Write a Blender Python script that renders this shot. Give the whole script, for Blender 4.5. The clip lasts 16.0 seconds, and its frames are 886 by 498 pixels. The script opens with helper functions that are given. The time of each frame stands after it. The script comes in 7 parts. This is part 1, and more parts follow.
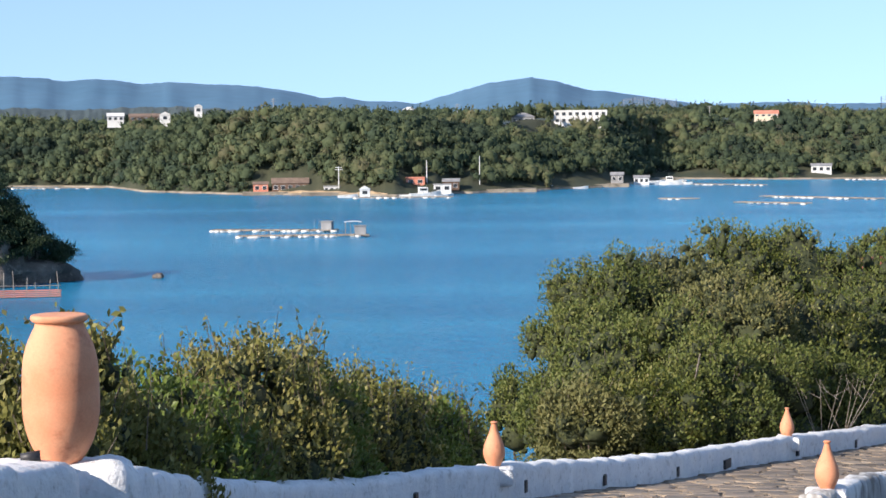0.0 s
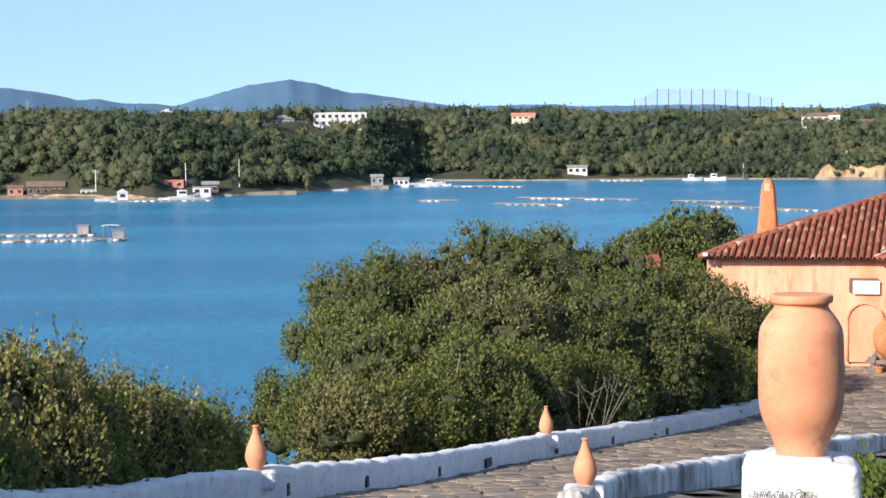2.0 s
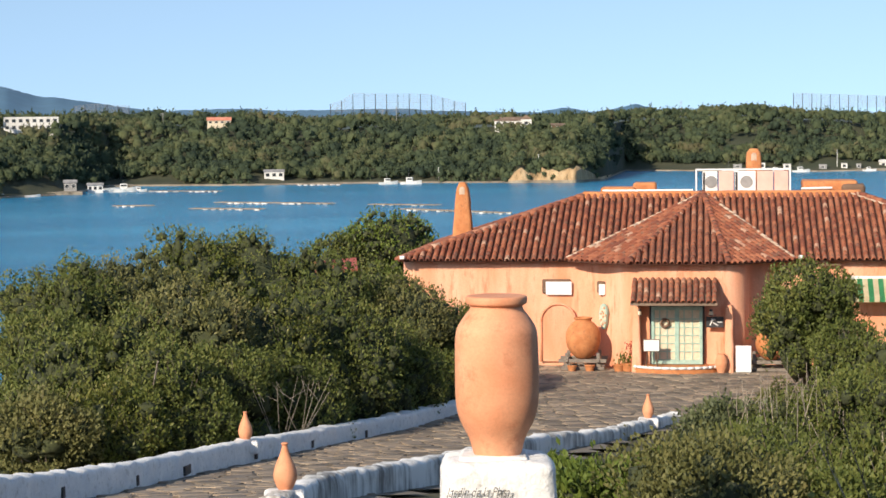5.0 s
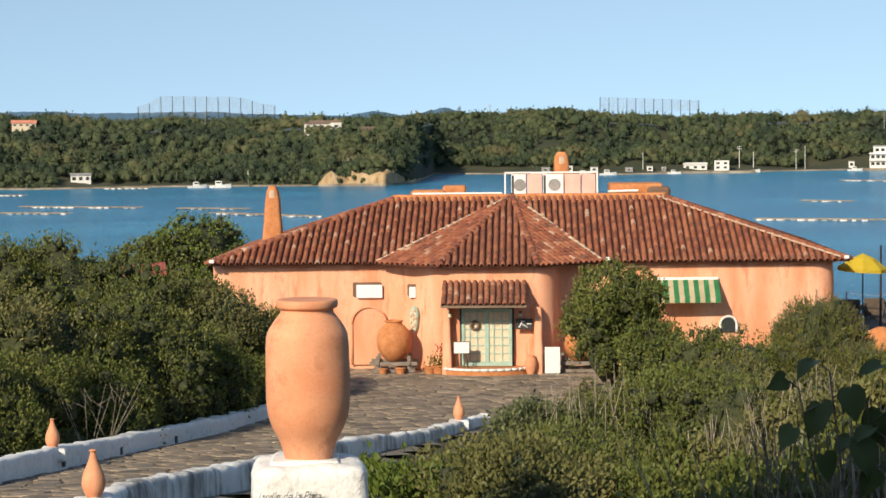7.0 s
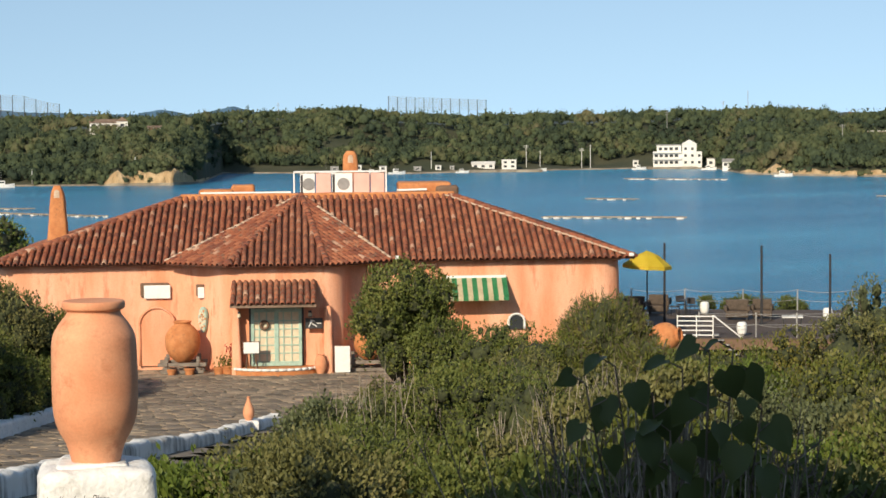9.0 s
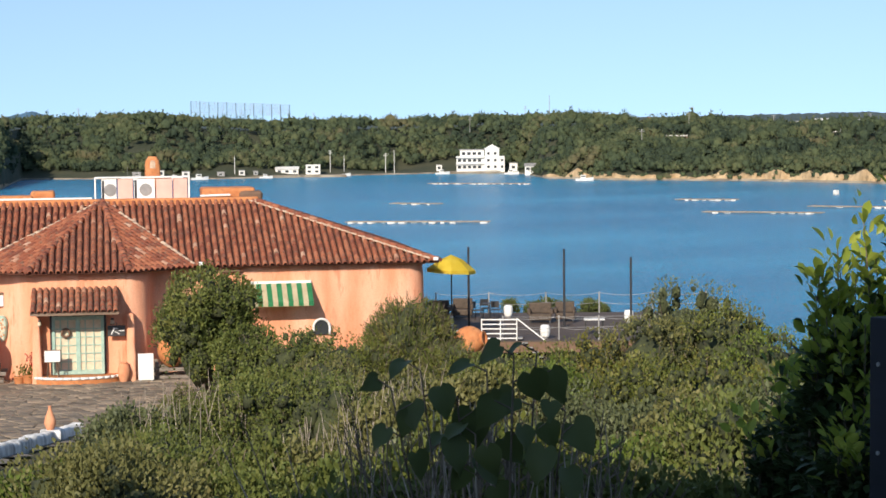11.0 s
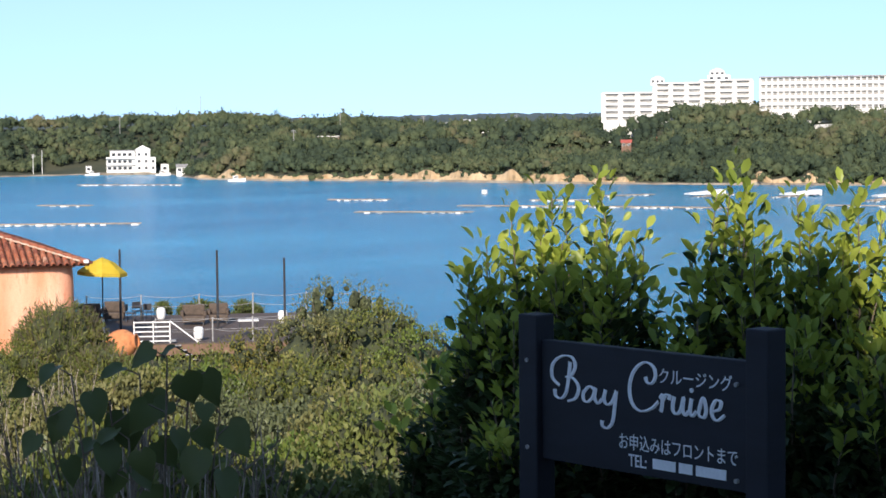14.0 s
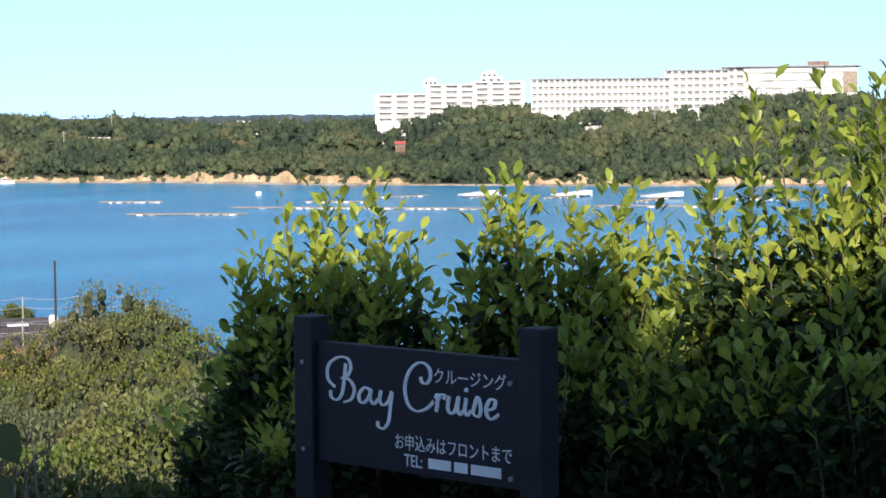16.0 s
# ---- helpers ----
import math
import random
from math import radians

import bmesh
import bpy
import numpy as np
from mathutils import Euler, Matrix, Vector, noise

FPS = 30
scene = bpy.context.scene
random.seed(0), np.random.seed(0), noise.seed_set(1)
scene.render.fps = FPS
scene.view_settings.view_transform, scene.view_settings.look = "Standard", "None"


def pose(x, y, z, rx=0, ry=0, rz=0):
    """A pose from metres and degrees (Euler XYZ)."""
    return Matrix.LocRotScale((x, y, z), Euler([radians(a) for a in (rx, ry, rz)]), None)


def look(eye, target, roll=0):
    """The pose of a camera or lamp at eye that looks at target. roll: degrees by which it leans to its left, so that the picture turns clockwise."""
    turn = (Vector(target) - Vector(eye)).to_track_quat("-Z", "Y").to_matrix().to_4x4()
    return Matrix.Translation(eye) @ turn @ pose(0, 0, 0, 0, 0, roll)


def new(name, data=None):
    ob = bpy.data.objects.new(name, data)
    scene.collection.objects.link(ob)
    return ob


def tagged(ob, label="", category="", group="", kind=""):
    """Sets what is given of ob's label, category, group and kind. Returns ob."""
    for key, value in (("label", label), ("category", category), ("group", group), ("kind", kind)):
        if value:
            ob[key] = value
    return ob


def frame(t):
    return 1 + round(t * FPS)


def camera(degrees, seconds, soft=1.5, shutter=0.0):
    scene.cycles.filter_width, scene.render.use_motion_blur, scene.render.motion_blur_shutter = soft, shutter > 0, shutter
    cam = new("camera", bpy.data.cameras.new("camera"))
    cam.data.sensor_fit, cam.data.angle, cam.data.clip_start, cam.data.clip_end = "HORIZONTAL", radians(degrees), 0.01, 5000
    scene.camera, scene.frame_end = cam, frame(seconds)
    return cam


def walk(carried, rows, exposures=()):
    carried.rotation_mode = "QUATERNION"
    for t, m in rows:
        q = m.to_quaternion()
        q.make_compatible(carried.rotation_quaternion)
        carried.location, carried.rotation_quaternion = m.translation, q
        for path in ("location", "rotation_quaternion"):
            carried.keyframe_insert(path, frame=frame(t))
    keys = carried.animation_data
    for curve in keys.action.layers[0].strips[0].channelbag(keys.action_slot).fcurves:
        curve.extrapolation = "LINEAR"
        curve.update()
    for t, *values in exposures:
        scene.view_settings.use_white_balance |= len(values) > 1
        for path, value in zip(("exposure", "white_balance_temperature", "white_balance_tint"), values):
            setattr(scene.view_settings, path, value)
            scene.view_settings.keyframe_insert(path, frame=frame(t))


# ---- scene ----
EYE = 25.0  # metres above the sea
cam = camera(25.26, 16.0, soft=1.6)
# seconds, heading clockwise from north, pitch, lean
ROWS = [
    (0.0, 0.000, -3.559, -0.519),
    (0.5, 1.424, -3.547, -0.516),
    (1.0, 3.051, -3.539, -0.558),
    (1.5, 4.906, -3.537, -0.523),
    (2.0, 6.942, -3.555, -0.550),
    (2.5, 8.435, -3.552, -0.525),
    (3.0, 9.712, -3.548, -0.542),
    (3.5, 11.108, -3.570, -0.548),
    (4.0, 12.710, -3.561, -0.567),
    (6.5, 19.805, -3.471, -0.613),
    (7.0, 21.208, -3.478, -0.568),
    (7.5, 22.697, -3.517, -0.539),
    (8.0, 24.240, -3.534, -0.534),
    (8.5, 25.761, -3.550, -0.520),
    (9.0, 27.317, -3.561, -0.517),
    (11.5, 34.492, -3.470, -0.575),
    (12.0, 36.140, -3.492, -0.558),
    (12.5, 37.898, -3.512, -0.571),
    (13.0, 39.540, -3.533, -0.556),
    (13.5, 41.189, -3.550, -0.535),
    (14.0, 43.031, -3.548, -0.553),
    (14.5, 44.833, -3.551, -0.523),
    (15.0, 46.503, -3.557, -0.507),
    (15.5, 48.067, -3.576, -0.530),
    (16.0, 49.563, -3.567, -0.524),
]
walk(cam, [(t, pose(0, 0, EYE, 90 + p, 0, -h) @ pose(0, 0, 0, 0, 0, r)) for t, h, p, r in ROWS],
     exposures=[(0.0, 0.72, 6500, 10), (1.5, 0.7, 6500, 10), (3.5, 0.58, 6600, 9), (6.5, 0.27, 7550, 5), (9.0, 0.16, 7550, 4), (11.5, 0.42, 6650, 8), (12.5, 0.52, 6500, 10), (14.5, 0.68, 6500, 10), (16.0, 0.78, 6500, 10)])

# ---- world and sun ----
SUN_AZ, SUN_EL = 231.0, 28.0
world = bpy.data.worlds.new("sky")
scene.world = world
world.use_nodes = True
wn = world.node_tree
sky = wn.nodes.new("ShaderNodeTexSky")
sky.sky_type = "NISHITA"
sky.sun_disc = False
sky.sun_elevation, sky.sun_rotation = radians(SUN_EL), radians(SUN_AZ)
sky.air_density, sky.dust_density, sky.ozone_density, sky.altitude = 1.0, 0.4, 1.5, 0
wn.nodes["Background"].inputs["Strength"].default_value = 0.17
# the clear upper sky reaches far down in this dry autumn air
tcw, sep, comb = wn.nodes.new("ShaderNodeTexCoord"), wn.nodes.new("ShaderNodeSeparateXYZ"), wn.nodes.new("ShaderNodeCombineXYZ")
lift = wn.nodes.new("ShaderNodeMath")
lift.operation = "MULTIPLY_ADD"
lift.inputs[1].default_value, lift.inputs[2].default_value = 1.0, 0.24
wn.links.new(tcw.outputs["Generated"], sep.inputs[0])
wn.links.new(sep.outputs[0], comb.inputs[0])
wn.links.new(sep.outputs[1], comb.inputs[1])
wn.links.new(sep.outputs[2], lift.inputs[0])
wn.links.new(lift.outputs[0], comb.inputs[2])
wn.links.new(comb.outputs[0], sky.inputs["Vector"])
wn.links.new(sky.outputs[0], wn.nodes["Background"].inputs["Color"])
sun = new("sun", bpy.data.lights.new("sun", "SUN"))
sun.data.energy, sun.data.angle, sun.data.color = 4.6, radians(0.53), (1.0, 0.89, 0.78)
sv = Vector((math.sin(radians(SUN_AZ)) * math.cos(radians(SUN_EL)), math.cos(radians(SUN_AZ)) * math.cos(radians(SUN_EL)), math.sin(radians(SUN_EL))))
sun.matrix_world = look(sv * 300, (0, 0, 0))

# ---- materials ----
def material(name, rough=0.8, metal=0.0, spec=0.5):
    m = bpy.data.materials.new(name)
    m.use_nodes = True
    b = m.node_tree.nodes["Principled BSDF"]
    b.inputs["Roughness"].default_value, b.inputs["Metallic"].default_value = rough, metal
    b.inputs["Specular IOR Level"].default_value = spec
    return m, m.node_tree, b


def ramp(nt, source, stops):
    r = nt.nodes.new("ShaderNodeValToRGB")
    while len(r.color_ramp.elements) < len(stops):
        r.color_ramp.elements.new(0.5)
    for e, (p, c) in zip(r.color_ramp.elements, stops):
        e.position, e.color = p, (*c, 1)
    nt.links.new(source, r.inputs[0])
    return r.outputs[0]


def coords(nt, scale=(1, 1, 1)):
    tc, mp = nt.nodes.new("ShaderNodeTexCoord"), nt.nodes.new("ShaderNodeMapping")
    mp.inputs["Scale"].default_value = scale
    nt.links.new(tc.outputs["Object"], mp.inputs[0])
    return mp.outputs[0]


def noise_tex(nt, scale, detail=4, vec=None, rough=0.55):
    n = nt.nodes.new("ShaderNodeTexNoise")
    n.inputs["Scale"].default_value, n.inputs["Detail"].default_value, n.inputs["Roughness"].default_value = scale, detail, rough
    nt.links.new(vec if vec else coords(nt), n.inputs["Vector"])
    return n.outputs["Fac"]


def mixc(nt, fac, a, b, mode="MIX"):
    m = nt.nodes.new("ShaderNodeMix")
    m.data_type, m.blend_type = "RGBA", mode
    for s, v in ((m.inputs[0], fac), (m.inputs[6], a), (m.inputs[7], b)):
        if isinstance(v, (int, float)):
            s.default_value = v
        elif isinstance(v, tuple):
            s.default_value = (*v, 1)
        else:
            nt.links.new(v, s)
    return m.outputs[2]


def bump(nt, b, height, strength=0.3, dist=0.02):
    n = nt.nodes.new("ShaderNodeBump")
    n.inputs["Strength"].default_value, n.inputs["Distance"].default_value = strength, dist
    nt.links.new(height, n.inputs["Height"])
    nt.links.new(n.outputs[0], b.inputs["Normal"])


def worn(name, a, b_, c=None, scale=3.0, fine=40.0, rough=0.85, strength=0.3, dist=0.01, stretch=(1, 1, 1), metal=0.0):
    """Two-scale mottled surface: a to b_ in broad patches, c as scattered stains, a fine grain in the relief."""
    m, nt, b = material(name, rough, metal)
    v = coords(nt, stretch)
    big, small = noise_tex(nt, scale, 5, v), noise_tex(nt, fine, 3)
    col = ramp(nt, big, [(0.35, a), (0.65, b_)])
    if c:
        st = ramp(nt, noise_tex(nt, scale * 2.7, 6, v, 0.7), [(0.54, (0, 0, 0)), (0.7, (1, 1, 1))])
        col = mixc(nt, st, col, c)
    col = mixc(nt, 0.25, col, ramp(nt, small, [(0.3, (0.5, 0.5, 0.5)), (0.7, (1, 1, 1))]), "MULTIPLY")
    nt.links.new(col, b.inputs["Base Color"])
    bump(nt, b, small, strength, dist)
    return m


def leafy(name, stops, rough=0.5, trans=0.25, patch=0.6, mottle=0.0, swing=0.82):
    """Leaves: each takes its own tone, with broad patches over the whole plant and light through the blade."""
    m, nt, b = material(name, rough, 0, 0.22)
    g = nt.nodes.new("ShaderNodeNewGeometry")
    mixv = nt.nodes.new("ShaderNodeMath")
    mixv.operation = "MULTIPLY_ADD"
    nt.links.new(g.outputs["Random Per Island"], mixv.inputs[0])
    mixv.inputs[1].default_value = 0.28
    nz = nt.nodes.new("ShaderNodeMath")
    nz.operation = "MULTIPLY_ADD"
    nt.links.new(noise_tex(nt, patch, 3), nz.inputs[0])
    nz.inputs[1].default_value, nz.inputs[2].default_value = swing, 0.41 - 0.5 * swing
    nt.links.new(nz.outputs[0], mixv.inputs[2])
    col = ramp(nt, mixv.outputs[0], stops)
    if mottle:
        fine = noise_tex(nt, mottle, 6, None, 0.75)
        col = mixc(nt, 0.7, col, ramp(nt, fine, [(0.36, (0.68, 0.7, 0.68)), (0.62, (1.15, 1.14, 1.05))]), "MULTIPLY")
        bump(nt, b, fine, 0.4, 0.3)
    nt.links.new(col, b.inputs["Base Color"])
    if trans:
        t = nt.nodes.new("ShaderNodeBsdfTranslucent")
        nt.links.new(col, t.inputs["Color"])
        mx = nt.nodes.new("ShaderNodeMixShader")
        mx.inputs[0].default_value = trans
        nt.links.new(b.outputs[0], mx.inputs[1])
        nt.links.new(t.outputs[0], mx.inputs[2])
        nt.links.new(mx.outputs[0], nt.nodes["Material Output"].inputs["Surface"])
    return m


def water_material():
    m, nt, b = material("sea_water", 0.2, 0, 0.4)
    b.inputs["IOR"].default_value = 1.33
    v = coords(nt, (1, 1, 1))
    patch = noise_tex(nt, 0.012, 4, coords(nt, (0.35, 1.3, 1)))
    col = ramp(nt, patch, [(0.3, (0.007, 0.138, 0.28)), (0.5, (0.012, 0.18, 0.335)), (0.72, (0.028, 0.25, 0.42))])
    nt.links.new(col, b.inputs["Base Color"])
    h1, h2 = noise_tex(nt, 0.9, 5, v, 0.6), noise_tex(nt, 0.16, 3, v)
    add = nt.nodes.new("ShaderNodeMath")
    add.operation = "MULTIPLY_ADD"
    nt.links.new(h2, add.inputs[0])
    add.inputs[1].default_value = 1.5
    nt.links.new(h1, add.inputs[2])
    bump(nt, b, add.outputs[0], 1.0, 0.75)
    return m


WATER = water_material()
FAR_LEAF = leafy("far_foliage", [(0.2, (0.038, 0.057, 0.04)), (0.4, (0.06, 0.084, 0.052)), (0.56, (0.086, 0.112, 0.06)), (0.72, (0.118, 0.136, 0.07)), (0.9, (0.15, 0.138, 0.08))], 0.95, 0.3, 0.028, 0.4, 1.7)
OLIVE_LEAF = leafy("olive_leaf", [(0.15, (0.06, 0.066, 0.026)), (0.45, (0.125, 0.128, 0.045)), (0.7, (0.195, 0.185, 0.07)), (0.9, (0.28, 0.225, 0.105))], 0.55, 0.22, 0.8)
GOLD_LEAF = leafy("yellowing_leaf", [(0.15, (0.07, 0.072, 0.018)), (0.45, (0.14, 0.137, 0.032)), (0.7, (0.205, 0.185, 0.045)), (0.9, (0.28, 0.21, 0.07))], 0.5, 0.3, 0.7)
SAGE_LEAF = leafy("grey_green_leaf", [(0.15, (0.055, 0.068, 0.034)), (0.45, (0.105, 0.123, 0.058)), (0.7, (0.16, 0.178, 0.085)), (0.9, (0.22, 0.22, 0.115))], 0.5, 0.25, 0.7)
# brighter copy of the olive leaf; sunlight on these shrubs put into the colour
SUNLIT_WILD_LEAF = leafy("sunlit_wild_leaf", [(0.15, (0.06, 0.065, 0.022)), (0.4, (0.145, 0.15, 0.04)), (0.62, (0.24, 0.225, 0.07)), (0.82, (0.34, 0.29, 0.12)), (0.95, (0.4, 0.2, 0.09))], 0.45, 0.3, 1.1)
FRESH_LEAF = leafy("fresh_leaf", [(0.1, (0.04, 0.06, 0.016)), (0.45, (0.1, 0.145, 0.03)), (0.75, (0.17, 0.21, 0.045)), (0.95, (0.27, 0.27, 0.08))], 0.42, 0.28, 0.8)
BUSH_LEAF = leafy("shrub_leaf", [(0.15, (0.04, 0.056, 0.014)), (0.4, (0.085, 0.108, 0.024)), (0.62, (0.148, 0.16, 0.038)), (0.82, (0.24, 0.21, 0.07)), (0.95, (0.3, 0.15, 0.06))], 0.42, 0.25, 1.1)
TREE_LEAF = leafy("tree_leaf", [(0.15, (0.046, 0.064, 0.02)), (0.42, (0.095, 0.122, 0.032)), (0.62, (0.145, 0.165, 0.044)), (0.82, (0.22, 0.208, 0.07))], 0.55, 0.25, 0.5)
# leaf age and light in one: tips coloured as sunlit, inside darkened as shaded
SUNLIT_LAUREL = leafy("sunlit_laurel_leaf", [(0.1, (0.07, 0.11, 0.026)), (0.35, (0.16, 0.22, 0.04)), (0.58, (0.32, 0.38, 0.06)), (0.82, (0.5, 0.52, 0.1))], 0.34, 0.42, 1.2)
SHADED_LAUREL = leafy("shaded_laurel_leaf", [(0.1, (0.014, 0.029, 0.014)), (0.4, (0.028, 0.05, 0.019)), (0.7, (0.05, 0.078, 0.026)), (0.95, (0.095, 0.12, 0.036))], 0.34, 0.25, 1.2)
DARK_LEAF = leafy("broad_leaf", [(0.1, (0.04, 0.055, 0.02)), (0.6, (0.085, 0.105, 0.032)), (0.95, (0.15, 0.155, 0.05))], 0.45, 0.2, 1.0)
PINE_LEAF = leafy("pine_needle", [(0.1, (0.01, 0.022, 0.014)), (0.6, (0.025, 0.045, 0.02)), (0.95, (0.06, 0.07, 0.025))], 0.6, 0.1, 0.1)
# dark filler for crowns; the shade between leaves is put into its colour
CROWN_SHADE = worn("crown_shade", (0.03, 0.037, 0.016), (0.06, 0.07, 0.026), None, 5, 40, 0.95, 0.5, 0.02)
BARK = worn("bark", (0.09, 0.07, 0.05), (0.2, 0.16, 0.12), None, 6, 60, 0.9, 0.6, 0.02)
TWIG = worn("dry_twig", (0.22, 0.18, 0.14), (0.38, 0.33, 0.28), None, 8, 60, 0.9, 0.3, 0.01)
SOIL = worn("soil_and_litter", (0.05, 0.045, 0.025), (0.1, 0.09, 0.04), (0.06, 0.08, 0.03), 0.8, 14, 0.95, 0.6, 0.05)
FAR_SOIL = worn("far_forest_floor", (0.03, 0.04, 0.018), (0.06, 0.06, 0.03), None, 0.05, 0.8, 0.95, 0.4, 0.3)
CLIFF = worn("sandstone_cliff", (0.4, 0.26, 0.13), (0.62, 0.45, 0.27), (0.13, 0.1, 0.055), 0.22, 1.3, 0.9, 1.0, 1.0, (1, 1, 0.35))
BEACH = worn("shore_gravel", (0.16, 0.13, 0.095), (0.36, 0.31, 0.235), (0.1, 0.085, 0.065), 0.08, 1.5, 0.95, 0.5, 0.2)
ROCK = worn("dark_rock", (0.07, 0.06, 0.05), (0.2, 0.17, 0.14), (0.3, 0.26, 0.2), 0.25, 2.0, 0.9, 0.9, 0.4)
# haze put into the base colour: blue in place of woodland green
MOUNT = worn("haze_blue_hill", (0.06, 0.15, 0.24), (0.08, 0.175, 0.27), None, 0.003, 0.02, 1.0, 0.05, 1.0)
# this wood's grey-blue cast is haze mixed into its colour
HILL2 = worn("haze_grey_wood", (0.045, 0.07, 0.075), (0.075, 0.1, 0.1), None, 0.01, 0.08, 1.0, 0.5, 3.0)
TERRACOTTA = worn("terracotta", (0.67, 0.27, 0.14), (0.76, 0.37, 0.215), (0.57, 0.215, 0.11), 2.2, 55, 0.8, 0.2, 0.004)
TERRA_DARK = worn("old_terracotta", (0.48, 0.17, 0.06), (0.6, 0.25, 0.1), (0.28, 0.12, 0.06), 3, 50, 0.82, 0.3, 0.004)
WHITEWASH = worn("whitewash", (0.72, 0.73, 0.74), (0.84, 0.83, 0.81), (0.5, 0.49, 0.47), 2.5, 22, 0.85, 0.7, 0.02)
STUCCO = worn("orange_stucco", (0.73, 0.295, 0.16), (0.83, 0.445, 0.295), (0.65, 0.215, 0.11), 1.1, 16, 0.88, 0.5, 0.02, (1, 1, 0.2))
def tile_material():
    m, nt, b = material("roof_tile", 0.85)
    g, oi = nt.nodes.new("ShaderNodeNewGeometry"), nt.nodes.new("ShaderNodeObjectInfo")
    add = nt.nodes.new("ShaderNodeMath")
    add.operation = "ADD"
    nt.links.new(g.outputs["Random Per Island"], add.inputs[0])
    nt.links.new(oi.outputs["Random"], add.inputs[1])
    fr = nt.nodes.new("ShaderNodeMath")
    fr.operation = "FRACT"
    nt.links.new(add.outputs[0], fr.inputs[0])
    col = ramp(nt, fr.outputs[0], [(0.0, (0.15, 0.044, 0.027)), (0.3, (0.22, 0.064, 0.034)), (0.6, (0.275, 0.086, 0.043)), (0.95, (0.33, 0.12, 0.064)), (1.0, (0.46, 0.3, 0.22))])
    lich = ramp(nt, noise_tex(nt, 5, 5), [(0.52, (0, 0, 0)), (0.72, (1, 1, 1))])
    nt.links.new(mixc(nt, lich, col, (0.16, 0.1, 0.07)), b.inputs["Base Color"])
    bump(nt, b, noise_tex(nt, 45, 3), 0.3, 0.01)
    return m


TILE = tile_material()
# bed below the cover tiles, darkened to stand for shade in the grooves
PAN = worn("shaded_pan_bed", (0.09, 0.035, 0.022), (0.15, 0.055, 0.034), (0.06, 0.04, 0.03), 1.5, 20, 0.9, 0.4, 0.02)
MORTAR = worn("lime_mortar", (0.46, 0.32, 0.23), (0.6, 0.47, 0.36), (0.4, 0.2, 0.12), 4, 30, 0.9, 0.4, 0.01)
WHITE = worn("white_paint", (0.76, 0.76, 0.75), (0.84, 0.84, 0.82), None, 0.6, 12, 0.6, 0.1, 0.005)
FARWHITE = worn("white_render", (0.66, 0.65, 0.62), (0.8, 0.79, 0.76), None, 0.08, 1.2, 0.8, 0.1, 0.02)
PINK = worn("pink_panel", (0.72, 0.4, 0.34), (0.78, 0.47, 0.4), None, 2, 30, 0.6, 0.1, 0.004)
DARK = worn("dark_metal", (0.02, 0.02, 0.022), (0.045, 0.045, 0.05), None, 3, 40, 0.5, 0.1, 0.003)
GREY = worn("weathered_grey", (0.22, 0.22, 0.22), (0.36, 0.35, 0.34), None, 0.5, 8, 0.7, 0.2, 0.01)
GLASS = worn("window_glass", (0.03, 0.035, 0.04), (0.06, 0.065, 0.07), None, 0.4, 3, 0.12, 0.02, 0.002)
WOODGREY = worn("weathered_wood", (0.16, 0.13, 0.11), (0.28, 0.24, 0.2), (0.1, 0.08, 0.07), 3, 50, 0.85, 0.4, 0.006, (1, 1, 6))
BROWNWOOD = worn("brown_boards", (0.12, 0.07, 0.045), (0.2, 0.12, 0.08), None, 0.6, 6, 0.85, 0.3, 0.02)
BROWNROOF = worn("brown_roof", (0.16, 0.11, 0.08), (0.26, 0.18, 0.13), None, 0.4, 4, 0.8, 0.3, 0.03)
SALMON = worn("salmon_render", (0.62, 0.22, 0.14), (0.72, 0.3, 0.2), None, 0.3, 4, 0.85, 0.2, 0.02)
SAGE = worn("sage_green_paint", (0.3, 0.46, 0.4), (0.4, 0.56, 0.48), (0.25, 0.32, 0.26), 5, 60, 0.6, 0.2, 0.003)
CREAM = worn("cream_curtain", (0.62, 0.52, 0.38), (0.72, 0.62, 0.47), None, 6, 40, 0.8, 0.2, 0.004)
GREENCLOTH = worn("green_canvas", (0.04, 0.3, 0.12), (0.07, 0.38, 0.17), None, 3, 90, 0.8, 0.2, 0.003)
CREAMCLOTH = worn("cream_canvas", (0.74, 0.66, 0.45), (0.82, 0.75, 0.55), None, 3, 90, 0.8, 0.2, 0.003)
YELLOW = worn("yellow_canvas", (0.85, 0.64, 0.05), (0.9, 0.7, 0.09), None, 2, 60, 0.75, 0.2, 0.003)
DECK = worn("dark_decking", (0.06, 0.042, 0.034), (0.11, 0.08, 0.062), None, 1.5, 20, 0.75, 0.3, 0.006, (0.4, 6, 1))
RATTAN = worn("dark_rattan", (0.05, 0.035, 0.025), (0.1, 0.07, 0.05), None, 8, 70, 0.7, 0.5, 0.006)
NAVY = worn("navy_paint", (0.003, 0.004, 0.009), (0.006, 0.008, 0.016), None, 2, 40, 0.75, 0.25, 0.003, (1, 1, 5))
SIGNWHITE = worn("sign_lettering", (0.62, 0.64, 0.68), (0.72, 0.74, 0.76), None, 9, 60, 0.6, 0.1, 0.002)
INK = worn("faded_ink", (0.05, 0.05, 0.05), (0.16, 0.15, 0.14), None, 20, 80, 0.9, 0.1, 0.002)
BLUEPAINT = worn("blue_plastic", (0.04, 0.16, 0.3), (0.07, 0.22, 0.38), None, 2, 30, 0.5, 0.1, 0.003)
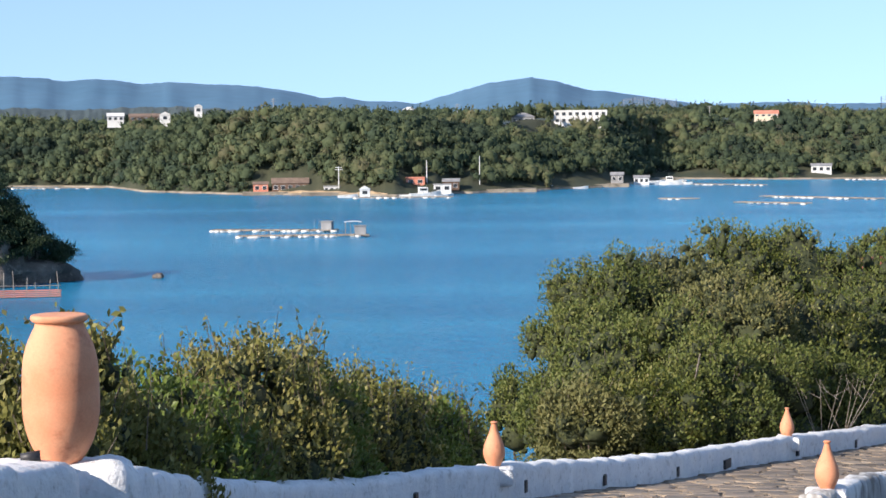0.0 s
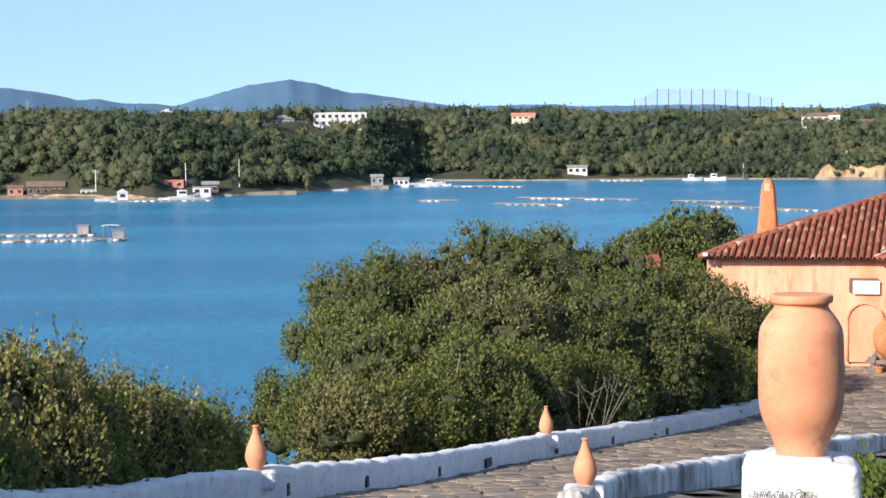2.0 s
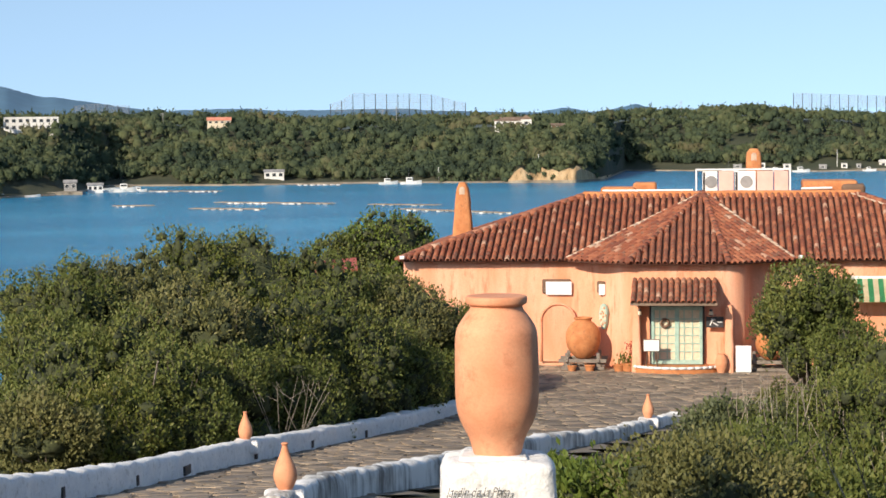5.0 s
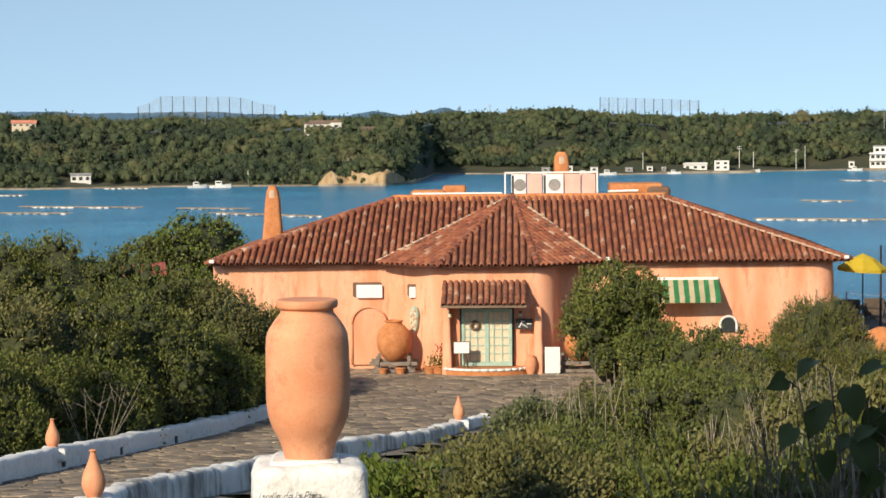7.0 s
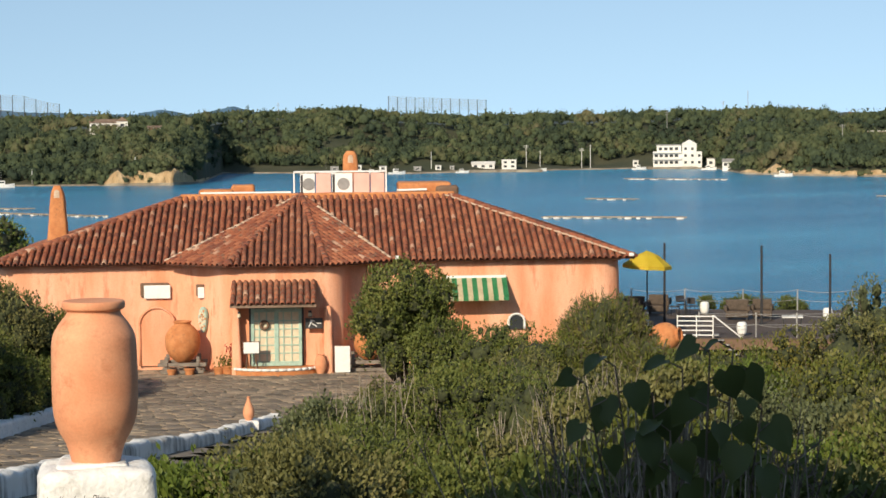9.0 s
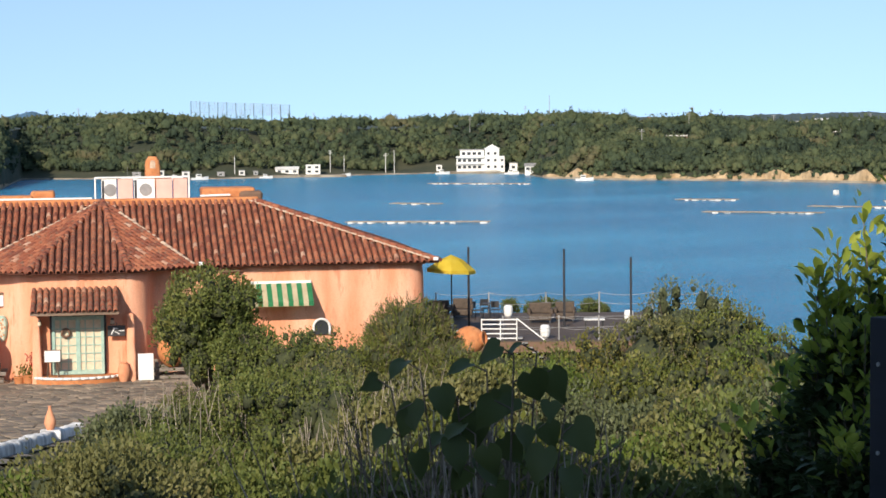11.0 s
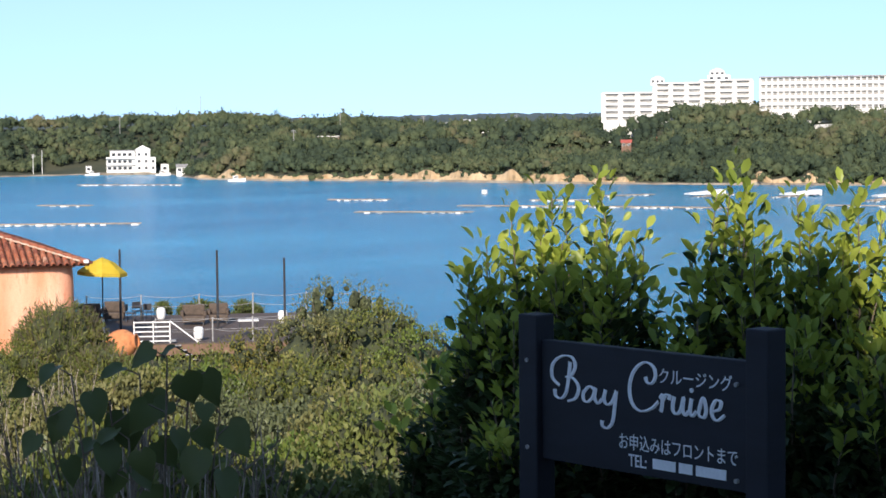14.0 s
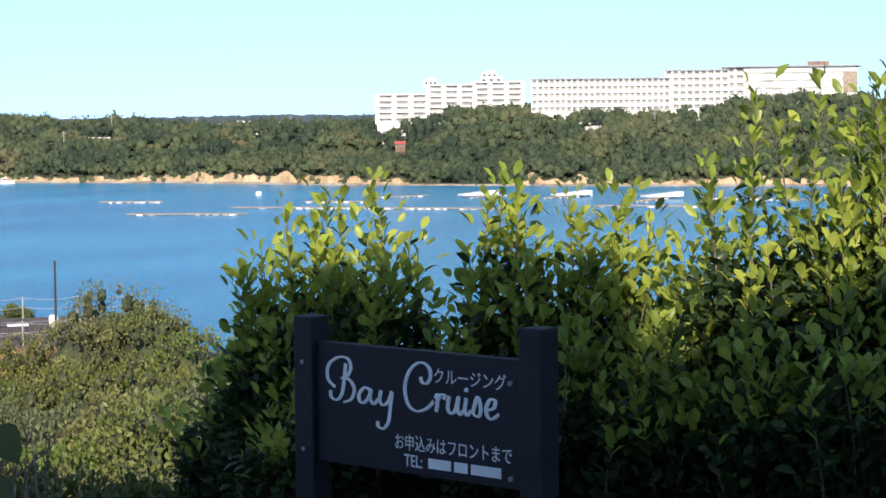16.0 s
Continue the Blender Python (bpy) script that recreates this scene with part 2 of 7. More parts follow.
REDROOF = worn("red_sheet_roof", (0.34, 0.07, 0.05), (0.44, 0.11, 0.08), None, 1, 10, 0.7, 0.2, 0.01)
FLOAT = worn("white_float", (0.66, 0.66, 0.63), (0.8, 0.79, 0.76), (0.4, 0.3, 0.22), 0.6, 8, 0.6, 0.2, 0.02)
LOG = worn("raft_timber", (0.22, 0.17, 0.12), (0.36, 0.29, 0.22), None, 0.6, 8, 0.9, 0.3, 0.02)
PANEGREY = worn("curtained_glass", (0.2, 0.2, 0.19), (0.34, 0.33, 0.3), None, 0.3, 2, 0.4, 0.02, 0.002)


def stained_wash():
    m, nt, b = material("stained_whitewash", 0.88)
    run = noise_tex(nt, 5.0, 5, coords(nt, (1, 1, 0.12)), 0.7)
    patch = noise_tex(nt, 0.9, 4)
    k = nt.nodes.new("ShaderNodeMath")
    k.operation = "MULTIPLY"
    nt.links.new(run, k.inputs[0])
    nt.links.new(patch, k.inputs[1])
    col = ramp(nt, k.outputs[0], [(0.2, (0.8, 0.79, 0.77)), (0.28, (0.5, 0.49, 0.47)), (0.38, (0.22, 0.21, 0.2))])
    nt.links.new(col, b.inputs["Base Color"])
    bump(nt, b, noise_tex(nt, 22, 3), 0.6, 0.02)
    return m


STAINED = stained_wash()


def stone_material():
    m, nt, b = material("flagstone", 0.8)
    g, oi = nt.nodes.new("ShaderNodeNewGeometry"), nt.nodes.new("ShaderNodeObjectInfo")
    add = nt.nodes.new("ShaderNodeMath")
    add.operation = "ADD"
    nt.links.new(g.outputs["Random Per Island"], add.inputs[0])
    nt.links.new(oi.outputs["Random"], add.inputs[1])
    fr = nt.nodes.new("ShaderNodeMath")
    fr.operation = "FRACT"
    nt.links.new(add.outputs[0], fr.inputs[0])
    col = ramp(nt, fr.outputs[0], [(0.0, (0.17, 0.14, 0.11)), (0.4, (0.26, 0.21, 0.16)), (0.75, (0.34, 0.26, 0.19)), (1.0, (0.42, 0.33, 0.24))])
    st = ramp(nt, noise_tex(nt, 1.2, 6), [(0.4, (0.45, 0.45, 0.45)), (0.65, (1, 1, 1))])
    nt.links.new(mixc(nt, 0.7, col, st, "MULTIPLY"), b.inputs["Base Color"])
    bump(nt, b, noise_tex(nt, 14, 4), 0.5, 0.015)
    return m


STONE = stone_material()
GROUT = worn("joint_mortar", (0.14, 0.12, 0.1), (0.22, 0.19, 0.15), None, 2, 25, 0.95, 0.4, 0.01)

# ---- geometry helpers ----
def pol(az, d, z=0.0):
    return Vector((d * math.sin(radians(az)), d * math.cos(radians(az)), z))


def lerp(x, table):
    return float(np.interp(x, [a for a, _ in table], [b for _, b in table]))


def sstep(x):
    x = min(max(x, 0.0), 1.0)
    return x * x * (3 - 2 * x)


def smooth(me, angle=None):
    me.polygons.foreach_set("use_smooth", [True] * len(me.polygons))
    me.update()


def mesh_object(name, bm, mat, parent=None, shade=False):
    me = bpy.data.meshes.new(name)
    bm.normal_update()
    bm.to_mesh(me)
    bm.free()
    for m in (mat if isinstance(mat, (list, tuple)) else [mat]):
        me.materials.append(m)
    if shade:
        smooth(me)
    ob = new(name, me)
    if parent:
        ob.parent = parent
    return ob


def part(name, bm, mat, parent, label="", shade=False):
    ob = mesh_object(name, bm, mat, parent, shade)
    return tagged(ob, label) if label else ob


def thing(name, bm, mat, label, category, group="", kind="", shade=False):
    return tagged(mesh_object(name, bm, mat, None, shade), label, category, group, kind)


def holder(name, m, label, category, group="", kind=""):
    ob = new(name)
    ob.empty_display_size = 0.2
    ob.matrix_world = m
    return tagged(ob, label, category, group, kind)


def from_arrays(name, verts, faces, mat, parent=None, shade=False):
    """A mesh from numpy arrays, all faces with the same number of corners."""
    me = bpy.data.meshes.new(name)
    n, k = faces.shape
    me.vertices.add(len(verts))
    me.vertices.foreach_set("co", np.asarray(verts, np.float32).ravel())
    me.loops.add(n * k)
    me.loops.foreach_set("vertex_index", faces.astype(np.int32).ravel())
    me.polygons.add(n)
    me.polygons.foreach_set("loop_start", np.arange(0, n * k, k, dtype=np.int32))
    if shade:
        me.polygons.foreach_set("use_smooth", np.ones(n, bool))
    me.update(calc_edges=True)
    me.materials.append(mat)
    ob = new(name, me)
    if parent:
        ob.parent = parent
    return ob


def box(bm, x0, y0, z0, x1, y1, z1, bev=0.0, mi=0):
    g = bmesh.ops.create_cube(bm, size=1, matrix=Matrix.Translation(((x0 + x1) / 2, (y0 + y1) / 2, (z0 + z1) / 2)) @ Matrix.Diagonal((abs(x1 - x0), abs(y1 - y0), abs(z1 - z0), 1)))
    if bev:
        r = bmesh.ops.bevel(bm, geom=list({e for v in g["verts"] for e in v.link_edges}), offset=bev, segments=2, affect="EDGES", profile=0.5)
        for f in r["faces"]:
            f.material_index = mi
    for v in g["verts"]:
        if v.is_valid:
            for f in v.link_faces:
                f.material_index = mi
    return bm


def boxed(*args, **kw):
    return box(bmesh.new(), *args, **kw)


def tube(bm, a, b, r0, r1=None, seg=8):
    a, b = Vector(a), Vector(b)
    d = b - a
    bmesh.ops.create_cone(bm, cap_ends=True, segments=seg, radius1=r0, radius2=r0 if r1 is None else r1, depth=d.length,
                          matrix=Matrix.Translation((a + b) / 2) @ d.to_track_quat("Z", "Y").to_matrix().to_4x4())
    return bm


def tubed(a, b, r0, r1=None, seg=8):
    return tube(bmesh.new(), a, b, r0, r1, seg)


def lathe(profile, seg=40, wob=0.0, seed=0.0):
    """A turned body round z from (radius, height) pairs, smoothed between them, slightly out of true."""
    pts = []
    for i in range(len(profile) - 1):
        p0, p1 = profile[max(i - 1, 0)], profile[i]
        p2, p3 = profile[i + 1], profile[min(i + 2, len(profile) - 1)]
        for k in range(4):
            t = k / 4
            q = [0.5 * (2 * b + (c - a) * t + (2 * a - 5 * b + 4 * c - d) * t * t + (3 * b - a - 3 * c + d) * t ** 3) for a, b, c, d in zip(p0, p1, p2, p3)]
            pts.append((max(q[0], 0.0), q[1]))
    pts.append(profile[-1])
    bm = bmesh.new()
    rings = []
    for r, z in pts:
        ring = []
        for s in range(seg):
            a = 2 * math.pi * s / seg
            w = 1 + wob * noise.noise((math.cos(a) * 1.5 + seed, math.sin(a) * 1.5, z * 2.5))
            ring.append(bm.verts.new((r * w * math.cos(a), r * w * math.sin(a), z)))
        rings.append(ring)
    for a, b in zip(rings, rings[1:]):
        for s in range(seg):
            bm.faces.new((a[s], a[(s + 1) % seg], b[(s + 1) % seg], b[s]))
    bm.faces.new(rings[0][::-1])
    bm.faces.new(rings[-1])
    return bm


def catmull(points, n):
    """n points along a smooth line through the given ones."""
    P = [Vector(p) for p in points]
    out = []
    for i in range(n):
        s = i / (n - 1) * (len(P) - 1)
        k = min(int(s), len(P) - 2)
        t = s - k
        a, b, c, d = P[max(k - 1, 0)], P[k], P[k + 1], P[min(k + 2, len(P) - 1)]
        out.append(0.5 * (2 * b + (c - a) * t + (2 * a - 5 * b + 4 * c - d) * t * t + (3 * b - a - 3 * c + d) * t ** 3))
    return out


def leaves_mesh(name, centres, normals, size, mat, parent=None, rng=None, slim=0.45, fold=0.25, fine=False, jitter=0.35, loose=0.7):
    """Many leaves in one mesh: folded blades at centres, pointing outwards and up."""
    n = len(centres)
    ax = normals * 0.5 + np.array([0, 0, 0.55]) + rng.normal(size=(n, 3)) * 0.55
    ax /= np.linalg.norm(ax, axis=1)[:, None] + 1e-9
    nn = -np.cross(ax, np.cross(ax, normals + rng.normal(size=(n, 3)) * loose))
    nn /= np.linalg.norm(nn, axis=1)[:, None] + 1e-9
    sd = np.cross(nn, ax)
    L = (size * (1 - jitter + 2 * jitter * rng.random(n)))[:, None]
    W = L * slim
    if fine:
        stations = [(-0.5, 0.0, 0), (-0.2, 0.85, 0.05), (0.15, 0.9, 0.02), (0.5, 0.0, -0.12)]
        v = [centres + ax * L * -0.5, centres + ax * L * 0.5 - nn * L * 0.12]
        for s, w, h in stations[1:3]:
            v += [centres + ax * L * s + sd * W * w * 0.5 + nn * L * (h + fold * 0.3), centres + ax * L * s + nn * L * h, centres + ax * L * s - sd * W * w * 0.5 + nn * L * (h + fold * 0.3)]
        verts = np.stack(v, 1).reshape(-1, 3)
        base = (np.arange(n) * 8)[:, None]
        tri = np.array([[0, 3, 2], [0, 4, 3], [2, 3, 6], [2, 6, 5], [3, 4, 7], [3, 7, 6], [5, 6, 1], [6, 7, 1]])
        faces = (base[:, :, None] + tri[None]).reshape(-1, 3)
    else:
        v = [centres - ax * L * 0.5, centres + sd * W * 0.5 + nn * L * fold * 0.3, centres + ax * L * 0.5, centres - sd * W * 0.5 + nn * L * fold * 0.3]
        verts = np.stack(v, 1).reshape(-1, 3)
        base = (np.arange(n) * 4)[:, None]
        faces = np.concatenate([base + np.array([[0, 1, 2]]), base + np.array([[0, 2, 3]])], 1).reshape(-1, 3)
    return from_arrays(name, verts, faces, mat, parent)


def clump_points(rng, clumps, n):
    """n leaf places on the outer side of rounded clumps (centre, radii, way out), with the outward way at each."""
    w = np.array([r[0] * r[1] + r[1] * r[2] + r[0] * r[2] for _, r, _ in clumps])
    pick = rng.choice(len(clumps), n, p=w / w.sum())
    C, R, O = (np.array([c[k] for c in clumps])[pick] for k in range(3))
    d = rng.normal(size=(n, 3))
    d /= np.linalg.norm(d, axis=1)[:, None]
    away = np.einsum("nc,nc->n", d, O)
    d = np.where((away < -0.3)[:, None], -d, d)
    rad = 0.55 + 0.55 * rng.random(n) ** 0.8 + np.where(rng.random(n) < 0.1, 0.35 * rng.random(n), 0)
    return C + d * R * rad[:, None], d + 0.35 * O + np.array([0, 0, 0.25])

# ---- sea, far shore and hills ----
bm = bmesh.new()
bmesh.ops.create_grid(bm, x_segments=2, y_segments=2, size=6000)
thing("sea", bm, WATER, "calm blue bay water with small ripples", "sea", kind="structure")

# heading, metres to the far shoreline
SHORE = [(-30, 880), (-12.6, 890), (-9.6, 860), (-8.6, 790), (-6, 745), (-1.4, 708), (2, 745), (4.6, 790), (5.4, 830), (6.2, 905), (10, 888), (14, 900), (19.5, 872), (20.4, 905), (21.0, 1095), (26.4, 1040),
         (30, 1085), (33, 1118), (35.2, 1100), (36.0, 985), (38, 940), (41.4, 915), (46.3, 845), (50.4, 820), (54.7, 800), (61, 787), (90, 760)]
# heading, skyline over the eye's level, in metres per kilometre
SKYLINE = [(-30, 12), (-14, 6.0), (-10, 6.0), (-8, 7.0), (-6, 9.6), (-4.6, 10.2), (-2, 10.0), (0.3, 9.6), (3.5, 10.6), (6.8, 10), (10, 8.6), (12.4, 7.4), (16.5, 7.1), (20, 7.7), (23, 10.6), (24.7, 9.7), (28, 6.9),
           (31.5, 6.9), (35.7, 9.1), (38.2, 8), (38.8, 5.1), (40.6, 5.7), (43, 3.1), (45.5, 3.7), (48, 4.9), (48.9, 7.1), (50.7, 13.4), (52.2, 10.8), (57, 8.6), (58.8, 16.3), (60.5, 16.3), (62.3, 10.9), (65, 7), (90, 6)]
# heading, height of the bare cliff over the water
CLIFFS = [(-30, 0), (-6, 0.5), (-5, 1.5), (3, 0.8), (17, 0.5), (17.6, 0.8), (18.0, 13), (19.6, 14), (20.2, 7), (20.6, 0.5), (35.8, 0), (36.3, 5), (38, 5.5), (40, 4), (40.6, 3), (41, 9), (41.5, 3), (42.1, 10), (44.5, 7.5), (45.8, 9.5), (48, 5.5), (48.6, 1),
          (51.5, 1), (52.2, 6.5), (54, 5), (54.7, 1), (57.5, 6), (61, 5), (70, 2), (90, 0)]
# heading, crest of the wooded headland that stands before the back land, in metres per kilometre over the eye's level
HEADLAND = [(-30, -40), (-14, 1), (-12.6, 3.4), (-11, 3.0), (-9.6, 0.5), (-8.6, 3.0), (-7.5, 7.4), (-6, 10.4), (-4.6, 12.6), (-3.4, 11.4), (-2, 9.4), (0, 6.2), (1.4, 2.6), (2.4, -1.0), (3.3, -4.5), (4.2, -15), (5.2, -28), (8, -40),
            (35.4, -40), (36.2, -8), (38.5, -2), (41, -5), (44, -9), (46, -14), (47.5, -40), (90, -40)]
RIDGE = 190.0


def far_land(az, off):
    """Height of the far land behind its shoreline."""
    if off <= 0:
        return -2.0
    top = EYE + lerp(az, SKYLINE) / 1000 * (lerp(az, SHORE) + RIDGE) - 8.5
    cl = 0.62 * lerp(az, CLIFFS) * (0.62 + 1.1 * noise.noise((az * 2.1, 1, 2)) + 0.25 * noise.noise((az * 14, 4, 2)))
    low = 0.7 + max(cl, 0) * sstep((off - 1.6) / 1.6)
    h = low + (top - low) * sstep((off - 3) / (RIDGE * 0.9)) ** 0.75
    h += 9.0 * noise.noise((az * 0.55, off * 0.02, 3)) * sstep(off / 45) * (1 - 0.75 * sstep((off - 110) / 60))
    crest = EYE + lerp(az, HEADLAND) / 1000 * (lerp(az, SHORE) + 72) - 7.5
    if off < 125 and crest > low:
        front = low + (crest - low) * sstep((off - 3) / 74) ** 0.7 if off < 77 else crest - 0.35 * (off - 77)
        h = max(h, front + 1.6 * noise.noise((az * 1.1, off * 0.03, 8)) * sstep(off / 40))
    return h if off < RIDGE else h - 0.02 * (off - RIDGE)


offs = [-4, 0, 1.5, 1.9, 2.4, 3.0, 4.5, 8, 14, 22, 32, 44, 58, 74, 92, 112, 134, 158, 182, 206, 260, 360, 520, 800, 1300, 2000]
azs = np.arange(-30, 90.01, 0.1)
verts, faces = [], []
for a in azs:
    s = lerp(a, SHORE) + 5 * noise.noise((a * 1.7, 0, 0)) + 2 * noise.noise((a * 7, 0, 5))
    for o in offs:
        verts.append(pol(a, s + o, far_land(a, o)))
m = len(offs)
for i in range(len(azs) - 1):
    for k in range(m - 1):
        faces.append((i * m + k, (i + 1) * m + k, (i + 1) * m + k + 1, i * m + k + 1))
shore = from_arrays("far_shore_ground", np.array(verts), np.array(faces), FAR_SOIL, shade=True)
shore.data.materials.append(CLIFF)
shore.data.materials.append(BEACH)
for p in shore.data.polygons:
    k = p.index % (m - 1)
    if k < 3:
        p.material_index = 2
    elif k < 6 and lerp(math.degrees(math.atan2(p.center.x, p.center.y)), CLIFFS) > 1.2:
        p.material_index = 1
tagged(shore, "wooded far shore with pale sandstone cliffs", "shore", kind="structure")

rng = np.random.default_rng(4)


def crown_variant(seed, level, tufts):
    """A far tree's crown of unit size: a domed body of rounded boughs with a few leaf sprays; vertices and triangles."""
    r = np.random.default_rng(seed)
    bm = bmesh.new()
    bmesh.ops.create_icosphere(bm, subdivisions=level, radius=1)
    boughs = r.normal(size=(9, 3))
    boughs /= np.linalg.norm(boughs, axis=1)[:, None]
    boughs[:, 2] = np.abs(boughs[:, 2]) * 0.9 - 0.1
    reach = 0.1 + 0.45 * r.random(9)
    o = Vector(r.random(3) * 50)
    for v in bm.verts:
        d = boughs @ np.array(v.co)
        v.co *= 0.6 + float((reach * np.clip((d - 0.6) / 0.4, 0, 1)).max()) + 0.2 * noise.noise(v.co * 2.3 + o)
    bmesh.ops.delete(bm, geom=[v for v in bm.verts if v.co.z < -0.42], context="VERTS")
    bmesh.ops.triangulate(bm, faces=bm.faces)
    bm.verts.index_update()
    V = [np.array(v.co) for v in bm.verts]
    F = [[v.index for v in f.verts] for f in bm.faces]
    n = len(V)
    bm.free()
    for k in range(tufts):
        c = V[r.integers(n)] * (0.98 + 0.2 * r.random()) + r.normal(size=3) * 0.12
        F.append([len(V), len(V) + 1, len(V) + 2])
        V += list(c + r.normal(size=(3, 3)) * np.array([0.12, 0.12, 0.19]))
    return np.array(V), np.array(F)


NEAR_CROWNS = [crown_variant(i, 1, 64) for i in range(14)]
BACK_CROWNS = [crown_variant(i, 1, 46) for i in range(20, 32)]


def forest(name, spots, label, mat=FAR_LEAF):
    """Far woods: spots are (x, y, z of the crown's middle, radius, height, whether by the shore)."""
    VV, FF, n = [], [], 0
    for x, y, z, r, h, near in spots:
        kinds = NEAR_CROWNS if near else BACK_CROWNS
        v, f = kinds[rng.integers(len(kinds))]
        a = rng.random() * 6.28
        c, s = math.cos(a), math.sin(a)
        VV.append(v @ np.array([[c, s, 0], [-s, c, 0], [0, 0, 1]]) * np.array([r, r, h]) + np.array([x, y, z]))
        FF.append(f + n)
        n += len(v)
    ob = from_arrays(name, np.concatenate(VV), np.concatenate(FF), mat, None, True)
    return tagged(ob, label, "woods", kind="stuff")


# clearings on the far shore: heading, metres behind the shoreline, half width in degrees, half depth
CLEAR = [(-4.6, 8, 1.0, 11), (-2.6, 3, 1.3, 5), (-0.3, 8, 1.1, 10), (1.7, 3, 1.3, 4), (4.3, 8, 1.2, 12), (7.2, 6, 1.0, 12), (10.9, 10, 0.7, 14), (2.3, 126, 0.55, 15), (4.0, 126, 0.9, 13), (13.2, 3, 2.2, 5), (9.35, 126, 0.5, 6), (17.95, 126, 0.6, 5), (18.95, 126, 0.4, 15), (-9.0, 147, 1.4, 8), (-7.0, 126, 0.2, 15), (25.0, 8, 4.5, 12), (28.5, 10, 2.5, 12), (30.6, 8, 2.5, 10), (33.0, 14, 1.4, 20), (34.6, 10, 1.0, 14), (24.5, 60, 0.5, 14),
         (39.75, 108, 0.4, 12), (48.35, 78, 0.2, 12), (53.95, 108, 0.3, 12), (49.35, 92, 0.16, 12)]
spots = []
for a in np.arange(-15, 64.5, 0.25):
    o = 4.0
    while o < RIDGE + 18:
        aa, oo = a + rng.normal() * 0.11, o + rng.normal() * 1.6
        cl = lerp(aa, CLIFFS)
        bare = any(abs(aa - c[0]) < c[2] and abs(oo - c[1]) < c[3] + 1.5 for c in CLEAR) or (cl > 1.5 and oo < 5.5)
        if not bare:
            r = 1.8 + 2.6 * rng.random() ** 1.8
            if oo < 10:
                r *= 0.75
            p = pol(aa, lerp(aa, SHORE) + oo)
            lift = min(1.0, oo / (0.8 * RIDGE)) ** 2
            spots.append((p.x, p.y, far_land(aa, oo) + r * 0.35 + 0.8 + 1.5 * lift + 1.8 * rng.random() + 1.5 * noise.noise((aa * 2.3, oo * 0.09, 3)), r, r * (0.8 + 0.45 * rng.random()), oo < 80))
        o += 3.6 + 0.016 * o
for a in np.arange(-9, 64, 0.07):
    if rng.random() < (0.5 if lerp(a, CLIFFS) > 1.5 else 0.3) and not any(abs(a - c[0]) < c[2] and c[1] < 20 for c in CLEAR):
        o = 1.8 + 3.2 * rng.random()
        p = pol(a, lerp(a, SHORE) + o)
        r = 0.7 + 1.3 * rng.random()
        spots.append((p.x, p.y, max(far_land(a, o), 1.2) + 0.2, r, r * 1.1, False))
forest("far_woods", spots, "dense evergreen woods covering the far shore")

# blue hills beyond: heading, rise over the eye's level in metres per kilometre
FAR_HILLS = [(-40, 22), (-14, 25), (-12.6, 26.3), (-11.6, 25.8), (-10.8, 23.8), (-9.8, 25), (-8.5, 22.2), (-7.8, 23.2), (-6.8, 22), (-5.8, 21.4), (-4.8, 19.4), (-4.15, 17.6), (-3.45, 14.5), (-2.85, 15.4), (-2.26, 12.8), (-1.38, 12.6), (-0.7, 11.3), (0.3, 16.5), (1.4, 21.5), (2.6, 24.2), (3.5, 21.2), (4.2, 17.6), (5.2, 15.8), (6.8, 11.2), (7.6, 9.6),
             (9, 10.3), (10, 10.6), (11, 9.3), (14.5, 9.8), (15.6, 8.5), (18.5, 7), (19.25, 9.6), (20, 7), (20.6, 8), (21.3, 11), (22, 7.4), (24, 6), (24.8, 8), (26, 4), (30, 1.5), (90, 1.5)]
d0 = 4300
bm = bmesh.new()
prev = None
for a in np.arange(-40, 90.1, 0.12):
    h = lerp(a, FAR_HILLS) / 1000 * d0 + EYE + 2 * noise.noise((a * 2, 0, 7)) + 1.6 * noise.noise((a * 8, 0, 1))
    col = []
    for k in range(9):
        f = k / 8
        p = pol(a, d0 - 1200 + 1200 * f, -5 + (h + 5) * sstep(f) ** 0.9)
        p.z += 5 * noise.noise((a * 1.6, f * 4, 4)) * f * (1 - f) * 4
        col.append(bm.verts.new(p))
    if prev:
        for k in range(8):
            bm.faces.new((prev[k], col[k], col[k + 1], prev[k + 1]))
    prev = col
thing("distant_hills", bm, MOUNT, "far wooded hills with the blue of haze in their colour", "hills", kind="structure", shade=True)

# a wooded ridge some way behind the shore
bm = bmesh.new()
prev = None
MID = [(-40, 8), (-14, 9.8), (-12, 10.6), (-10.5, 9.4), (-9, 10.4), (-7.6, 10.8), (-6, 9), (-4, 5), (10, 4), (12, 6.2), (16, 6.4), (20, 5), (36, 4), (40, 5.0), (42.5, 5.6), (45, 6.2), (48, 5.6), (50, 4), (90, 3)]
for a in np.arange(-40, 90.1, 0.06):
    h = lerp(a, MID) / 1000 * 1900 + EYE + 1.6 * noise.noise((a * 3, 0, 9)) + 1.8 * abs(noise.noise((a * 11, 0, 3)))
    col = []
    for k in range(13):
        f = k / 12
        p = pol(a, 1560 + 340 * f, (h + 2) * sstep(f) ** 0.8 - 2)
        p.z += 3.4 * noise.noise((a * 9, f * 9, 4)) * math.sin(math.pi * f)
        col.append(bm.verts.new(p))
    if prev:
        for k in range(12):
            bm.faces.new((prev[k], col[k], col[k + 1], prev[k + 1]))
    prev = col
thing("wooded_ridge", bm, HILL2, "wooded ridge behind the far shore, its colour tinted for haze", "hills", kind="structure", shade=True)

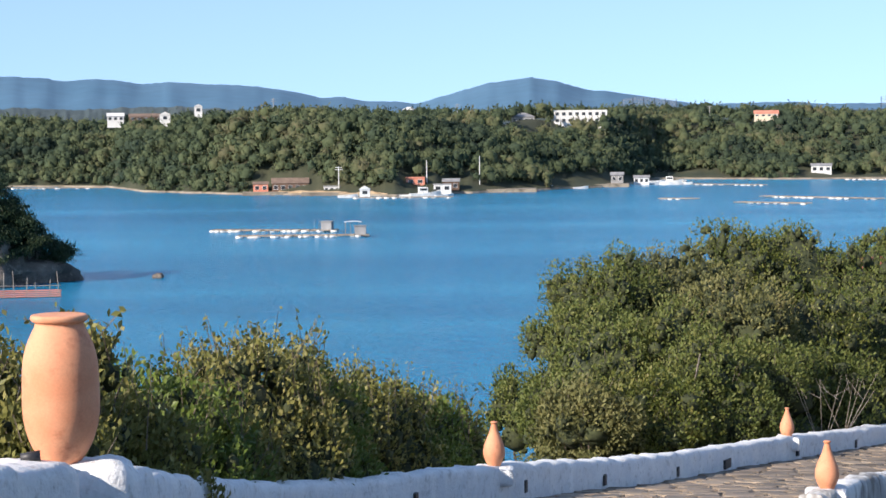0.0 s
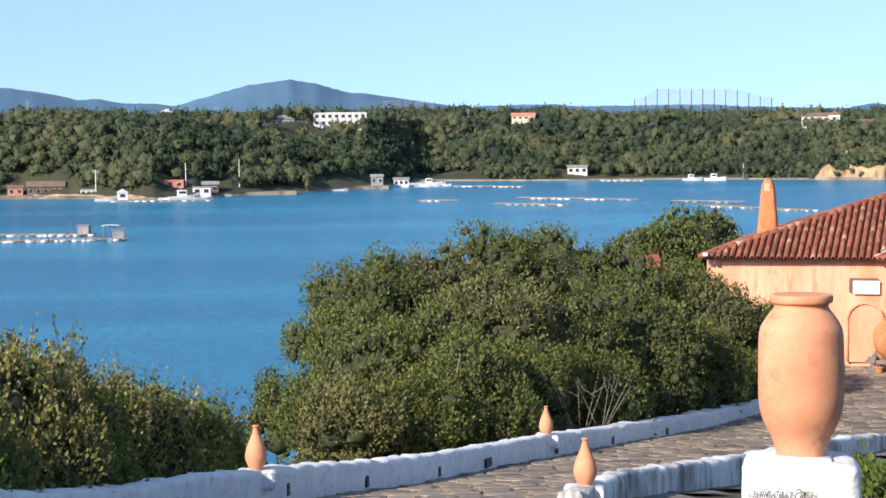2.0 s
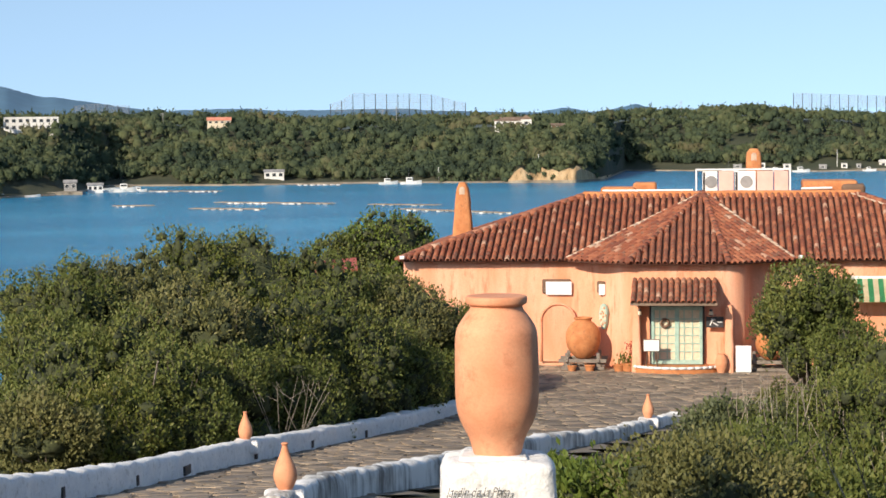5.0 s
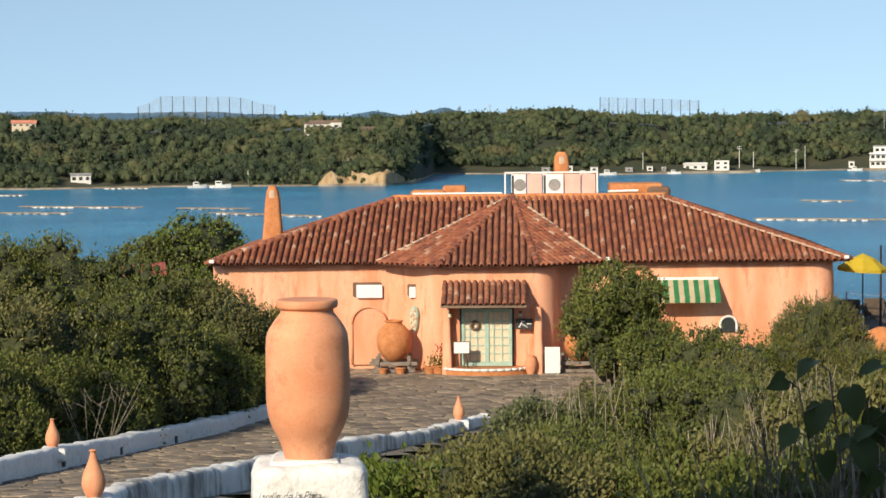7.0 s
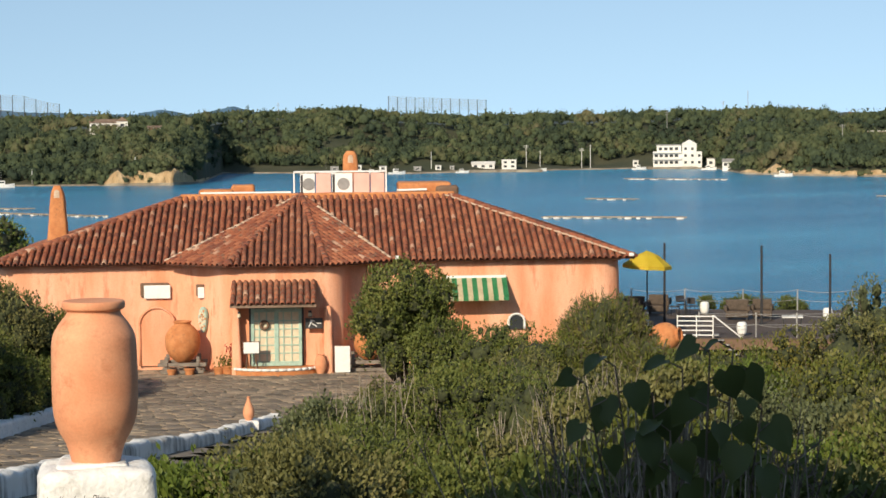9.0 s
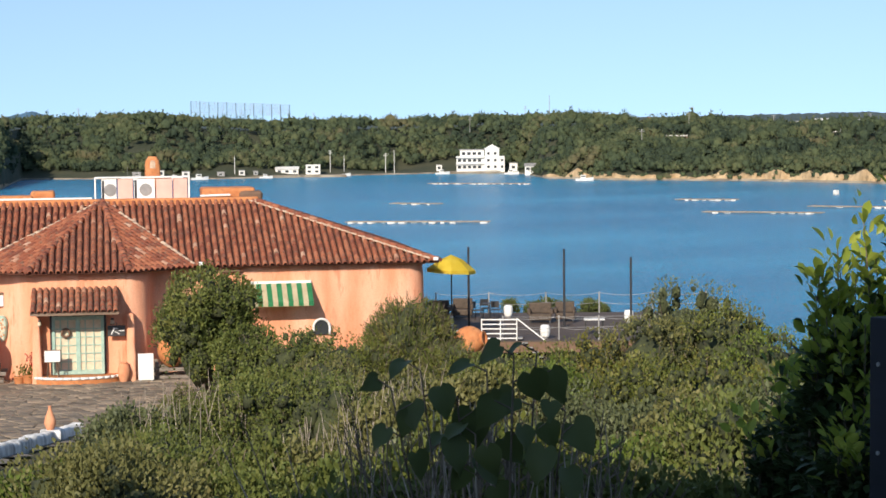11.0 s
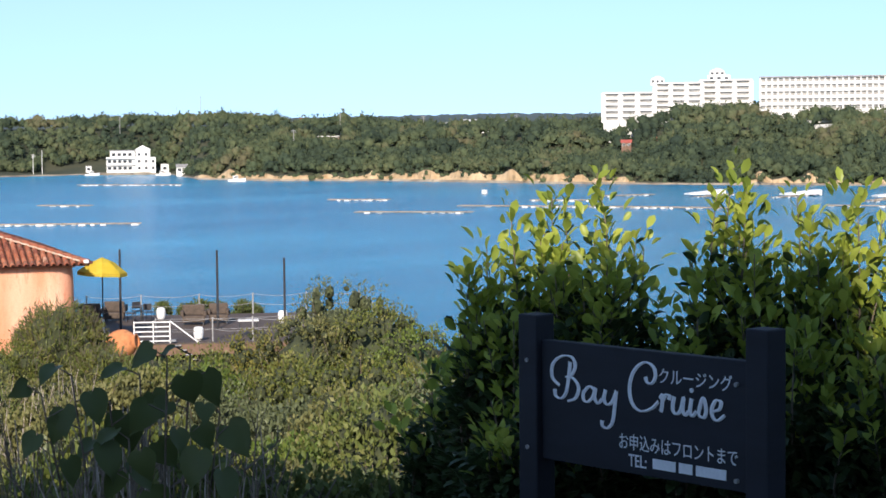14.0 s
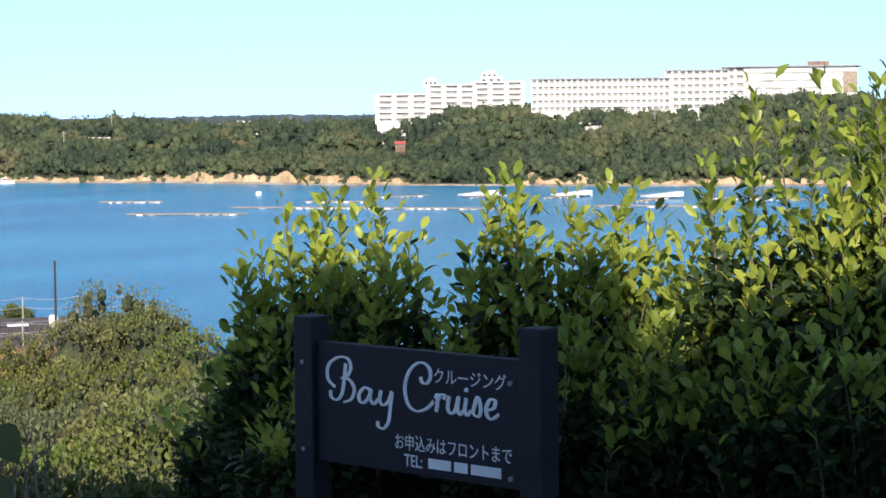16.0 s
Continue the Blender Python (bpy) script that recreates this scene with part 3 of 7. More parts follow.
# ---- the near headland ----
ROAD = [(0, 23.4), (6, 23.2), (10, 22.8), (15, 22.0), (22, 20.6), (30, 19.25), (38, 18.1), (47, 17.1), (58, 16.1), (70, 15.5), (80, 15.3), (400, 15.3)]
OUTER = [(0, -60), (8, -28), (12, -17), (15, -11), (22, -4.6), (30.6, 1.4), (38, 6), (47, 9.9), (56, 13.4), (64, 16.2), (72, 15.4), (80, 13.2), (110, 12)]


def ground_z(x, y):
    d, az = math.hypot(x, y), math.degrees(math.atan2(x, y))
    z = lerp(d, ROAD)
    if y < -2 or abs(az) > 75:
        z = lerp(d, [(0, 23.4), (200, 26)])
    side = d * radians(lerp(d, OUTER) - az) - 0.5
    if side > 0 and az > -75:
        z -= min(side * 0.75, 12 + side * 0.25)
    back = d - lerp(az, [(-80, 60), (0, 85), (12, 95), (18, 104), (33, 104), (40, 96), (60, 80), (90, 60)])
    if back > 0 and abs(az) <= 75:
        z -= back * 0.75
    if 20 < az <= 75 and d > 12:
        z -= 2.2 * sstep((az - 34) / 14) * sstep((d - 10) / 20) * (1 if d < 75 else 0.4)
    return max(z, -3.0)


bm = bmesh.new()
prev = None
dd = [1.2, 3, 5, 7, 9, 11, 13, 15, 17, 19, 22, 25, 28, 31, 34, 37, 40, 44, 48, 52, 56, 60, 65, 70, 75, 80, 86, 92, 98, 104, 110, 118, 128, 140]
c0 = None
cols = []
for a in np.arange(-180, 180, 1.5):
    col = []
    for d in dd:
        p = pol(a, d)
        col.append(bm.verts.new((p.x, p.y, ground_z(p.x, p.y) + 0.08 * noise.noise((p.x * 0.4, p.y * 0.4, 0)) - 0.12)))
    cols.append(col)
c0 = bm.verts.new((0, 0, 23.3))
for a, b in zip(cols, cols[1:] + cols[:1]):
    bm.faces.new((c0, b[0], a[0]))
    for k in range(len(dd) - 1):
        bm.faces.new((a[k], b[k], b[k + 1], a[k + 1]))
bmesh.ops.recalc_face_normals(bm, faces=bm.faces)
thing("ground", bm, SOIL, "sloping headland of soil and leaf litter", "ground", kind="structure", shade=True)

# ---- road walls and jars ----
def wall_run(name, line, width, height, label, n, mat=None):
    """A low wall with a rounded, hand-plastered top along a line of top points."""
    pts = catmull(line, n)
    bm = bmesh.new()
    prof = [(-0.5, -1.0), (-0.5, -0.25), (-0.47, -0.1), (-0.36, -0.02), (-0.12, 0.0), (0.12, 0.0), (0.36, -0.02), (0.47, -0.1), (0.5, -0.25), (0.5, -1.0)]
    prev = None
    for i, p in enumerate(pts):
        t = (pts[min(i + 1, n - 1)] - pts[max(i - 1, 0)])
        side = Vector((t.y, -t.x, 0)).normalized()
        ring = []
        for u, h in prof:
            q = p + side * u * width + Vector((0, 0, h * height if h > -1 else -height - 0.35))
            k = noise.noise(q * 2.2) * 0.06 + noise.noise(q * 7) * 0.025
            ring.append(bm.verts.new(q + side * (k if u > 0 else -k) + Vector((0, 0, k if h > -0.5 else 0))))
        if prev:
            for a in range(len(prof) - 1):
                bm.faces.new((prev[a], ring[a], ring[a + 1], prev[a + 1]))
        else:
            first = ring
        prev = ring
    bm.faces.new(first)
    bm.faces.new(prev[::-1])
    bmesh.ops.recalc_face_normals(bm, faces=bm.faces)
    return thing(name, bm, mat, label, "wall", kind="structure", shade=True), pts


outer_line = [pol(-17, 12.4, 22.9), pol(-11, 15, 22.5), pol(-4.9, 22.5, 20.95), pol(1.4, 30.6, 19.72), pol(6, 38.5, 18.55), pol(9.9, 47, 17.62), pol(13.6, 56, 16.75), pol(16.8, 66, 16.0)]
outer, outer_pts = wall_run("wall_outer", outer_line, 0.42, 0.5, "low whitewashed road wall with a rounded top", 420, WHITEWASH)
inner_line = [pol(10.55, 28.3, 19.72), pol(11.03, 29, 19.7), pol(11.86, 31, 19.52), pol(12.75, 33.4, 19.2), pol(15.1, 38, 18.62), pol(18.4, 48, 17.48), pol(20.3, 53, 16.86), pol(21.62, 58, 16.4), pol(22.4, 60, 16.3)]
inner, inner_pts = wall_run("wall_inner", inner_line, 0.4, 0.68, "low whitewashed curved wall by the drive", 320, STAINED)

# drain holes along the foot of the outer wall
for i in (152, 186, 216, 246, 268, 300, 326, 352):
    p, t = outer_pts[i], outer_pts[i + 1] - outer_pts[i - 1]
    a = math.atan2(t.y, t.x)
    side = Vector((t.y, -t.x, 0)).normalized()
    big = i == 268
    hole = part("drain_hole", boxed(-0.2 if big else -0.06, -0.04, -0.1, 0.2 if big else 0.06, 0.04, 0.1, 0.01), DARK, outer, "dark square drain hole")
    hole.matrix_world = Matrix.Translation(p + side * 0.215 + Vector((0, 0, -0.36))) @ Matrix.Rotation(a, 4, "Z")

BIG_JAR = [(0.168, 0.0), (0.178, 0.03), (0.213, 0.15), (0.27, 0.26), (0.303, 0.38), (0.311, 0.55), (0.310, 0.75), (0.303, 0.9), (0.283, 0.97), (0.235, 1.045), (0.2, 1.09), (0.195, 1.12), (0.222, 1.135), (0.228, 1.165), (0.218, 1.19), (0.18, 1.192), (0.165, 1.15), (0.05, 1.1)]
LEFT_JAR = [(0.13, 0.0), (0.175, 0.06), (0.235, 0.17), (0.28, 0.34), (0.288, 0.55), (0.28, 0.75), (0.255, 0.87), (0.215, 0.97), (0.185, 1.03), (0.182, 1.06), (0.205, 1.075), (0.213, 1.1), (0.2, 1.12), (0.165, 1.122), (0.15, 1.08), (0.05, 1.05)]
DROP = [(0.085, 0.0), (0.11, 0.03), (0.158, 0.14), (0.17, 0.22), (0.155, 0.32), (0.115, 0.43), (0.07, 0.54), (0.045, 0.63), (0.04, 0.66), (0.052, 0.675), (0.055, 0.69), (0.035, 0.7), (0.01, 0.68)]


def jar(name, profile, m, label, mat, group="", wob=0.012, seed=0.0):
    """A turned jar: the body up to its neck, and the thickened rim on it."""
    k = max(range(len(profile)), key=lambda i: profile[i][1])
    while profile[k - 1][0] <= profile[k][0] * 1.12 and k > 2 and profile[k - 1][1] > 0.9 * profile[k][1] and profile[k - 1][0] >= profile[k][0]:
        k -= 1
    cut = min(range(len(profile) // 2, k + 1), key=lambda i: profile[i][0])
    ob = holder(name, m, label, "jar", group)
    part("body", lathe(profile[:cut + 1], 48, wob, seed), mat, ob, shade=True)
    r, z = profile[cut]
    part("rim", lathe([(r * 0.97, z - 0.012)] + profile[cut + 1:], 48, wob * 0.5, seed), mat, ob, shade=True)
    return ob


JAR_AT = pol(17.24, 14.5, 22.57)
jar("terracotta_jar", BIG_JAR, Matrix.Translation(JAR_AT), "large smooth terracotta jar on a whitewashed pedestal", TERRACOTTA, "tall jars", 0.02)
jar("terracotta_jar", LEFT_JAR, Matrix.Translation(pol(-11.05, 15, 22.5)), "large terracotta jar on the rounded wall end", TERRACOTTA, "tall jars", 0.02, 4)
for a, d, z, s, sd in ((1.44, 30.6, 19.7, 1.0, 1), (9.9, 47, 17.6, 1.0, 2), (11.03, 29, 19.68, 1.02, 3), (21.62, 58, 16.42, 1.0, 4)):
    jar("wall_jar", DROP, Matrix.Translation(pol(a, d, z)) @ pose(0, 0, 0, 0, 0, 70 * sd) @ Matrix.Diagonal((s, s, s, 1)), "small drop-shaped terracotta jar on the white wall", TERRACOTTA, "drop jars on the walls", 0.02, sd)
    bm = boxed(-0.3, -0.25, -0.3, 0.3, 0.25, 0.0, 0.06)
    for v in bm.verts:
        v.co += Vector((noise.noise(v.co * 5 + Vector((sd, 0, 0))), noise.noise(v.co * 5), 0)) * 0.03
    part("jar_base", bm, WHITEWASH, inner if sd > 2 else outer, "rounded whitewashed base under a jar").matrix_world = Matrix.Translation(pol(a, d, z)) @ pose(0, 0, 0, 0, 0, -a)


def lumpy_block(x0, y0, z0, x1, y1, z1, bev, amp, seed, cuts=9):
    bm = boxed(x0, y0, z0, x1, y1, z1)
    bmesh.ops.bevel(bm, geom=bm.edges[:], offset=bev, segments=4, affect="EDGES", profile=0.5)
    bmesh.ops.subdivide_edges(bm, edges=[e for e in bm.edges if e.calc_length() > 0.12], cuts=cuts, use_grid_fill=True)
    for v in bm.verts:
        q = v.co * 4 + Vector((seed, seed, 0))
        v.co += Vector((noise.noise(q), noise.noise(q + Vector((9, 0, 0))), noise.noise(q + Vector((0, 9, 0))))) * amp
    return bm


pedestal = holder("pedestal", Matrix.Translation(JAR_AT) @ pose(0, 0, 0, 0, 0, -17), "whitewashed rough plaster pedestal with faded script lettering", "pedestal")
bm = lumpy_block(-0.41, -0.34, -1.5, 0.41, 0.36, 0.0, 0.09, 0.022, 3)
for v in bm.verts:
    f = 1 + 0.1 * min(-v.co.z, 0.7)
    v.co.x *= f
part("block", bm, WHITEWASH, pedestal, shade=True)
bm = lumpy_block(-0.28, -0.2, -0.06, 0.22, 0.2, 0.025, 0.03, 0.015, 8, 5)
part("cap", bm, WHITEWASH, pedestal, "uneven plaster bed under the jar", shade=True)
bm = lumpy_block(-0.62, -0.34, -0.9, 0.55, 0.36, 0.03, 0.2, 0.05, 5)
thing("wall_end", bm, WHITEWASH, "rounded whitewashed wall end under a large jar", "wall", kind="structure", shade=True).matrix_world = Matrix.Translation(pol(-11.0, 15, 22.49)) @ pose(0, 0, 0, 0, 0, 11)

spot = holder("garden_spotlight", Matrix.Translation(pol(-11.95, 14.55, 22.5)), "small black garden spotlight on a short stake", "lamp")
bm = tubed((-0.07, 0, 0.12), (0.07, 0.03, 0.13), 0.035, 0.045, 12)
part("lamp_head", bm, DARK, spot, shade=True)
part("stake", tubed((0, 0, -0.02), (0, 0, 0.11), 0.012, 0.012, 6), DARK, spot)
part("cable", tubed((-0.02, 0, 0.1), (-0.2, 0.0, 0.0), 0.006, 0.006, 5), DARK, spot)


def lettering(name, text, size, m, mat, parent, shear=0.0, stretch=1.0, depth=0.002, thick=0.0, align="LEFT", label=""):
    cu = bpy.data.curves.new(name, "FONT")
    cu.body, cu.size, cu.shear, cu.extrude, cu.offset, cu.align_x = text, size, shear, depth, thick, align
    tmp = new("letters", cu)
    me = bpy.data.meshes.new_from_object(tmp.evaluated_get(bpy.context.evaluated_depsgraph_get()))
    bpy.data.objects.remove(tmp)
    me.name = name
    me.transform(Matrix.Diagonal((stretch, 1, 1, 1)))
    me.materials.clear()
    me.materials.append(mat)
    ob = new(name, me)
    ob.parent = parent
    ob.matrix_local = m
    return tagged(ob, label) if label else ob


lettering("inscription", "Jard\u00edn de la Plata", 0.1, pose(-0.375, -0.378, -0.23, 90, 0, 0), INK, pedestal, 0.4, 0.68, 0.002, -0.001, label="faded dark script lettering")

# ---- planting ----
ball = bmesh.new()
bmesh.ops.create_icosphere(ball, subdivisions=1, radius=1)
BALL_V = np.array([v.co[:] for v in ball.verts])
BALL_F = np.array([[v.index for v in f.verts] for f in ball.faces])
ball.free()


def shrub(name, az, d, top, radius, leaf, n, label, mat=BUSH_LEAF, category="shrub", base=None, lobes=5, seed=0, fine=False, slim=0.55, stems=7, twigs=0, group="", sprig=1.0, clump=0.32, tall=0.9, wood=None):
    """A bush or small tree: forked stems and a crown of leafy clumps. top: metres over the sea."""
    r = np.random.default_rng(1000 + seed)
    p = pol(az, d)
    zb = ground_z(p.x, p.y) - 0.15 if base is None else base
    ob = holder(name, Matrix.Translation((p.x, p.y, zb)), label, category, group)
    h = top - zb
    # the body: one main mass and a few shoulders round it
    L = [((0, 0, h - radius * 1.0), (radius * 0.86, radius * 0.86, radius * 0.8))]
    for k in range(lobes):
        a = 6.28 * (k + r.random() * 0.7) / lobes
        q = radius * (0.38 + 0.27 * r.random())
        rr = radius * (0.36 + 0.22 * r.random())
        L.append(((math.cos(a) * q, math.sin(a) * q, max(h - radius * (0.75 + 0.8 * r.random()), rr * 0.6)), (rr, rr, rr * 0.9)))
    if h > radius * 2.0:
        for k in range(lobes):
            a = 6.28 * r.random()
            L.append(((math.cos(a) * radius * 0.55, math.sin(a) * radius * 0.55, h * (0.2 + 0.35 * r.random())), (radius * 0.6, radius * 0.6, radius * 0.6)))
    # rounded clumps of leaves over the body, uneven in size, with dark gaps between them
    K = []
    for c, q in L:
        area = q[0] * (q[0] + q[2])
        for k in range(max(int(area / (clump * clump) * 1.35), 5)):
            d = r.normal(size=3)
            d /= np.linalg.norm(d)
            if d[2] < -0.25:
                d[2] = -d[2]
            rr = clump * (0.5 + 0.8 * r.random())
            at_ = np.array(c) + d * np.array(q) * (0.86 + 0.2 * r.random() ** 2)
            if at_[2] > rr * 0.5:
                zr = min(rr * (0.9 + tall * r.random()), 0.3 * radius + 0.15)
                at_[2] -= 0.7 * max(zr - rr, 0)
                K.append((at_, np.array([rr * (0.7 + 0.5 * r.random()), rr * (0.7 + 0.5 * r.random()), zr]), d))
    C, N = clump_points(r, K, n)
    # lumps behind the leaves, coloured dark in place of the shade inside
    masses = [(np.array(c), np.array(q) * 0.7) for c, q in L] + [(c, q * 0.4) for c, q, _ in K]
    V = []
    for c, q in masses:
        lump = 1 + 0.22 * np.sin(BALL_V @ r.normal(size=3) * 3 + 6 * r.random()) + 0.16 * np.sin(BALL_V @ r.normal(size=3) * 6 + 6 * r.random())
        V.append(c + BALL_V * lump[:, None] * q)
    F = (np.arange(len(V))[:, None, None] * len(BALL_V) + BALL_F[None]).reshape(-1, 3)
    tagged(from_arrays("shade_core", np.concatenate(V), F, CROWN_SHADE, ob), kind="stuff")
    keep = C[:, 2] > 0.02
    C, N = C[keep], N[keep]
    if twigs:
        T, TN = [], []
        bm = bmesh.new()
        for k in range(twigs):
            a, q = 6.28 * r.random(), radius * r.random() ** 0.5 * 0.95
            f = np.array([math.cos(a) * q, math.sin(a) * q, h - radius * 0.35 - 0.5 * q * q / radius])
            e = f + np.array([r.normal() * 0.16, r.normal() * 0.16, min(radius, 1.1) * (0.24 + 0.34 * r.random()) * sprig])
            tube(bm, f, e, 0.008, 0.004, 3)
            if wood:
                continue
            s = np.linspace(0.15, 1, 12)[:, None]
            T.append(f + (e - f) * s + r.normal(size=(12, 3)) * leaf * 0.4)
            TN.append(np.tile([0, 0, 0.4], (12, 1)) + r.normal(size=(12, 3)))
        tagged(part("twig", bm, wood or BARK, ob), kind="stuff")
        if T:
            C, N = np.concatenate([C] + T), np.concatenate([N] + TN)
    leaves_mesh("foliage", C, N, leaf, mat, ob, r, slim, fine=fine, loose=0.5)
    bm = bmesh.new()
    for k in range(stems):
        a = 6.28 * k / stems + r.random()
        q = radius * 0.5 * r.random()
        mid = Vector((math.cos(a) * q * 0.5, math.sin(a) * q * 0.5, h * 0.4))
        end = Vector((math.cos(a) * radius * 0.6, math.sin(a) * radius * 0.6, h * (0.7 + 0.2 * r.random())))
        tube(bm, (math.cos(a) * 0.06, math.sin(a) * 0.06, 0), mid, 0.012 + 0.012 * h, 0.008 + 0.006 * h, 6)
        tube(bm, mid, end, 0.008 + 0.006 * h, 0.004, 5)
    part("stem", bm, BARK, ob)
    return ob


# evergreens on the slope beyond the wall
SLOPE = [(2.75, 53, -0.124, 1.4), (4.0, 57, -0.090, 1.8), (4.9, 61, -0.070, 2.3), (6.5, 63, -0.057, 2.3), (8.3, 65, -0.050, 2.5), (10.0, 66, -0.058, 2.4), (11.8, 66, -0.066, 2.3), (13.3, 68, -0.073, 2.2), (14.7, 67, -0.080, 1.8), (16.0, 71, -0.094, 1.5),
         (3.5, 50, -0.137, 1.3), (4.8, 52, -0.106, 1.9), (6.5, 53, -0.092, 2.1), (8.4, 55, -0.082, 2.2), (10.3, 57, -0.085, 2.2), (12.2, 59, -0.088, 2.1), (13.8, 62, -0.100, 1.7), (15.2, 67, -0.108, 1.4),
         (4.2, 46, -0.142, 1.3), (5.9, 47.5, -0.128, 1.5), (7.6, 49.5, -0.118, 1.6), (9.4, 52, -0.116, 1.6), (11.2, 54.5, -0.118, 1.6), (12.8, 59, -0.122, 1.3), (14.2, 64, -0.122, 1.1), (15.6, 69, -0.118, 0.9)]
slope_rng = random.Random(3)
for i, (a, d, s, r) in enumerate(SLOPE):
    s += slope_rng.uniform(-0.003, 0.009)
    r *= slope_rng.uniform(0.85, 1.1)
    shrub("evergreen_tree", a, d, EYE + s * d + 0.28, r, 0.1, 16500, "bushy evergreen tree on the slope beyond the road wall", (TREE_LEAF, TREE_LEAF, BUSH_LEAF, TREE_LEAF, OLIVE_LEAF)[i * 3 % 5], "tree", seed=i, group="trees on the slope", twigs=16, lobes=7, clump=0.4)

# wild shrubs behind the wall by the first jar
WILD = [(-13.6, 21, -0.105, 1.2), (-11.2, 22, -0.112, 1.2), (-8.6, 23, -0.115, 1.2), (-6.2, 24, -0.1, 1.3), (-4.8, 25, -0.1, 1.2), (-4.2, 26, -0.118, 1.0),
        (-10, 19.5, -0.145, 0.9), (-7, 21.5, -0.14, 1.0), (-4.4, 23.5, -0.135, 1.0), (-3.9, 25.5, -0.15, 0.7), (-12.5, 18, -0.14, 0.9)]
WALL_D = [(-17, 12.4), (-11, 15), (-4.9, 22.5), (1.4, 30.6), (4, 35)]
for i, (a, d, s, r) in enumerate(WILD):
    d = lerp(a, WALL_D) + (r + 2.0 if i > 5 else r + 3.0)
    shrub("wild_shrub", a, d, EYE + (s - 0.011) * d + 0.26, r, 0.08, 14500, "wild shrub with small glossy leaves and upright twigs", (SUNLIT_WILD_LEAF, FRESH_LEAF, SUNLIT_WILD_LEAF)[i * 2 % 3], seed=40 + i, group="shrubs behind the wall", twigs=34, sprig=1.1, clump=0.22, tall=1.6)

for i, (a, d, s, r) in enumerate(((-2.6, 34.5, -0.114, 1.5), (-1.3, 36, -0.122, 1.5), (-0.3, 37, -0.132, 1.1), (0.2, 38, -0.15, 0.8), (-3.4, 33, -0.118, 1.3), (-1.0, 35, -0.15, 1.0), (-0.1, 36, -0.162, 0.8))):
    shrub("wild_shrub", a, d, EYE + (s - 0.008) * d + 0.2, r, 0.085, 12500, "wild shrub with small glossy leaves and upright twigs", (SUNLIT_WILD_LEAF, FRESH_LEAF)[i % 2], seed=160 + i, group="shrubs behind the wall", twigs=30, sprig=1.2, clump=0.24, tall=1.6)

shrub("wild_shrub", -10.45, 18.4, EYE - 0.1 * 18.4, 0.4, 0.085, 1400, "sparse shrub with upright leafy sprigs behind the jar", SUNLIT_WILD_LEAF, seed=190, group="shrubs behind the wall", twigs=16, sprig=2.0, clump=0.16)

# shrubs between the drive and the terrace
BANK = [(20.2, 27, -0.196, 0.6), (22.0, 30, -0.184, 0.6), (24.1, 34, -0.14, 0.95), (25.4, 34, -0.134, 1.1), (27.4, 34, -0.13, 1.2), (29.6, 34, -0.118, 1.3), (31.8, 33, -0.118, 1.3), (34, 33, -0.115, 1.3), (36.3, 33, -0.115, 1.3), (38.6, 32, -0.118, 1.2), (40.8, 31, -0.112, 1.2), (42.5, 30, -0.11, 1.2),
        (23.1, 25, -0.182, 0.85), (25, 25, -0.155, 1.0), (27.6, 25, -0.15, 1.0), (30.2, 25, -0.15, 1.0), (33, 24, -0.15, 1.0), (35.8, 24, -0.152, 1.0), (38.6, 23.5, -0.15, 1.0), (41.3, 23, -0.145, 1.0), (44, 22, -0.14, 1.0),
        (24, 18.5, -0.2, 0.8), (27.5, 18.5, -0.19, 0.8), (31, 18.5, -0.19, 0.8), (34.5, 18, -0.19, 0.8), (38, 18, -0.18, 0.8), (41.5, 17.5, -0.18, 0.8)]
for i, (a, d, s, r) in enumerate(((19.3, 24, -0.192, 0.6), (20.7, 24, -0.176, 0.7), (22.3, 24.5, -0.168, 0.75), (20.0, 20, -0.215, 0.7), (22.5, 20, -0.21, 0.7), (22.6, 36, -0.158, 0.6), (24.0, 38, -0.147, 0.75))):
    shrub("bank_shrub", a, d, EYE + s * d - 0.1, r, 0.1, 5200, "fresh green broad-leaved shrub beside the drive", FRESH_LEAF, seed=60 + i, group="shrubs on the bank", twigs=12, slim=0.4)
bank_rng = random.Random(6)
for i, (a, d, s, r) in enumerate(BANK):
    s += bank_rng.uniform(-0.026, 0.008)
    if a > 37:
        mat = bank_rng.choice((GOLD_LEAF, OLIVE_LEAF, FRESH_LEAF, SAGE_LEAF, TREE_LEAF))
    else:
        mat = bank_rng.choice((BUSH_LEAF, OLIVE_LEAF, TREE_LEAF, TREE_LEAF, SAGE_LEAF))
    dry = a < 36 and i % 3 == 0
    shrub("bank_shrub", a + bank_rng.uniform(-0.5, 0.5), d, EYE + s * d, r * bank_rng.uniform(0.8, 1.2), bank_rng.choice((0.055, 0.075, 0.095)), 8500,
          "half-bare wild shrub with dry brown twigs on the bank" if dry else "dense wild shrub on the bank below the drive", mat,
          seed=80 + i, group="shrubs on the bank", twigs=70 if dry else 9, lobes=6, clump=bank_rng.choice((0.18, 0.26, 0.36)), tall=bank_rng.choice((0.6, 1.4, 2.2)), sprig=1.5 if dry else 1.0, wood=TWIG if dry else None)

# ---- the orange house ----
HOUSE = pose(*pol(23.4, 80, 15.3), 0, 0, -23.4)
house = holder("house", HOUSE, "single-storey orange stucco house with a barrel-tiled terracotta roof", "house")


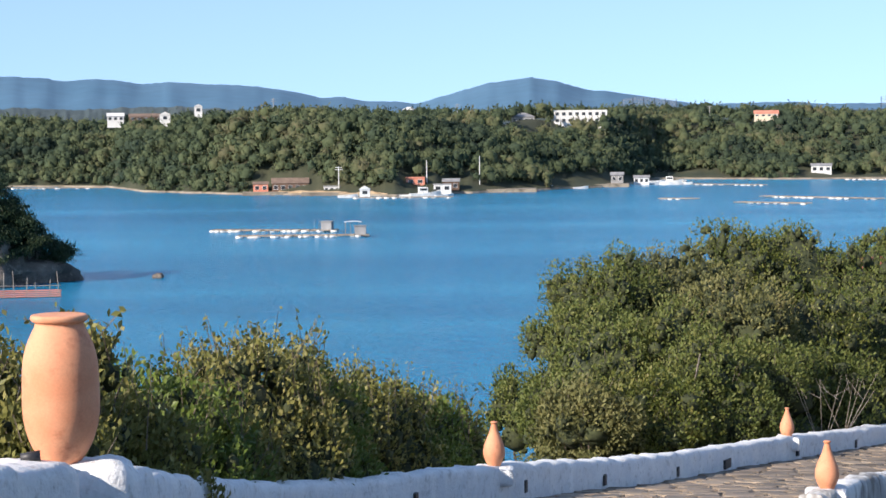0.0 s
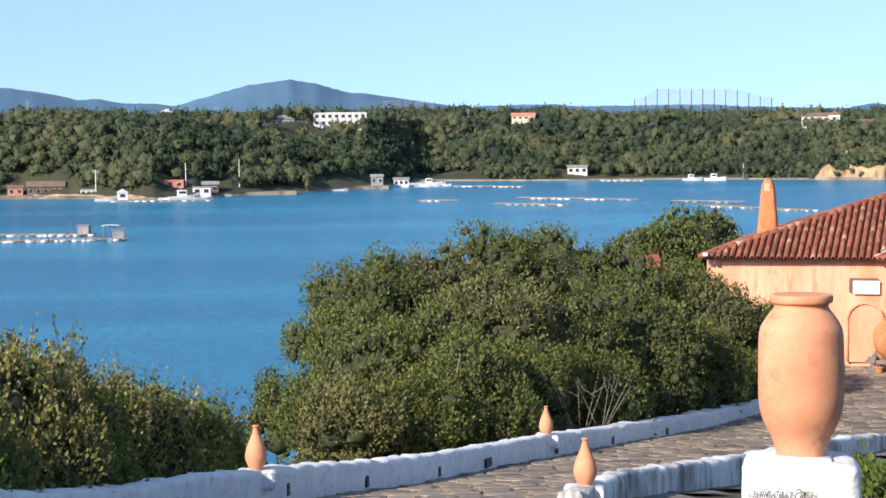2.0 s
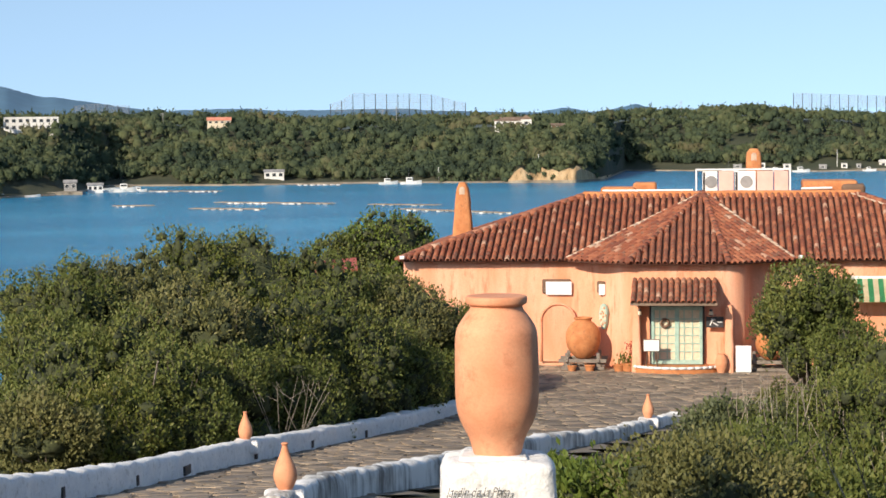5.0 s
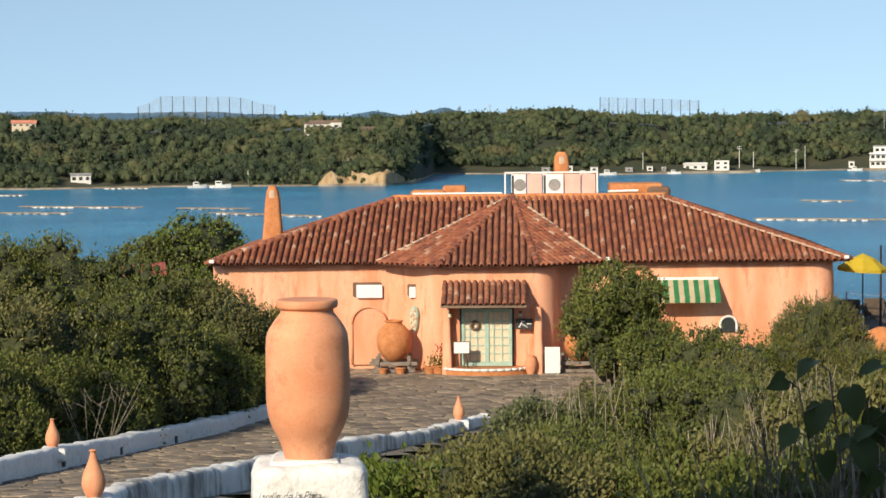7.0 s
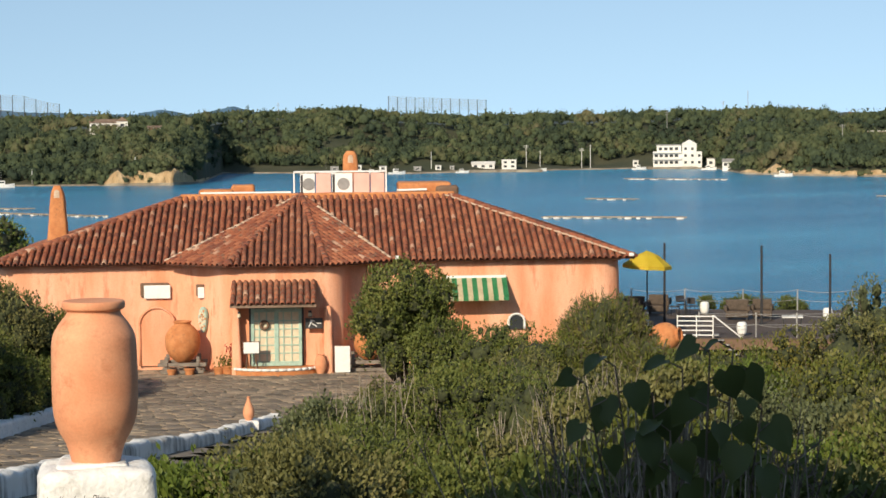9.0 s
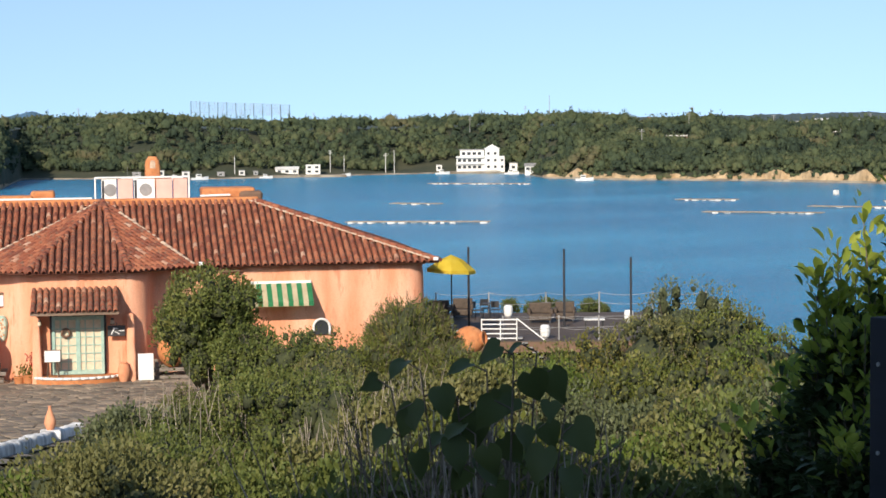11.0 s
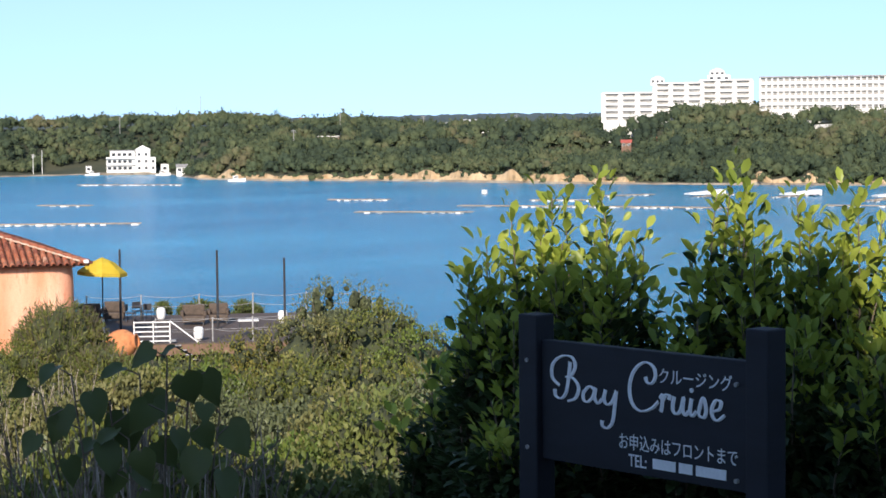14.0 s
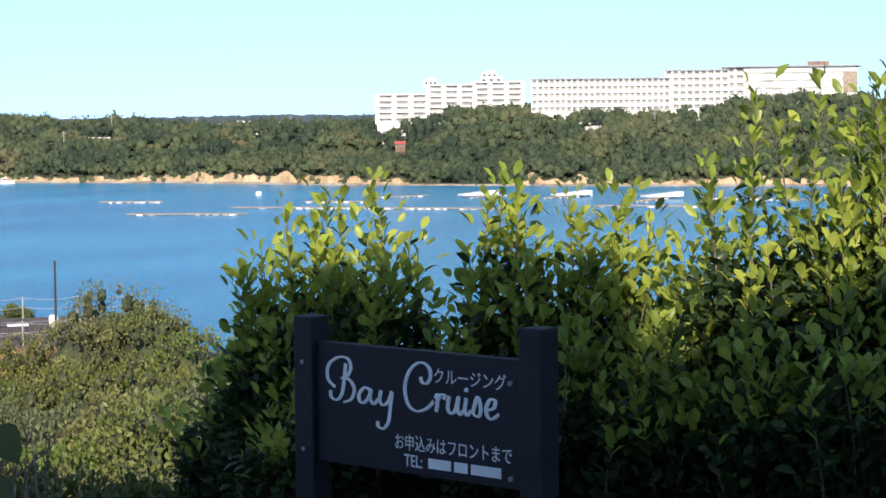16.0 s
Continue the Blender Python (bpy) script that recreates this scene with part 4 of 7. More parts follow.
def stucco_shell(plan, z0, z1, lean=0.0):
    """A wall body over a plan with soft corners, hand-plastered, leaning slightly inward to the top."""
    P = [Vector((x, y, 0)) for x, y in plan]
    n = len(P)
    pts = []
    for i in range(n):
        a, b = P[i], P[(i + 1) % n]
        k = max(int((b - a).length / 0.3), 1)
        pts += [a.lerp(b, j / k) for j in range(k)]
    for _ in range(2):
        pts = [(pts[i - 1] + pts[i] * 2 + pts[(i + 1) % len(pts)]) / 4 for i in range(len(pts))]
    c = sum(pts, Vector()) / len(pts)
    bm = bmesh.new()
    rings = []
    for h in np.linspace(z0, z1, 15):
        ring = []
        for p in pts:
            q = p.copy()
            d = (p - c).normalized()
            q += d * (0.05 * noise.noise((p.x * 0.7, p.y * 0.7, h * 0.8)) + 0.02 * noise.noise((p.x * 3, p.y * 3, h * 2)) - lean * (h / z1))
            q.z = h
            ring.append(bm.verts.new(q))
        rings.append(ring)
    m = len(pts)
    for a, b in zip(rings, rings[1:]):
        for i in range(m):
            bm.faces.new((a[i], a[(i + 1) % m], b[(i + 1) % m], b[i]))
    bm.faces.new(rings[-1])
    bmesh.ops.recalc_face_normals(bm, faces=bm.faces)
    return bm


PLAN = [(-12.75, 0.9), (-12.4, 0.15), (-5.2, 0.0), (-4.2, -0.5), (-3.3, -1.7), (-2.9, -2.0), (1.0, -2.0), (1.45, -1.7), (1.6, -0.2), (1.9, 0), (12.4, 0), (12.9, 0.5), (12.9, 14), (-12.75, 14)]
part("wall", stucco_shell(PLAN, -0.4, 4.35, 0.12), STUCCO, house, shade=True)

# roof facets: eave from left to right, then the upper line from right to left
EV, RG = 4.28, 6.62
FACETS = {
    "front": [(-12.6, -0.34, EV), (13.25, -0.34, EV), (6.3, 5.5, RG), (-5.4, 5.5, RG)],
    "side_right": [(13.25, -0.34, EV), (13.25, 14.5, EV), (6.3, 9.0, RG), (6.3, 5.5, RG)],
    "side_left": [(-12.6, 14.5, EV), (-12.6, -0.34, EV), (-5.4, 5.5, RG), (-5.4, 9.0, RG)],
    "bay_front": [(-3.2, -2.36, EV), (0.75, -2.36, EV), (-0.27, 5.3, RG + 0.12)],
    "bay_left": [(-5.7, -0.46, EV), (-3.2, -2.36, EV), (-0.27, 5.3, RG + 0.12)],
    "bay_right": [(0.75, -2.36, EV), (3.3, -0.46, EV), (-0.27, 5.3, RG + 0.12)],
}
roof = part("roof", boxed(-12.2, 0.3, 4.15, 12.8, 13.8, 4.4), STUCCO, house, "tiled hip roof over the house")
for name, poly in FACETS.items():
    bm = bmesh.new()
    vs = [bm.verts.new(p) for p in poly]
    f = bm.faces.new(vs)
    n = (Vector(poly[1]) - Vector(poly[0])).cross(Vector(poly[2]) - Vector(poly[0])).normalized()
    ext = bmesh.ops.extrude_face_region(bm, geom=[f])
    for v in ext["geom"]:
        if isinstance(v, bmesh.types.BMVert):
            v.co -= n * 0.05
    bmesh.ops.recalc_face_normals(bm, faces=bm.faces)
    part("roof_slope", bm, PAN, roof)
part("roof_deck", boxed(-5.6, 5.4, 6.3, 6.5, 9.2, 6.62), STUCCO, roof, "flat plastered roof deck")


def tile_mesh(length=0.42, r0=0.1, r1=0.086):
    """One half-round cover tile along +y, wider at its lower end, with thickness at the mouth."""
    bm = bmesh.new()
    ends = []
    for y, r, lift in ((0, r0, 0.03), (length, r1, 0.008)):
        ends.append([[bm.verts.new((math.cos(a) * (r - t), y, math.sin(a) * (r - t) * 1.25 + lift)) for a in np.linspace(0, math.pi, 6)] for t in (0, 0.018)])
    (o0, i0), (o1, i1) = ends
    for k in range(5):
        bm.faces.new((o0[k], o0[k + 1], o1[k + 1], o1[k]))
        bm.faces.new((i0[k + 1], i0[k], o0[k], o0[k + 1]))
    bmesh.ops.recalc_face_normals(bm, faces=bm.faces)
    return bm


TILE_ME = bpy.data.meshes.new("roof_tile")
tb = tile_mesh()
bmesh.ops.triangulate(tb, faces=tb.faces)
tb.to_mesh(TILE_ME)
tile_v = np.array([v.co[:] for v in tb.verts])
tile_f = np.array([[v.index for v in f.verts] for f in tb.faces])
tb.free()
TILE_ME.materials.append(TILE)
for p in TILE_ME.polygons:
    p.use_smooth = True


def facet_spots(poly, pitch=0.27, course=0.36, over=0.14, seed=0):
    """Poses of the cover tiles on one slope: columns up from the eave, cut off at the hips."""
    r = random.Random(seed)
    P = [Vector(p) for p in poly]
    ex = (P[1] - P[0])
    W = ex.length
    ex.normalize()
    n = ex.cross(P[2] - P[0]).normalized()
    ey = n.cross(ex)
    Q = [((p - P[0]).dot(ex), (p - P[0]).dot(ey)) for p in P]
    out = []
    first = math.floor(min(q[0] for q in Q) / pitch)
    last = math.ceil(max(q[0] for q in Q) / pitch)
    for c in range(first, last):
        u = (c + 0.5) * pitch
        cross = [y0 + (y1 - y0) * (u - x0) / (x1 - x0) for (x0, y0), (x1, y1) in zip(Q, Q[1:] + Q[:1]) if (x0 - u) * (x1 - u) <= 0 and abs(x1 - x0) > 1e-6]
        if len(cross) < 2:
            continue
        top = max(cross)
        v = -over if 0 <= u <= W else min(cross)
        while v < top - 0.2:
            o = P[0] + ex * (u + r.uniform(-0.012, 0.012)) + ey * v + n * (0.02 + r.uniform(0, 0.012))
            m = Matrix((ex, ey, n)).transposed().to_4x4()
            m.translation = o
            out.append(m @ Matrix.Rotation(r.uniform(-0.03, 0.03), 4, "Z"))
            v += course
    return out


# the door canopy has a small tiled roof of its own
CANOPY = [(-3.05, -3.5, 2.84), (0.3, -3.5, 2.84), (0.2, -2.0, 3.6), (-2.95, -2.0, 3.6)]

# hip and valley lines bedded in pale mortar
def ridge_run(a, b, name, mat, r=0.12, step=0.4):
    a, b = Vector(a), Vector(b)
    d = b - a
    k = max(int(d.length / step), 1)
    for i in range(k):
        p, q = a + d * i / k, a + d * min((i + 1.12) / k, 1)
        part(name, tubed(p + Vector((0, 0, 0.02)), q, r * 1.1, r * 0.9, 10), mat, roof, shade=True)


ridge_run((-12.6, -0.34, EV + 0.06), (-5.4, 5.5, RG + 0.06), "hip_ridge", TILE)
ridge_run((13.25, -0.34, EV + 0.06), (6.3, 5.5, RG + 0.06), "hip_ridge", TILE, 0.13)
ridge_run((12.9, -0.39, EV + 0.14), (5.95, 5.45, RG + 0.1), "hip_bedding", MORTAR, 0.04)
ridge_run((-3.2, -2.36, EV + 0.06), (-0.27, 5.3, RG + 0.18), "hip_ridge", TILE, 0.13)
ridge_run((0.75, -2.36, EV + 0.06), (-0.27, 5.3, RG + 0.18), "hip_ridge", TILE, 0.13)
ridge_run((-5.7, -0.46, EV + 0.09), (-0.27, 5.3, RG + 0.16), "valley_bedding", MORTAR, 0.075)
ridge_run((3.3, -0.46, EV + 0.09), (-0.27, 5.3, RG + 0.16), "valley_bedding", MORTAR, 0.085)
ridge_run((-5.4, 5.45, RG + 0.02), (6.3, 5.45, RG + 0.02), "top_bedding", TERRA_DARK, 0.045)
bm = lumpy_block(-5.45, 5.55, RG - 0.1, 6.4, 5.95, RG + 0.24, 0.08, 0.02, 2, 6)
part("parapet", bm, TERRA_DARK, roof, "low plastered parapet along the roof deck", shade=True)
for x0, x1, y0, y1, z1, mt in ((-4.7, -3.2, 6.4, 7.6, 7.02, TERRA_DARK), (-3.3, -2.3, 6.8, 8.0, 7.2, TERRA_DARK), (4.0, 6.3, 6.2, 8.6, 7.25, TERRA_DARK), (5.6, 6.6, 6.0, 7.0, 7.1, BROWNWOOD)):
    part("roof_hatch", lumpy_block(x0, y0, 6.55, x1, y1, z1, 0.12, 0.03, x0, 4), mt, roof, "low rounded plaster hatch on the roof", shade=True)
part("gutter_pipe", tubed((-4.6, 6.0, 6.88), (-0.7, 6.0, 6.88), 0.05, 0.05, 8), WHITE, roof, "white pipe along the roof")
part("gutter_pipe", tubed((3.9, 6.0, 6.92), (5.2, 6.0, 6.95), 0.05, 0.05, 8), WHITE, roof, "white pipe along the roof")


def chimney(x, y, z0, z1, w0, w1, dep):
    """A tapered plaster chimney with a rounded top and an arched smoke opening."""
    bm = bmesh.new()
    rows = []
    for k in range(13):
        f = k / 12
        z = z0 + (z1 - z0) * f
        w = w0 + (w1 - w0) * f
        if f > 0.85:
            w *= math.sqrt(max(1 - ((f - 0.85) / 0.155) ** 2 * 0.75, 0.05))
        d = dep * (1 - 0.25 * f)
        ring = []
        for a in range(16):
            t = 2 * math.pi * a / 16
            cx, cy = math.cos(t), math.sin(t)
            q = Vector((math.copysign(abs(cx) ** 0.4, cx) * w / 2, math.copysign(abs(cy) ** 0.4, cy) * d / 2, z))
            q.x += 0.03 * noise.noise(q * 2 + Vector((x, 0, 0)))
            ring.append(bm.verts.new(q + Vector((x, y, 0))))
        rows.append(ring)
    for a, b in zip(rows, rows[1:]):
        for i in range(16):
            bm.faces.new((a[i], a[(i + 1) % 16], b[(i + 1) % 16], b[i]))
    bm.faces.new(rows[-1])
    ch = part("chimney", bm, TERRA_DARK, house, "tapered plaster chimney with a rounded top", shade=True)
    bm = bmesh.new()
    arch = [(-0.13, 0)] + [(0.13 * math.cos(t), 0.22 + 0.13 * math.sin(t)) for t in np.linspace(math.pi, 0, 9)] + [(0.13, 0)]
    va = [bm.verts.new((x + a * 0.9, y - dep * 0.42, z1 - 0.52 + b)) for a, b in arch]
    f = bm.faces.new(va)
    ex = bmesh.ops.extrude_face_region(bm, geom=[f])
    for v in ex["geom"]:
        if isinstance(v, bmesh.types.BMVert):
            v.co.y += 0.1
    part("smoke_opening", bm, MORTAR, ch, "pale arched smoke opening")


chimney(-10.75, 6.3, 4.4, 7.28, 1.0, 0.52, 0.8)
chimney(1.95, 8.8, 6.4, 8.62, 0.85, 0.62, 0.7)

# air conditioners in a white frame on the roof deck
ac = holder("air_conditioner", HOUSE @ Matrix.Translation((1.45, 7.3, 6.62)), "row of pink-panelled air conditioners in a white frame on the roof", "air conditioner")
for x0, x1, fan in ((-1.75, -1.1, True), (-1.05, -0.4, False), (-0.35, 0.55, True), (0.6, 1.3, False), (1.35, 1.95, False)):
    unit = part("unit", boxed(x0, -0.3, 0.08, x1, 0.3, 1.05, 0.03), WHITE if fan else PINK, ac)
    if fan:
        bm = bmesh.new()
        bmesh.ops.create_cone(bm, cap_ends=True, segments=24, radius1=0.27, radius2=0.27, depth=0.04, matrix=Matrix.Translation(((x0 + x1) / 2 + 0.05, -0.31, 0.58)) @ Matrix.Rotation(math.pi / 2, 4, "X"))
        part("fan_grille", bm, GREY, unit, "round grey fan grille")
        part("side_opening", boxed(x0 + 0.02, -0.31, 0.12, x0 + 0.12, -0.29, 1.0), DARK, unit)
for z in (0.05, 1.12):
    part("frame_rail", boxed(-2.05, -0.34, z - 0.03, 2.05, 0.34, z + 0.03, 0.01), WHITE, ac)
for x in (-2.02, 2.02):
    part("frame_post", boxed(x - 0.03, -0.34, 0, x + 0.03, 0.34, 1.15), WHITE, ac)

# door, canopy and step
part("canopy_board", boxed(-2.95, -3.4, 2.74, 0.2, -2.0, 2.82), BROWNWOOD, house)
bm = bmesh.new()
vs = [bm.verts.new(p) for p in CANOPY]
f = bm.faces.new(vs)
ex = bmesh.ops.extrude_face_region(bm, geom=[f])
for v in ex["geom"]:
    if isinstance(v, bmesh.types.BMVert):
        v.co.z -= 0.1
bmesh.ops.recalc_face_normals(bm, faces=bm.faces)
canopy = part("canopy", bm, BROWNROOF, house, "small tiled canopy over the entrance")
part("door_recess", boxed(-2.35, -2.14, 0.3, -0.2, -1.9, 2.75, 0.03), DARK, house)
door = part("double_door", boxed(-2.25, -2.2, 0.32, -0.3, -2.13, 2.6, 0.01), CREAM, house, "sage green glazed double door with cream curtains")
for x0, x1 in ((-2.27, -2.15), (-1.36, -1.19), (-0.4, -0.28)):
    part("stile", boxed(x0, -2.26, 0.32, x1, -2.12, 2.6, 0.01), SAGE, door)
for z0, z1 in ((0.32, 0.5), (2.45, 2.6)):
    part("rail", boxed(-2.27, -2.25, z0, -0.28, -2.13, z1, 0.01), SAGE, door)
for x in (-1.95, -1.66, -1.0, -0.68):
    part("muntin", boxed(x - 0.022, -2.24, 0.5, x + 0.022, -2.18, 2.5), SAGE, door)
for z in (0.82, 1.14, 1.46, 1.78, 2.1):
    part("muntin", boxed(-2.2, -2.235, z - 0.02, -0.35, -2.185, z + 0.02), SAGE, door)
wreath = bmesh.new()
for k in range(22):
    a = 6.283 * k / 22
    bmesh.ops.create_icosphere(wreath, subdivisions=1, radius=0.06, matrix=Matrix.Translation((-1.75 + 0.15 * math.cos(a), -2.32, 1.95 + 0.15 * math.sin(a))))
tagged(thing("door_wreath", wreath, BROWNWOOD, "dried brown wreath hanging on the door", "wreath"), kind="stuff").matrix_world = HOUSE
for x in (-2.85, 0.75):
    bm = lumpy_block(-0.16, -0.35, -0.3, 0.16, 0.25, 2.65, 0.1, 0.03, x, 6)
    for v in bm.verts:
        v.co.y -= 0.25 * max(0, 1 - v.co.z / 2.6)
        v.co.x *= 1.25 - 0.15 * v.co.z
    part("buttress", bm, STUCCO, house, shade=True).matrix_local = Matrix.Translation((x, -2.05, 0))
bm = bmesh.new()
arc = [(-3.0, -2.0)] + [(-1.35 + 1.75 * math.cos(t), -2.1 - 1.15 * math.sin(t)) for t in np.linspace(math.pi, 0, 18)] + [(0.4, -2.0)]
f = bm.faces.new([bm.verts.new((x, y, -0.1)) for x, y in arc])
ex = bmesh.ops.extrude_face_region(bm, geom=[f])
for v in ex["geom"]:
    if isinstance(v, bmesh.types.BMVert):
        v.co.z = 0.3
bmesh.ops.recalc_face_normals(bm, faces=bm.faces)
step = part("door_step", bm, TERRA_DARK, house, "rounded brick door step with a white edge")
bm = bmesh.new()
for (x0, y0), (x1, y1) in zip(arc[1:-1], arc[2:-1]):
    tube(bm, (x0, y0, 0.27), (x1, y1, 0.27), 0.055, 0.055, 8)
part("step_edge", bm, WHITE, step, "white step edge", shade=True)
for x in (-2.75, 0.05):
    lamp = part("wall_lamp", tubed((x, -2.35, 2.25), (x, -2.35, 2.5), 0.09, 0.06, 10), DARK, house, "small black wall lantern")
    part("lamp_glass", tubed((x, -2.35, 2.28), (x, -2.35, 2.42), 0.095, 0.075, 10), CREAM, lamp)

# windows and niches on the front wall
# the brown left showing round each shutter's top stands for a recess shadow
win = part("window", boxed(-6.75, -0.06, 2.92, -5.6, 0.1, 3.5, 0.05), BROWNWOOD, house, "white-shuttered window with its recess shadow as a brown edge")
part("shutter", boxed(-6.6, -0.1, 2.86, -5.54, -0.02, 3.4, 0.03), WHITE, win)
win = part("window", boxed(-4.5, -0.53, 2.98, -4.1, -0.3, 3.45, 0.04), BROWNWOOD, house, "small white-panelled window with its recess shadow as a brown edge")
part("shutter", boxed(-4.42, -0.6, 2.9, -4.16, -0.45, 3.34, 0.02), WHITE, win)


def arched_panel(w, h0, h1, depth, mat, name, parent, m, label=""):
    bm = bmesh.new()
    pts = [(-w / 2, h0)] + [(w / 2 * math.cos(t), h1 - w / 2 + w / 2 * math.sin(t)) for t in np.linspace(math.pi, 0, 15)] + [(w / 2, h0)]
    f = bm.faces.new([bm.verts.new((x, 0, z)) for x, z in pts])
    ex = bmesh.ops.extrude_face_region(bm, geom=[f])
    for v in ex["geom"]:
        if isinstance(v, bmesh.types.BMVert):
            v.co.y += depth
    bmesh.ops.recalc_face_normals(bm, faces=bm.faces)
    ob = part(name, bm, mat, parent, label)
    ob.matrix_local = m
    return ob


def arch_rim(w, h0, h1, r, mat, name, parent, m):
    pts = [(-w / 2, h0)] + [(w / 2 * math.cos(t), h1 - w / 2 + w / 2 * math.sin(t)) for t in np.linspace(math.pi, 0, 40)] + [(w / 2, h0)]
    bm = bmesh.new()
    for (x0, z0), (x1, z1) in zip(pts, pts[1:]):
        tube(bm, (x0, 0, z0), (x1, 0, z1), r, r, 8)
    ob = part(name, bm, mat, parent, shade=True)
    ob.matrix_local = m
    return ob


niche = arched_panel(1.4, 0.15, 2.5, 0.1, STUCCO, "arched_niche", house, Matrix.Translation((-6.1, -0.09, 0)), "arched blind doorway in the stucco")
arch_rim(1.4, 0.15, 2.5, 0.05, STUCCO, "niche_rim", niche, Matrix.Translation((0, -0.03, 0)))
bm = bmesh.new()
pts = [(0.22 * math.sin(t) * (1 if math.cos(t) < 0 else 0.8), 0.52 * -math.cos(t)) for t in np.linspace(0, 2 * math.pi, 24, endpoint=False)]
f = bm.faces.new([bm.verts.new((x, 0, z)) for x, z in pts])
ex = bmesh.ops.extrude_face_region(bm, geom=[f])
for v in ex["geom"]:
    if isinstance(v, bmesh.types.BMVert):
        v.co.y += 0.12
bmesh.ops.recalc_face_normals(bm, faces=bm.faces)
oval = part("mosaic_panel", bm, SAGE, house, "tall oval green mosaic panel on the wall")
oval.matrix_local = Matrix.Translation((-4.25, -0.75, 2.05)) @ pose(0, 0, 0, 0, 0, -38)
for k in range(26):
    a, rr = k * 2.4, 0.9 * math.sqrt((k + 0.5) / 26)
    part("mosaic_tile", boxed(-0.035, -0.02, -0.04, 0.035, 0.0, 0.04), CREAM if k % 3 else TERRA_DARK, oval).matrix_local = Matrix.Translation((0.19 * rr * math.cos(a), 0, 0.46 * rr * math.sin(a))) @ Matrix.Rotation(a, 4, "Y")
rw = arched_panel(0.62, 1.45, 2.05, 0.1, GLASS, "round_window", house, Matrix.Translation((8.45, -0.08, -0.05)), "small arched window with a white rim")
arch_rim(0.66, 1.45, 2.08, 0.05, WHITE, "window_rim", rw, Matrix.Translation((0, -0.02, 0)))

# striped awning
aw = part("awning", boxed(5.4, -0.1, 3.5, 8.05, 0.05, 3.62, 0.02), WHITE, house, "green and cream striped canvas awning")
for k in range(13):
    x0 = 5.4 + k * 2.65 / 13
    x1 = x0 + 2.65 / 13
    bm = bmesh.new()
    prof = [(-0.02, 3.58), (-0.4, 3.3), (-0.85, 2.95), (-1.05, 2.86), (-1.06, 2.68)]
    a = [bm.verts.new((x0, y, z)) for y, z in prof]
    b = [bm.verts.new((x1, y, z - (0.02 if i == 4 else 0))) for i, (y, z) in enumerate(prof)]
    for i in range(4):
        bm.faces.new((a[i], b[i], b[i + 1], a[i + 1]))
    bmesh.ops.solidify(bm, geom=bm.faces[:], thickness=0.012)
    part("stripe", bm, GREENCLOTH if k % 2 == 0 else CREAMCLOTH, aw)
for x in (5.45, 8.0):
    part("awning_arm", tubed((x, 0, 2.75), (x, -1.03, 2.78), 0.015, 0.015, 6), WHITE, aw)
part("wall_pipe", tubed((4.35, -0.12, 4.05), (5.2, -0.12, 4.08), 0.05, 0.05, 8), BROWNWOOD, house)
for x in (3.6, 13.1, -12.4):
    fl = part("floodlight", boxed(x - 0.1, -0.72, 4.36, x + 0.1, -0.58, 4.5, 0.03), WHITE, house, "white outdoor floodlight at the eave")
    part("lamp_bracket", tubed((x, -0.55, 4.35), (x, -0.3, 4.3), 0.02, 0.02, 6), GREY, fl)

# jars on timber cradles and small things by the door
ROUND = [(0.2, 0.0), (0.3, 0.06), (0.52, 0.32), (0.62, 0.65), (0.58, 0.98), (0.42, 1.22), (0.3, 1.32), (0.29, 1.38), (0.33, 1.42), (0.31, 1.45), (0.24, 1.44), (0.2, 1.36), (0.05, 1.3)]
for x, y, s, mt in ((-5.0, -1.5, 1.13, TERRA_DARK), (2.35, -1.7, 0.92, TERRA_DARK)):
    jar("storage_jar", [(r * s, z * s) for r, z in ROUND], HOUSE @ Matrix.Translation((x, y, 0.45)), "big round terracotta storage jar lying in a timber cradle", mt, "round jars by the wall", 0.02, x)
    cr = holder("timber_cradle", HOUSE @ Matrix.Translation((x, y, 0)), "weathered timber cradle under a round jar", "stand")
    for dx in (-0.62, 0.62):
        for dy in (-0.5, 0.5):
            part("leg", boxed(dx - 0.07, dy - 0.07, 0, dx + 0.07, dy + 0.07, 0.72, 0.015), WOODGREY, cr)
        part("side_beam", boxed(dx - 0.06, -0.7, 0.36, dx + 0.06, 0.7, 0.5, 0.015), WOODGREY, cr)
    for dy in (-0.57, 0.57):
        part("cross_beam", boxed(-0.95, dy - 0.06, 0.34, 0.95, dy + 0.06, 0.48, 0.015), WOODGREY, cr)
        part("cross_beam", boxed(-0.85, dy - 0.06, 0.06, 0.85, dy + 0.06, 0.18, 0.015), WOODGREY, cr)
jar("tall_jar", [(0.12, 0), (0.2, 0.2), (0.24, 0.45), (0.2, 0.65), (0.13, 0.76), (0.15, 0.8), (0.1, 0.8), (0.03, 0.75)], HOUSE @ Matrix.Translation((0.45, -2.75, 0)), "tall narrow terracotta jar beside the door", TERRACOTTA, seed=9)
for x, s in ((-3.55, 0.22), (-3.2, 0.26), (-5.4, 0.18), (-4.7, 0.2)):
    jar("flower_pot", [(s * 0.7, 0), (s, s * 1.2), (s * 1.08, s * 1.25), (s * 1.05, s * 1.4), (s * 0.8, s * 1.35), (s * 0.2, s * 1.2)], HOUSE @ Matrix.Translation((x, -2.3 if x > -4 else -2.3, 0)), "small clay flower pot by the wall", TERRA_DARK, "pots by the door", seed=x)
r = np.random.default_rng(5)
